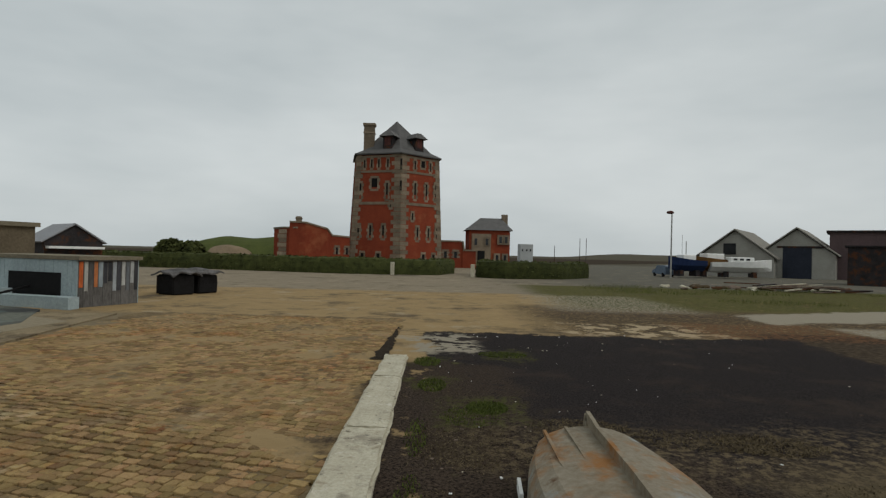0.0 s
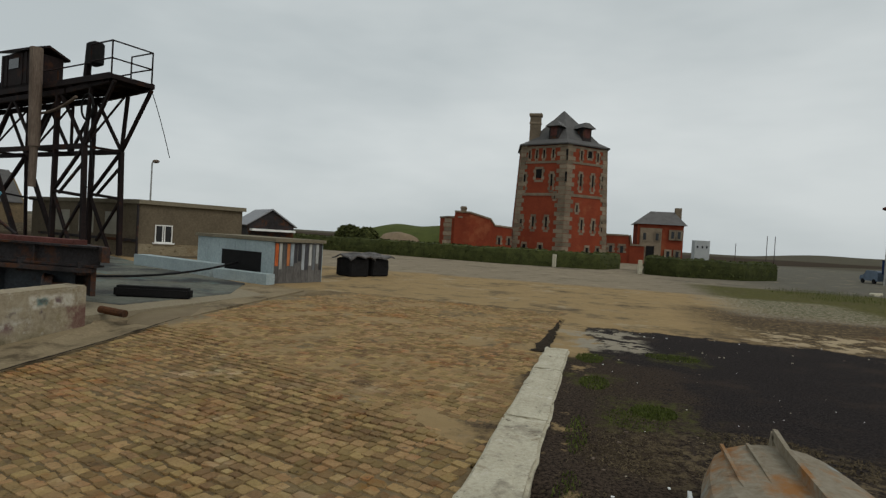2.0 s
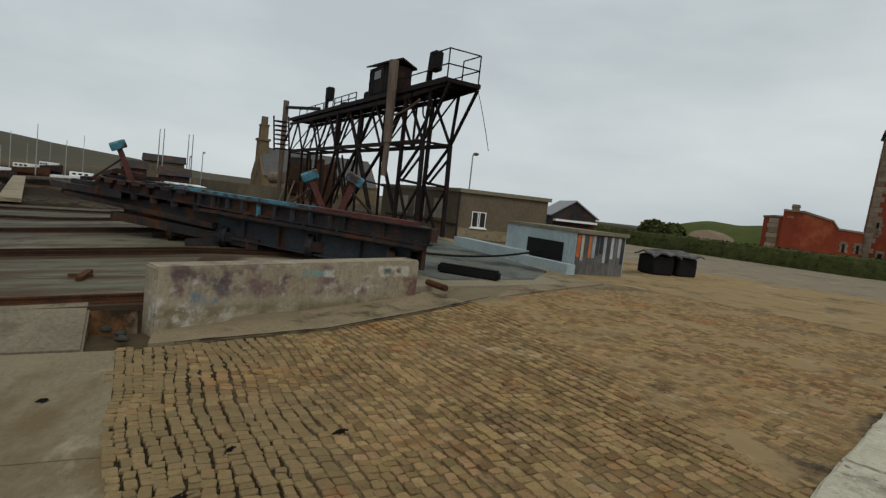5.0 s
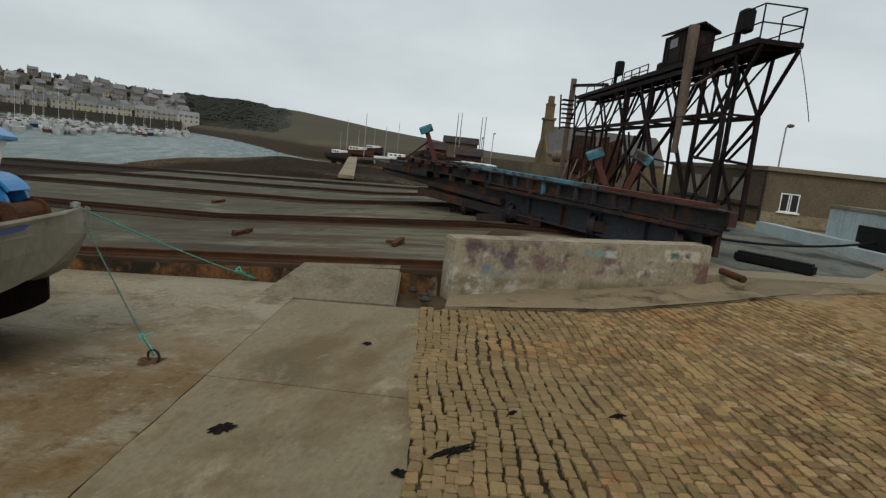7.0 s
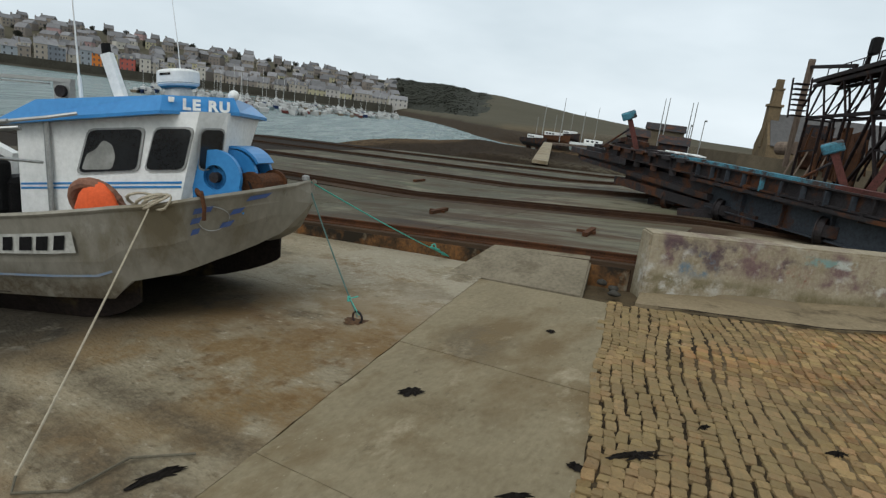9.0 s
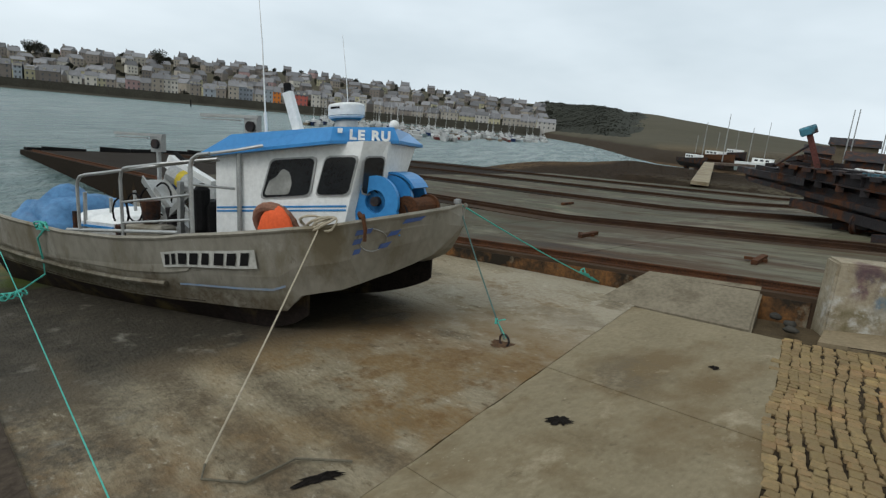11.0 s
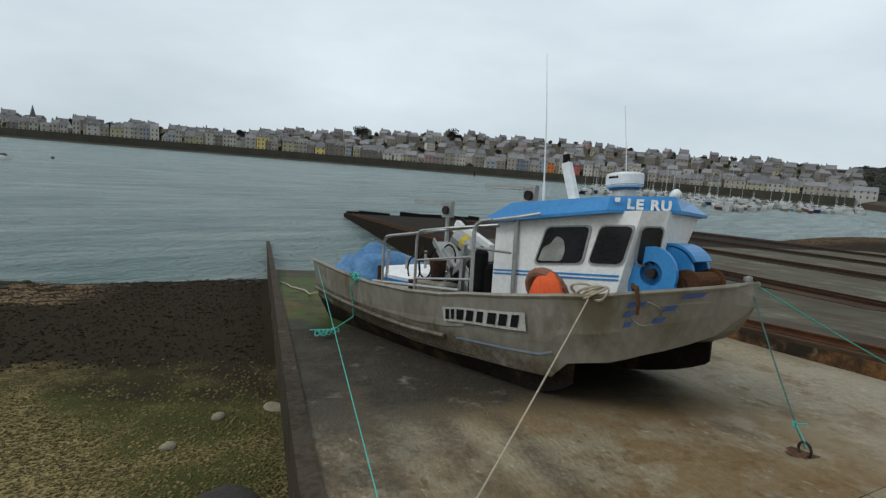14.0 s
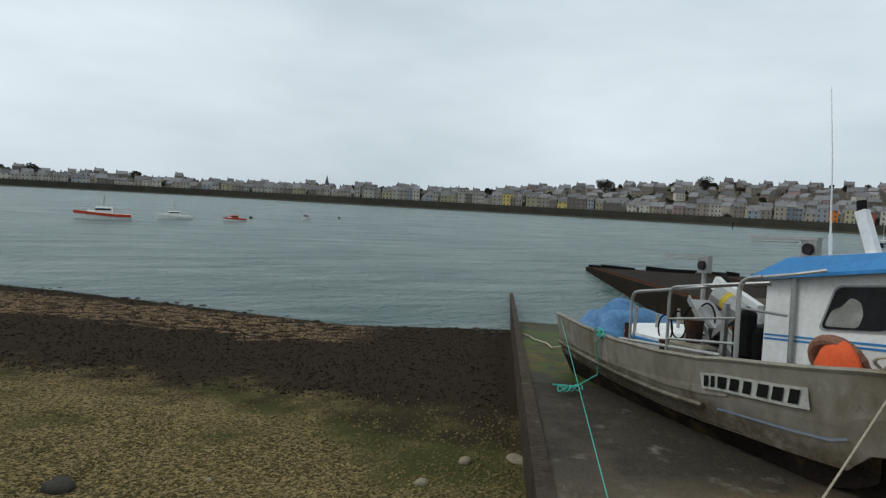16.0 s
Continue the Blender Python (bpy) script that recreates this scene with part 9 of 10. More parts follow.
setts = thing("sett_paving", label="ochre stone setts sloping towards the slip", category="paving", kind="structure")
M_BED = material("sandy_joint", (0.225, 0.165, 0.092), (0.075, 0.052, 0.028), rough=0.95, amount=0.8, scale=0.9, fine=12, bump=0.7)
for s0, s1, w0, w1 in ((-0.8, 2, -1, 3.2), (-0.4, 2.5, 3.2, 5.4), (0.2, 3, 5.4, 9)):
    shore_stain(M_BED, (0.017, 0.012, 0.008), s0, s1, w0, w1, 0.35, 1.6, 0.30, 1.0, None, 0.8)


def open_joint(q):
    """How far the joints are washed out: deep along the ramp, in patches elsewhere."""
    k = noise.noise(Vector((q.x * 0.55, q.y * 0.55, 9.0))) + 0.5 * noise.noise(Vector((q.x * 1.7, q.y * 1.7, 4.0)))
    edge = smooth(-(q - EDGE0).dot(E2), -1.7 - 1.2 * k, -0.5 - 1.2 * k)
    return max(edge * smooth(k, -0.75, -0.35), 0.8 * smooth(k, 0.22, 0.42))


bm = bmesh.new()
bgrid = {}
for i in range(-6, 42):
    for j in range(-14, 80):
        q = EDGE0 + E1 * (i * 0.25 - 2.2) + E2 * (j * 0.22)
        if in_setts(q.x, q.y) or in_setts(q.x + 0.25, q.y) or in_setts(q.x - 0.25, q.y) or in_setts(q.x, q.y - 0.25):
            far_ = smooth(q.y, 8.0, 13.5)
            z = ramp_z(SW(q.x, q.y)[0]) - 0.0030 + 0.003 * far_ - 0.016 * open_joint(q) + 0.010 * noise.noise(q * 1.5) + 0.010 * noise.noise(q * 0.9 + Vector((3, 7, 0)))
            bgrid[i, j] = bm.verts.new((min(q.x, -0.84), q.y, max(z, 0.006 if q.y > 14 else z)))
for (i, j), v in list(bgrid.items()):
    c = [bgrid.get(k) for k in ((i, j), (i + 1, j), (i + 1, j + 1), (i, j + 1))]
    if all(c):
        f = bm.faces.new(c)
bmesh.ops.recalc_face_normals(bm, faces=bm.faces)
for f in bm.faces:
    if f.normal.z < 0:
        f.normal_flip()
part("sett_bed", bm, M_BED, setts, "sandy earth in the joints", smooth_faces=True)


def sett_shape(a, b, r):
    """One worn sett a by b with rounded corners: corners and faces."""
    j = lambda k: r.uniform(-k, k)
    corner = [(sx * a / 2 + j(0.009), sy * b / 2 + j(0.009)) for sx, sy in ((-1, -1), (1, -1), (1, 1), (-1, 1))]
    rim = []
    for k in range(4):
        p, q, n_ = Vector(corner[k - 1]), Vector(corner[k]), Vector(corner[(k + 1) % 4])
        rim += [q.lerp(p, r.uniform(0.06, 0.17)), q.lerp(n_, r.uniform(0.06, 0.17))]
    tilt = (j(0.02), j(0.02))
    lo = [Vector((v.x, v.y, -0.035)) for v in rim]
    top = [Vector((v.x * 0.95, v.y * 0.95, v.x * tilt[0] + v.y * tilt[1] + j(0.0012))) for v in rim]
    low_top = [Vector((v.x, v.y, -0.005)) for v in rim]
    fs = [tuple(range(16, 24))]
    for k in range(8):
        n_ = (k + 1) % 8
        fs += [(k, n_, 8 + n_, 8 + k), (8 + k, 8 + n_, 16 + n_, 16 + k)]
    return lo + low_top + top, fs


sr = random.Random(77)
near_meshes = []
for k in range(10):
    vs, fs = sett_shape(0.116, 0.101, sr)
    me = bpy.data.meshes.new("sett")
    me.from_pydata([tuple(v) for v in vs], [], fs)
    me.materials.append(M_SETT)
    near_meshes.append(me)
verts, faces, count = [], [], 0
row, pos2 = 0, -2.6
while pos2 < 17.5:
    wd = sr.uniform(0.080, 0.116)
    pos1 = -2.2 + sr.uniform(0, 0.2)
    while pos1 < 7.2:
        ln = sr.choice([sr.uniform(0.07, 0.10), sr.uniform(0.09, 0.15)])
        wob = 0.085 * noise.noise(Vector((pos1 * 0.7, row * 0.15, 5))) + sr.uniform(-0.013, 0.013)
        c = EDGE0 + E1 * (pos1 + ln / 2) + E2 * (pos2 + wd / 2 + wob)
        pos1 += ln + sr.uniform(0.002, 0.010)
        if not in_setts(c.x, c.y):
            continue
        s, w = SW(c.x, c.y)
        z = ramp_z(s) + 0.004 + sr.uniform(-0.003, 0.003) + 0.010 * noise.noise(c * 1.5)
        rot = sr.gauss(0, 4.5)
        m = Matrix(((E1.x, E2.x, 0, c.x), (E1.y, E2.y, 0, c.y), (0, 0, 1, z), (0, 0, 0, 1))) @ pose(0, 0, 0, sr.uniform(-0.8, 0.8), sr.uniform(-0.8, 0.8), rot)
        if count < 300 and -0.4 < (c - EDGE0).dot(E1) < 2.6 and pos2 < 1.2 and pos2 > 0:
            ob = new("sett", sr.choice(near_meshes))
            ob.parent = setts
            gap_ = 0.0065 * open_joint(c)
            ob.matrix_world = m @ Matrix.Diagonal(((ln - gap_) / 0.119, (wd - gap_) / 0.105, 1, 1))
            count += 1
            continue
        gap_ = 0.0065 * open_joint(c)
        vs, fs = sett_shape(ln - 0.002 - gap_, wd - 0.003 - gap_, sr)
        n0 = len(verts)
        verts += [tuple(m @ v) for v in vs]
        faces += [tuple(n0 + i for i in f) for f in fs]
    pos2 += wd + sr.uniform(0.001, 0.006)
    row += 1
me = bpy.data.meshes.new("sett_field")
me.from_pydata(verts, [], faces)
me.materials.append(M_SETT)
ob = new("sett_field", me)
ob.parent = setts
tagged(ob, "ochre worn setts", kind="stuff")
# ragged open crack between the setts and the wall's footing
bm = bmesh.new()
left_, right_ = [], []
for k in range(64):
    y = 2.7 + 0.085 * k
    wide_ = max(0.003, 0.030 * (0.45 + 1.5 * noise.noise(Vector((y * 5.3, 3.0, 0.0)))) * smooth(8.3 - y, 0, 1.5))
    x = footing_x(y) + 0.04 + 0.03 * noise.noise(Vector((y * 3.1, 0.0, 6.0)))
    z = ramp_z(SW(x, y)[0]) + 0.042
    left_.append(bm.verts.new((x - wide_, y, z)))
    right_.append(bm.verts.new((x + wide_, y, z - 0.006)))
for a, b, c, d_ in zip(left_, right_, right_[1:], left_[1:]):
    bm.faces.new((a, b, c, d_))
M_CRACK = material("washed_earth", (0.05, 0.036, 0.022), (0.008, 0.006, 0.005), rough=0.95, amount=1.0, scale=6, fine=30, bump=0.9)
tagged(part("footing_crack", bm, M_CRACK), "dark ragged crack along the wall's concrete footing", "crack", kind="structure")
# the washed-out crack at the kerb's end
bm = bmesh.new()
crack = [(8.75 + 0.13 * k, max(0.008, 0.13 - 0.0042 * k + 0.05 * noise.noise(Vector((k * 0.7, 0, 0))))) for k in range(31)]
edge_l = [bm.verts.new((-0.92 - k + 0.09 * noise.noise(Vector((y * 2.6, 1, 0))), y, 0.014)) for y, k in crack]
edge_r = [bm.verts.new((-0.90 + k * 0.8 + 0.09 * noise.noise(Vector((y * 2.6, 1, 0))) + 0.05 * noise.noise(Vector((y * 6.0, 8, 0))), y, 0.014)) for y, k in crack]
for a, b, c, d_ in zip(edge_l, edge_r, edge_r[1:], edge_l[1:]):
    bm.faces.new((a, b, c, d_))
tagged(part("washed_out_crack", bm, M_CRACK), "dark washed-out crack at the end of the kerb", "crack", kind="structure")

# ---- far shore: sea wall, town, marina ----
def shore_point(az, d, z=0.0):
    a = radians(az)
    return Vector((-math.sin(a) * d, math.cos(a) * d, z))


def shore_d(az):
    return lerp(az, SHORE_L) if az <= 180 else lerp(az - 360, SHORE)


seawall = thing("sea_wall", label="long dark stone sea wall along the far quay", category="sea wall", kind="structure")
M_SEAWALL = material("dark_sea_wall", (0.07, 0.065, 0.05), (0.038, 0.034, 0.026), rough=0.9, scale=0.15, fine=1.5, bump=0.5)
azs = [97 + 3 * i for i in range(37)]
bm = bmesh.new()
rr = []
for az in azs:
    d_ = shore_d(az) - 6
    rr.append([shore_point(az, d_ - 14, WATER - 0.6), shore_point(az, d_ - 5, WATER + 1.1), shore_point(az, d_ - 4.6, 2.5), shore_point(az, d_ + 3, 2.5), shore_point(az, d_ + 3, -4)])
loft(bm, rr, close=True)
part("wall", bm, M_SEAWALL, seawall)

HOUSE_COL = [(0.522, 0.487, 0.418), (0.400, 0.365, 0.304), (0.322, 0.278, 0.226), (0.435, 0.365, 0.217), (0.235, 0.204, 0.174), (0.313, 0.187, 0.157), (0.244, 0.270, 0.296), (0.365, 0.322, 0.261), (0.200, 0.174, 0.152), (0.470, 0.444, 0.400), (0.435, 0.400, 0.261), (0.383, 0.261, 0.244), (0.348, 0.383, 0.400)]
M_HOUSE = [material("house_render", c, tuple(v * 0.8 for v in c), rough=0.9, scale=0.3, fine=3, bump=0.1, vary=0.16) for c in HOUSE_COL]
M_ORANGEHOUSE = material("orange_house", (0.68, 0.22, 0.05), (0.55, 0.18, 0.04), rough=0.9, scale=0.3, fine=3, bump=0.1)
M_YELLOWHOUSE = material("yellow_house", (0.68, 0.55, 0.2), (0.58, 0.46, 0.16), rough=0.9, scale=0.3, fine=3, bump=0.1)
M_PINK = material("red_front_house", (0.45, 0.13, 0.10), (0.36, 0.10, 0.08), rough=0.9, scale=0.3, fine=3, bump=0.1)
M_FARROOF = material("far_slate", (0.21, 0.206, 0.205), (0.15, 0.146, 0.145), rough=0.7, scale=0.4, fine=3, bump=0.2, vary=0.35)
M_FARWIN = material("far_window", (0.11, 0.112, 0.118), (0.075, 0.077, 0.08), rough=0.3, bump=0.0)


def cube_mesh(name, pts_faces, mat):
    me = bpy.data.meshes.new(name)
    me.from_pydata(*pts_faces)
    me.materials.append(mat)
    return me


def box_data(x0, x1, y0, y1, z0, z1):
    v = [(x, y, z) for z in (z0, z1) for y in (y0, y1) for x in (x0, x1)]
    return v, [], [(0, 2, 3, 1), (4, 5, 7, 6), (0, 1, 5, 4), (2, 6, 7, 3), (0, 4, 6, 2), (1, 3, 7, 5)]


def gable_data(w, d, e, h, over=0.3):
    a, b = w / 2 + over * 0.2, d / 2 + over
    v = [(-a, -b, e), (a, -b, e), (a, b, e), (-a, b, e), (-a, 0, h), (a, 0, h)]
    return v, [], [(0, 1, 5, 4), (2, 3, 4, 5), (0, 4, 3), (1, 2, 5), (0, 3, 2, 1)]


win_mesh = cube_mesh("window", box_data(-0.42, 0.42, -0.08, 0.08, -0.62, 0.62), M_FARWIN)
chim_mesh = cube_mesh("chimney", box_data(-0.35, 0.35, -0.8, 0.8, 0, 2.2), M_HOUSE[4])
gable_win = cube_mesh("dormer", box_data(-0.7, 0.7, -0.9, 0.9, -0.7, 0.7), M_HOUSE[1])
wall_cache, roof_cache = {}, {}


def house(az, d, z, wide, deep, eave, ridge, mi, rows, turn=0.0, dormers=0, label=None):
    p = shore_point(az, d, z)
    h_ = thing("house", Matrix.Translation(p) @ pose(0, 0, 0, 0, 0, az + 180 + turn), label or "far terraced house with slate roof across the harbour", "house", "houses across the harbour")
    key = (round(wide), round(eave * 2), mi if isinstance(mi, int) else mi.name)
    if key not in wall_cache:
        w_ = round(wide)
        e_ = round(eave * 2) / 2
        wall_cache[key] = cube_mesh("wall", box_data(-w_ / 2, w_ / 2, -deep / 2, deep / 2, -6, e_), M_HOUSE[mi] if isinstance(mi, int) else mi)
        k2 = key[:2]
        if k2 not in roof_cache:
            g_ = gable_data(w_, deep, e_, e_ + ridge)
            roof_cache[k2] = cube_mesh("roof", g_, M_FARROOF)
    for nm, me in (("wall", wall_cache[key]), ("roof", roof_cache[key[:2]])):
        o = new(nm, me)
        o.parent = h_
    w_, e_ = round(wide), round(eave * 2) / 2
    o = new("chimney", chim_mesh)
    o.parent, o.location = h_, (w_ / 2 - 0.5, 0, e_ + ridge - 1.2)
    for k in range(rows):
        n_ = max(2, int(w_ / 2.6))
        for i in range(n_):
            o = new("window", win_mesh)
            o.parent = h_
            o.location = (-w_ / 2 + (i + 0.5) * w_ / n_, deep / 2 + 0.02, 1.7 + k * 2.8)
    for i in range(dormers):
        o = new("dormer", gable_win)
        o.parent = h_
        o.location = (-w_ / 2 + (i + 0.5) * w_ / dormers, deep / 2 - 1.4, e_ + 1.1)
    return h_


tr = random.Random(9)
az = 96.5
while az < 200:
    d0 = shore_d(az)
    wide = tr.choice([4, 5, 5, 6, 6, 7, 8, 10] if az > 112 else [8, 9, 11, 12])
    step_ = math.degrees(wide / (d0 + 12))
    gap = tr.random()
    mi = tr.choice(([0, 9, 9, 1, 1, 7, 10] if az < 106 else [1, 1, 2, 4, 4, 5, 7, 8]) if az < 114 else [0, 0, 1, 2, 3, 4, 5, 6, 7, 8, 9, 10, 10, 11, 12] if az < 150 else [0, 0, 0, 9, 9, 1, 1, 7, 10, 12, 4])
    eave = tr.choice([4.5, 5.0, 5.5, 6.0]) if az < 112 else tr.choice([5.5, 6.5, 7.5, 8.0, 9.0]) if az < 165 else tr.choice([4, 4.5, 5.5, 6])
    rows = 2 if eave < 7 else 3
    special = {122.5: M_ORANGEHOUSE, 150: M_YELLOWHOUSE, 119.6: M_PINK, 139: M_PINK, 144.2: M_YELLOWHOUSE}
    for k, v in special.items():
        if abs(az - k) < step_ * 0.5:
            mi = v
    house(az, d0 + 12, 1.5, wide, 8, eave, tr.choice([2.6, 3.2, 3.8]), mi, rows, tr.uniform(-6, 6), tr.choice([0, 0, 2, 3]))
    az += step_ + (0.0 if gap < 0.86 else tr.uniform(0.2, 0.9))
far_v, far_f, far_m = [], [], []
for row in range(1, 9):
    az = 97 + tr.uniform(0, 2)
    while az < 196:
        d0 = shore_d(az) + 16 + row * 29 + tr.uniform(-12, 12)
        p = shore_point(az, d0)
        z = ground_z(p.x, p.y)
        wide = tr.choice([7, 8, 9, 11])
        eave_, ridge_, mi = tr.choice([3.5, 4.5, 5.5, 6.5]), tr.choice([2.6, 3.2, 3.8]), tr.choice([0, 1, 2, 2, 4, 4, 4, 7, 8, 8, 8, 10, 11])
        turn_ = tr.uniform(-40, 40)
        if tr.random() < (0.8 if az < 165 else 0.5) and row < 3:
            house(az, d0, z, wide, 8, eave_, ridge_, mi, 1, turn_, 0, "far slate-roofed house on the hillside")
        elif row > 2 and tr.random() < (0.8 if az < 150 else 0.45) and (row < 8 or 100 < az < 150):
            m = Matrix.Translation((p.x, p.y, z)) @ pose(0, 0, 0, 0, 0, az + 180 + turn_)
            bits = [(box_data(-wide / 2, wide / 2, -4, 4, -6, eave_), mi), (gable_data(wide, 8, eave_, eave_ + ridge_), len(M_HOUSE)), (box_data(wide / 2 - 0.85, wide / 2 - 0.15, -0.8, 0.8, eave_ + 1, eave_ + ridge_ + 1.0), 4)]
            bits += [(box_data(x - 0.45, x + 0.45, 3.9, 4.1, zw, zw + 1.3), len(M_HOUSE) + 1) for x in (-wide * 0.3, 0.0, wide * 0.3) for zw in ((1.0,) if eave_ < 5 else (1.0, 3.6))]
            for (vs, _, fs), k in bits:
                n0 = len(far_v)
                far_v += [tuple(m @ Vector(v)) for v in vs]
                far_f += [tuple(n0 + i for i in f) for f in fs]
                far_m += [k] * len(fs)
        az += math.degrees(wide / d0) * tr.uniform(1.15, 2.3)
me = bpy.data.meshes.new("hillside_houses")
me.from_pydata(far_v, [], far_f)
for mat in M_HOUSE + [M_FARROOF, M_FARWIN]:
    me.materials.append(mat)
me.polygons.foreach_set("material_index", far_m)
tagged(new("hillside_houses", me), "grey slate-roofed houses crowding the far hillside", "houses", kind="stuff")
ch_ = thing("church_spire", Matrix.Translation(shore_point(167.7, 640, 6)), "far grey church spire above the town", "church")
part("spire", loft(bmesh.new(), [[Vector((r * math.cos(a), r * math.sin(a), z)) for a in [k * math.pi / 3 for k in range(6)]] for r, z in ((2.6, -4), (2.6, 9), (0.1, 19))], close=True), M_SLATE, ch_)


def far_tree(az, d, z, h, r, seed, label="dark broad-crowned tree above the roofs"):
    t_ = thing("tree", Matrix.Translation(shore_point(az, d, z)), label, "tree", "trees across the harbour")
    rr_ = random.Random(seed)
    part("trunk", tube(bmesh.new(), [(0, 0, -2), (0.2, 0, h * 0.4), (0.1, 0.2, h * 0.75)], 0.5, 7, taper=0.15), M_PILE, t_)
    crown = crown_data(h, r, rr_)
    me = bpy.data.meshes.new("crown")
    me.from_pydata([tuple(v) for v in crown[0]], [], crown[1])
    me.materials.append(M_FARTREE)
    o = new("crown", me)
    o.parent = t_


def crown_data(h, r, rr_, clumps=7, leaves=170, size=1.0):
    """Leaf clumps of one crown: corners and faces."""
    verts, faces = [], []
    for c in range(clumps):
        cc = Vector((rr_.uniform(-0.5, 0.5) * r, rr_.uniform(-0.5, 0.5) * r, h * 0.58 + rr_.uniform(-0.35, 0.3) * h * 0.6))
        cr = r * rr_.uniform(0.4, 0.62)
        for i in range(leaves):
            v = Vector((rr_.gauss(0, 1), rr_.gauss(0, 1), rr_.gauss(0, 0.85))).normalized() * cr * rr_.uniform(0.55, 1.05) + cc
            a = Vector((rr_.uniform(-1, 1), rr_.uniform(-1, 1), rr_.uniform(-1, 1))).normalized() * rr_.uniform(0.3, 0.75) * size
            b = a.orthogonal() * 0.8
            n0 = len(verts)
            verts += [v - a, v + b, v + a, v - b]
            faces.append((n0, n0 + 1, n0 + 2, n0 + 3))
    return verts, faces


def woodland(spots, name, label, leaves, size):
    """Many far trees or bushes that nobody could count, as one sheet of crowns."""
    verts, faces = [], []
    for az, d0, dz, h, r, seed in spots:
        p = shore_point(az, d0)
        o = Vector((p.x, p.y, ground_z(p.x, p.y) + dz))
        vs, fs = crown_data(h, r, random.Random(seed), 6, leaves, size)
        n0 = len(verts)
        verts += [tuple(o + v) for v in vs]
        faces += [tuple(n0 + k for k in f) for f in fs]
    me = bpy.data.meshes.new(name)
    me.from_pydata(verts, [], faces)
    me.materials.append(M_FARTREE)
    tagged(new(name, me), label, "trees", kind="stuff")


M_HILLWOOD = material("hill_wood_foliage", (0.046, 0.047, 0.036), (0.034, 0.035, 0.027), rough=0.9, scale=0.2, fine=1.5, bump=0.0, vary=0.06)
# distance haze is put into this colour: foliage lifted and greyed
M_FARTREE = material("hazy_far_foliage", (0.105, 0.103, 0.082), (0.075, 0.075, 0.06), rough=0.9, scale=0.3, fine=2, bump=0.0, vary=0.14)
far_tree(140.75, 560, 17.5, 15.5, 7.5, 1)
far_tree(131.95, 580, 24, 15.5, 8.0, 2, "dark flat-topped pine above the roofs")
far_tree(118.5, 600, 23, 9, 5, 3)
far_tree(191.6, 620, 5, 13, 6.5, 4)
far_tree(184.3, 600, 4, 12, 5, 5, "dark conical conifer above the roofs")
for i in range(90):
    az = tr.uniform(96, 196)
    d0 = shore_d(az) + tr.uniform(70, 300)
    p = shore_point(az, d0)
    far_tree(az, d0, ground_z(p.x, p.y) - 1, tr.uniform(4, 7.5), tr.uniform(2.5, 4.5), 20 + i, "dark tree among the far houses")
spots = []
for i in range(170):
    az = tr.uniform(96, 198)
    spots.append((az, shore_d(az) + tr.uniform(190, 330), -1.2, tr.uniform(3, 6.5), tr.uniform(2.5, 5), 600 + i))
woodland(spots, "garden_trees", "far trees and gardens along the hill crest", 110, 0.7)
spots = []
for i in range(420):
    az = tr.uniform(97, 190)
    spots.append((az, shore_d(az) + tr.uniform(35, 240), -1.5, tr.uniform(3, 5.5), tr.uniform(2.0, 4.2), 900 + i))
woodland(spots, "hillside_gardens", "bushes and trees between the hillside houses", 60, 0.75)
# the wood at the harbour head: one closed canopy with leaves over it
def wood_edge(az, d0):
    return smooth(az + 1.6 * noise.noise(Vector((az * 0.9, d0 * 0.012, 1.0))), 85.6, 92.5) * smooth(98.3, az, az + 1.2) * smooth(d0, shore_d(az) + 26, shore_d(az) + 60)


def canopy(x, y, az, d0):
    lump = 0.5 + 0.9 * noise.noise(Vector((x * 0.055, y * 0.055, 2.0))) + 0.8 * noise.noise(Vector((x * 0.17, y * 0.17, 5.0)))
    return ground_z(x, y) - 1.0 + (2.3 + 2.0 * lump) * wood_edge(az, d0)


bm = bmesh.new()
grid = []
for i in range(90):
    az = 84.6 + i * 0.152
    line = []
    for j in range(70):
        d0 = shore_d(az) + 24 + j * 4.4
        q = shore_point(az, d0)
        line.append(bm.verts.new((q.x, q.y, canopy(q.x, q.y, az, d0))))
    grid.append(line)
for u, v in zip(grid, grid[1:]):
    for j in range(69):
        bm.faces.new((u[j], u[j + 1], v[j + 1], v[j]))
bmesh.ops.recalc_face_normals(bm, faces=bm.faces)
wood = part("hill_wood", bm, M_HILLWOOD, smooth_faces=True)
tagged(wood, "dark wooded slope at the harbour head", "trees", kind="stuff")
verts, faces = [], []
wr = random.Random(61)
for i in range(44000):
    az = wr.uniform(86, 98.2)
    d0 = shore_d(az) + 26 + 300 * wr.random()
    if wr.random() > wood_edge(az, d0) ** 3:
        continue
    q = shore_point(az, d0)
    v = Vector((q.x, q.y, canopy(q.x, q.y, az, d0) + wr.uniform(-0.25, 0.25)))
    a = Vector((wr.uniform(-1, 1), wr.uniform(-1, 1), wr.uniform(-0.6, 0.6))).normalized() * wr.uniform(0.14, 0.36)
    b = a.orthogonal()
    n0 = len(verts)
    verts += [tuple(v - a), tuple(v + b), tuple(v + a), tuple(v - b)]
    faces.append((n0, n0 + 1, n0 + 2, n0 + 3))
me = bpy.data.meshes.new("wood_leaves")
me.from_pydata(verts, [], faces)
me.materials.append(M_HILLWOOD)
tagged(new("wood_leaves", me), "dull green leaves of the wooded slope", "leaves", kind="stuff")


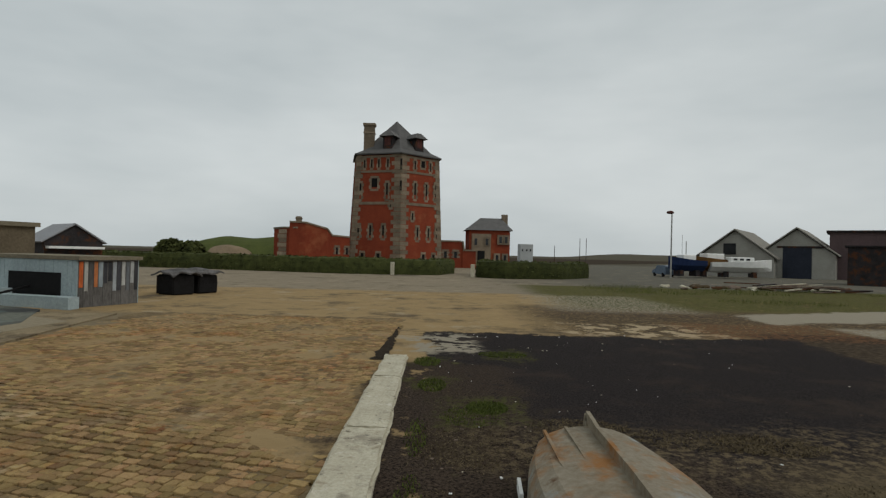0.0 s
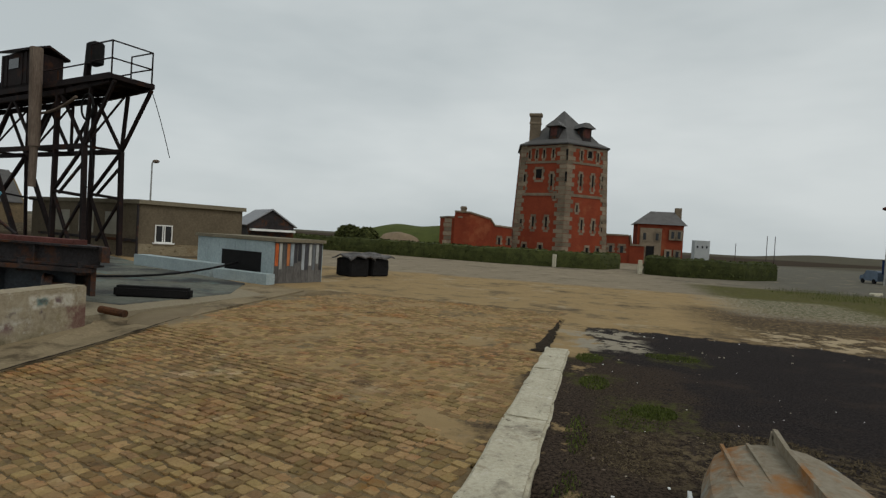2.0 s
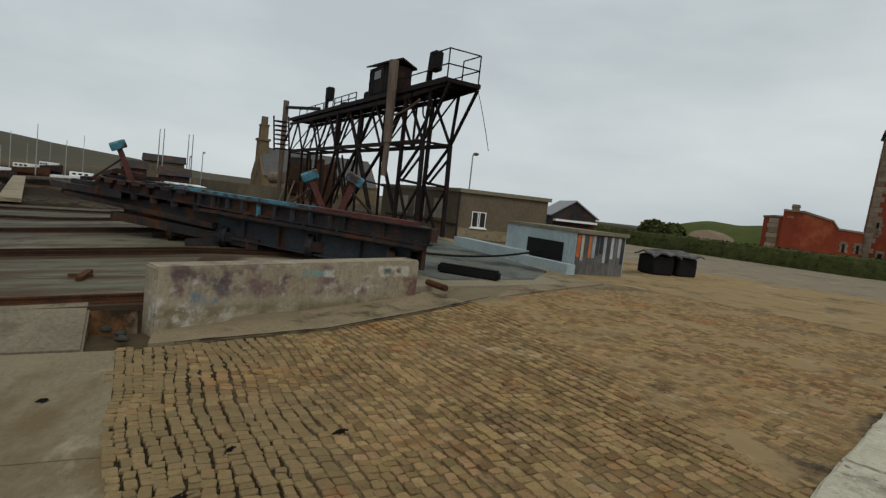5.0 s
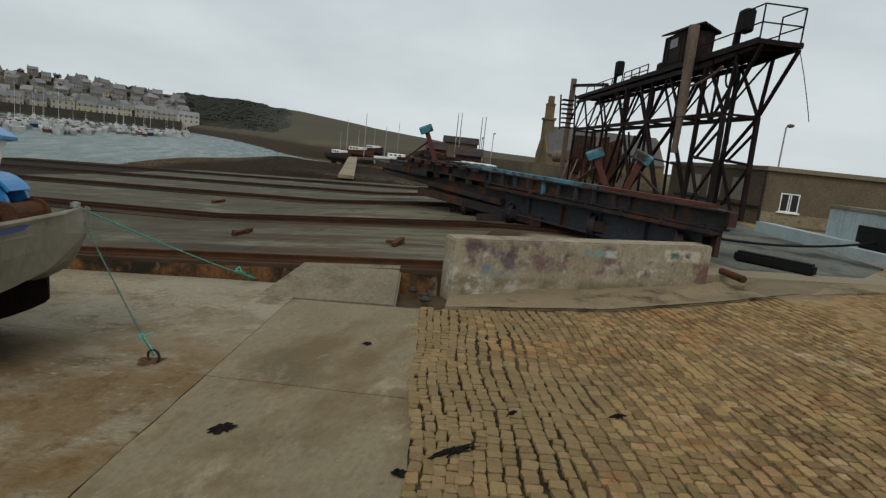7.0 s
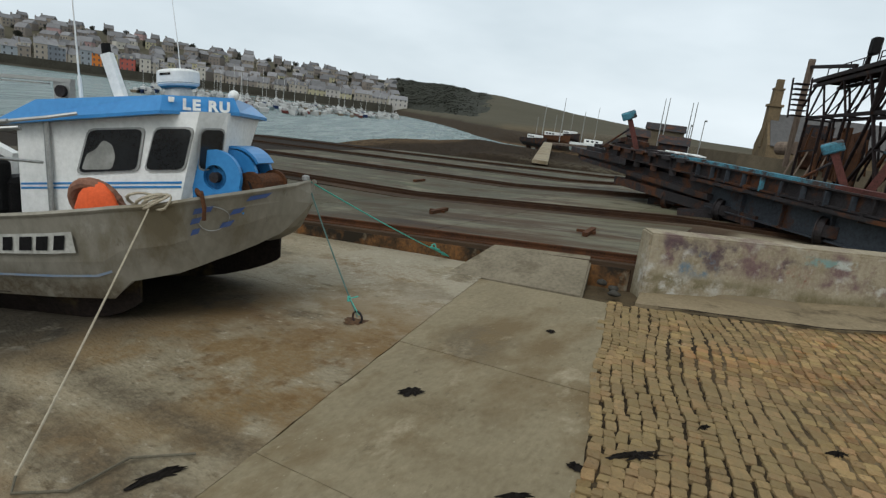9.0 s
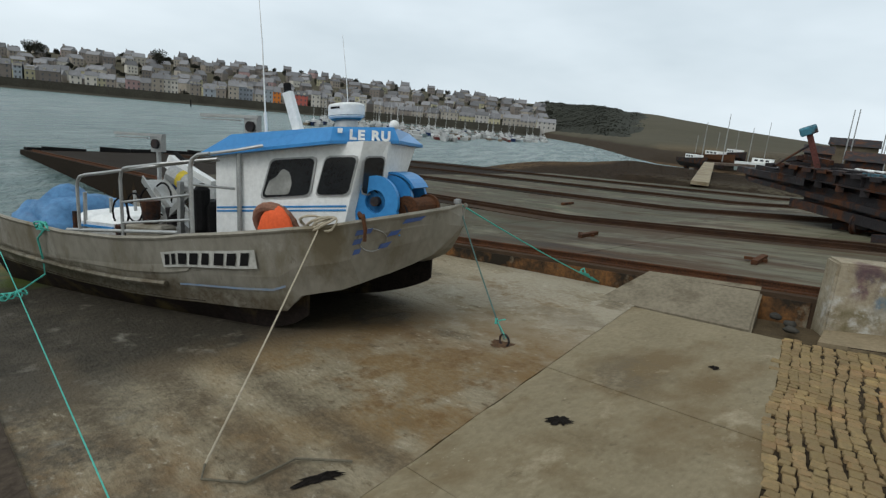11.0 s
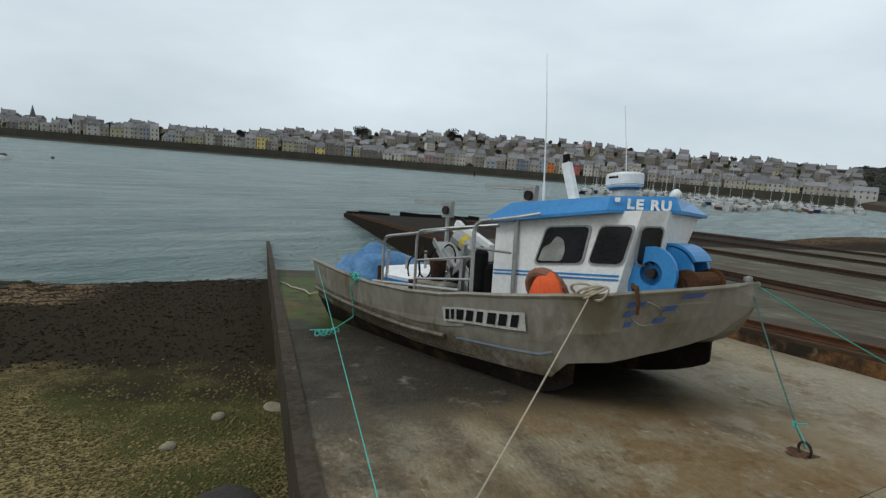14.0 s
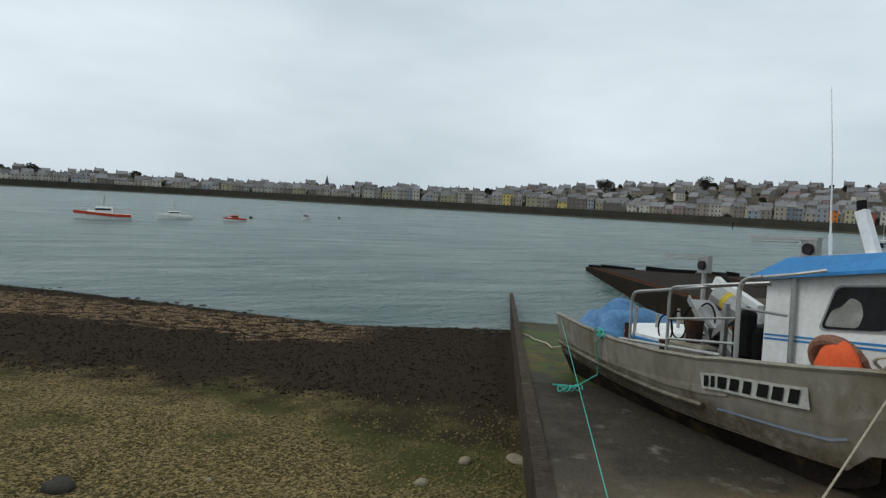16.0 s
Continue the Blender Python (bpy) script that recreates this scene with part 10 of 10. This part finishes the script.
M_SPAR = material("pale_spar", (0.62, 0.62, 0.60), (0.5, 0.5, 0.485), rough=0.6, scale=2, fine=10, bump=0.0)


# marina boats: one hull built, then copies
M_MARINA = material("weathered_white_hull", (0.50, 0.50, 0.48), (0.36, 0.36, 0.345), rough=0.5, scale=1, fine=8, bump=0.0, vary=0.25)


def marina_boat(L, mast, mat):
    b_ = thing("moored_boat", None, "small white boat moored in the marina", "boat", "marina boats")
    bm = bmesh.new()
    rr = []
    for u in (0, 0.3, 0.6, 0.85, 1.0):
        hb = L * 0.16 * (1 - max(0, u - 0.4) ** 2 * 2.6)
        rr.append([Vector((L * (u - 0.5), -max(hb, 0.05), L * 0.12 * (1 + 0.35 * u))), Vector((L * (u - 0.5), -max(hb, 0.05) * 0.7, -0.2)), Vector((L * (u - 0.5), max(hb, 0.05) * 0.7, -0.2)), Vector((L * (u - 0.5), max(hb, 0.05), L * 0.12 * (1 + 0.35 * u)))])
    loft(bm, rr, close=True)
    part("hull", bm, mat, b_)
    part("cabin", boxm(-L * 0.22, L * 0.15, -L * 0.1, L * 0.1, L * 0.12, L * 0.25, 0.05), M_MARINA, b_)
    part("cabin_window", boxm(-L * 0.15, L * 0.1, -L * 0.104, L * 0.104, L * 0.18, L * 0.22), M_DARKGLASS, b_)
    if mast:
        bm = bmesh.new()
        tube(bm, [(0, 0, L * 0.2), (0, 0, mast)], 0.045, 5, taper=0.02)
        tube(bm, [(0, 0, L * 0.32), (-L * 0.4, 0, L * 0.33)], 0.12, 5)
        part("mast", bm, M_SPAR, b_)
    return b_


M_GEL = material("dull_gelcoat", (0.42, 0.42, 0.40), (0.30, 0.30, 0.285), rough=0.5, scale=1, fine=8, bump=0.0)
M_MAROON = material("maroon_hull", (0.16, 0.05, 0.045), (0.10, 0.035, 0.03), rough=0.5, scale=1, fine=8, bump=0.0)
M_TANCOVER = material("tan_canvas", (0.20, 0.165, 0.12), (0.13, 0.105, 0.075), rough=0.9, scale=1, fine=8, bump=0.1)
protos = [marina_boat(6.0, 7.6, M_GEL), marina_boat(4.8, 0, M_MARINA), marina_boat(7, 9.0, M_MARINA), marina_boat(5, 0, M_PALEBLUE), marina_boat(6, 8.0, M_NAVY), marina_boat(4.5, 0, M_MAROON), marina_boat(4.6, 0, M_TANCOVER), marina_boat(5.2, 0, M_GEL)]
rows_m = []
NEAREST = [(96, 240), (98, 210), (101, 176), (104, 150), (108, 136), (113, 140), (117, 165)]
for k in range(9):
    for i in range(44):
        az = 96.6 + i * 0.54 + tr.uniform(-0.3, 0.3)
        lo = lerp(az, NEAREST)
        d0 = lo + (310 - lo) * (k / 8) ** 1.1 + tr.uniform(-6, 6)
        if az > 119.5 - k * 0.2 or d0 > shore_d(az) - 22 or tr.random() < 0.30:
            continue
        rows_m.append((az, d0))
for i, (az, d0) in enumerate(rows_m):
    m = Matrix.Translation(shore_point(az, d0, WATER + 0.05)) @ pose(0, 0, 0, 0, 0, tr.choice([20, 200]) + tr.uniform(-12, 12))
    pr = protos[tr.choice([0, 1, 1, 2, 3, 4, 5, 6, 6, 7, 7, 7])]
    if i < len(protos):
        protos[i].matrix_world = m
    else:
        copy_thing(pr, m)
for k in range(5):
    bm = bmesh.new()
    beam(bm, shore_point(99 - 0.3 * k, 200 + k * 28, WATER + 0.3), shore_point(114, 165 + k * 34, WATER + 0.3), 1.6, 0.25)
    tagged(part("pontoon", bm, M_PILE), "grey floating pontoon in the marina", "pontoon", "pontoons")


# boats at anchor in the bay
def work_boat(az, d, turn, L, hullmat, housemat, label):
    b_ = thing("anchored_boat", Matrix.Translation(shore_point(az, d, WATER)) @ pose(0, 0, 0, 0, 0, turn), label, "boat", "boats at anchor")
    bm = bmesh.new()
    rr = []
    for u in (0, 0.25, 0.55, 0.8, 0.93, 1.0):
        hb = max(0.05, L * 0.16 * (1 - max(0, u - 0.45) ** 2 * 3.0))
        sh = L * 0.10 * (1 + 0.8 * max(0, u - 0.3))
        rr.append([Vector((L * (u - 0.5), -hb, sh)), Vector((L * (u - 0.5), -hb * 0.75, -0.3)), Vector((L * (u - 0.5), hb * 0.75, -0.3)), Vector((L * (u - 0.5), hb, sh))])
    loft(bm, rr, close=True)
    part("hull", bm, M_WHITEPAINT, b_, "white lower hull")
    for side in (-1, 1):  # coloured topsides, a little proud of the hull
        bm = bmesh.new()
        loft(bm, [[Vector((v[0].x, side * (abs(v[0].y) + o), v[0].z + dz)) for o, dz in ((0.03, 0.04), (0.03, -L * 0.045), (-0.02, -L * 0.045), (-0.02, 0.04))] for v in rr], close=True)
        part("topside", bm, hullmat, b_)
    tube_ = bmesh.new()
    tube(tube_, [(-L * 0.45, -L * 0.12, L * 0.16), (-L * 0.2, -L * 0.13, L * 0.17), (L * 0.2, -L * 0.12, L * 0.19), (L * 0.42, -L * 0.04, L * 0.21)], 0.03, 5)
    part("deck_rail", tube_, M_TUBE, b_)
    part("wheelhouse", boxm(-L * 0.17, L * 0.13, -L * 0.09, L * 0.09, L * 0.08, L * 0.235, 0.08), housemat, b_)
    part("cuddy", boxm(L * 0.12, L * 0.27, -L * 0.07, L * 0.07, L * 0.08, L * 0.165, 0.06), M_WHITEPAINT, b_)
    part("wheelhouse_window", boxm(-L * 0.14, L * 0.135, -L * 0.093, L * 0.093, L * 0.175, L * 0.21), M_DARKGLASS, b_)
    part("mast", tube(bmesh.new(), [(-L * 0.02, 0, L * 0.28), (-L * 0.02, 0, L * 0.45)], 0.06, 5), M_TUBE, b_)


M_ORHULL = material("orange_red_hull", (0.50, 0.06, 0.03), (0.40, 0.05, 0.025), rough=0.4, scale=1, fine=5, bump=0.0)
work_boat(186.7, 92, 4, 6.9, M_ORHULL, M_WHITEPAINT, "orange and white lifeboat at anchor in the bay")
work_boat(181.2, 98, 20, 5.2, M_WHITEPAINT, M_WHITEPAINT, "white workboat with a red bow, at anchor")
work_boat(176.1, 98, 30, 3.9, M_ORHULL, M_ORHULL, "small red fishing boat at anchor in the bay")
work_boat(169.6, 116, 62, 3.6, M_WHITEPAINT, M_BLACK, "small pale fishing boat at anchor in the bay")
for az, d0 in ((185.2, 94), (174.6, 110), (166.4, 130)):
    bm = bmesh.new()
    bmesh.ops.create_icosphere(bm, subdivisions=2, radius=0.3, matrix=Matrix.Translation(shore_point(az, d0, WATER + 0.12)))
    tagged(part("mooring_buoy", bm, r_.choice([M_BLACK, M_WHITEPAINT])), "round mooring buoy on the water", "buoy", "mooring buoys")
bm = bmesh.new()
tube(bm, [shore_point(129.5, 300, WATER - 1), shore_point(129.5, 300, WATER + 3.2)], 0.3, 6)
tagged(part("channel_post", bm, M_BLACK), "dark channel post standing in the water", "post")

# old trawlers and huts at the head of the foreshore
for i, (az, d0, turn, L, mat) in enumerate(((82.9, 118, 20, 9.5, M_DARKSTEEL), (81.2, 124, 30, 10.5, M_RUST), (79.7, 126, 15, 9.0, M_DARKSTEEL), (77.4, 112, 70, 8.4, M_WHITEPAINT))):
    p = shore_point(az, d0, 0)
    shore_boat(Matrix.Translation((p.x, p.y, ground_z(p.x, p.y) + 1.1)) @ pose(0, 0, 0, 0, 0, turn), L, 2.9, 1.9, mat, "weathered wooden trawler laid up on the foreshore" if i < 3 else "white yacht laid up on the foreshore", True, 4.0 if i < 3 else 6.5)
for az, d0, w_, h_, mat in ((71.3, 84, 4.7, 2.9, M_RENDER), (70.4, 70, 3.0, 1.3, M_DARKSTEEL), (73.6, 78, 2.6, 1.7, M_DARKSTEEL)):
    p = shore_point(az, d0, 0)
    hh_ = thing("foreshore_hut", Matrix.Translation((p.x, p.y, 0.2)) @ pose(0, 0, 0, 0, 0, az), "low weathered hut behind the cradle", "hut", "foreshore huts")
    part("wall", boxm(-w_ / 2, w_ / 2, -2, 2, -1, h_), mat, hh_)
    bm = bmesh.new()
    loft(bm, [[Vector((x, -2.3, h_)), Vector((x, 2.3, h_)), Vector((x, 0, h_ + 0.9))] for x in (-w_ / 2 - 0.2, w_ / 2 + 0.2)], close=True)
    part("roof", bm, M_DARKSTEEL, hh_)
for az, d0, h_ in ((71.8, 80, 7.0), (71.45, 80, 7.1), (69.45, 78, 6.7), (69.1, 78, 6.8), (80.6, 118, 7.5), (82.3, 124, 6), (78.6, 120, 5.5)):
    p = shore_point(az, d0, 0)
    tagged(part("bare_mast", tube(bmesh.new(), [(p.x, p.y, -1), (p.x, p.y, h_)], 0.09, 6, taper=0.05), M_TUBE), "tall bare mast beyond the slip", "mast", "bare masts")
# timber jetty at the far end of the slip
bm = bmesh.new()
beam(bm, shore_point(82.1, 45, -1.05), shore_point(81.6, 84, -0.6), 1.2, 0.25)
jetty = tagged(part("jetty", bm, M_PALECONCRETE), "narrow pale concrete jetty beyond the slip", "jetty", kind="structure")
bm = bmesh.new()
beam(bm, shore_point(81.7, 84, -0.6), shore_point(78.2, 88, -0.45), 1.2, 0.3)
part("jetty_arm", bm, M_PILE, jetty)
# low wall behind the chapel road
bm = bmesh.new()
prism(bm, [(-75, 30), (-60, 28), (-46, 33), (-46.3, 33.6), (-60, 28.6), (-75, 30.6)], -0.5, 1.5)
tagged(part("road_wall", bm, M_RENDER), "long low grey wall along the chapel road", "wall", kind="structure")

verts, faces = [], []
for i in range(5200):
    az, d0 = r_.uniform(83, 108), r_.uniform(44, 160)
    if d0 > foreshore(az) + 2:
        continue
    p = shore_point(az, d0)
    if SW(p.x, p.y)[1] < 42:
        continue
    z = ground_z(p.x, p.y)
    k_ = r_.uniform(0.08, 0.26)
    a = r_.uniform(0, 6.3)
    n0 = len(verts)
    for j in range(5):
        verts.append((p.x + k_ * math.cos(a + j * 1.257), p.y + k_ * math.sin(a + j * 1.257) * 0.7, z - 0.03))
    verts.append((p.x, p.y, z + k_ * r_.uniform(0.2, 0.45)))
    faces += [(n0 + j, n0 + (j + 1) % 5, n0 + 5) for j in range(5)]
me = bpy.data.meshes.new("foreshore_weed")
me.from_pydata(verts, [], faces)
me.materials.append(material("foreshore_rock", (0.055, 0.038, 0.024), (0.014, 0.011, 0.008), rough=0.85, scale=0.3, fine=4, bump=0.2, vary=0.5))
tagged(new("foreshore_weed", me), "dark weedy stones strewn on the far foreshore", "seaweed", kind="stuff")
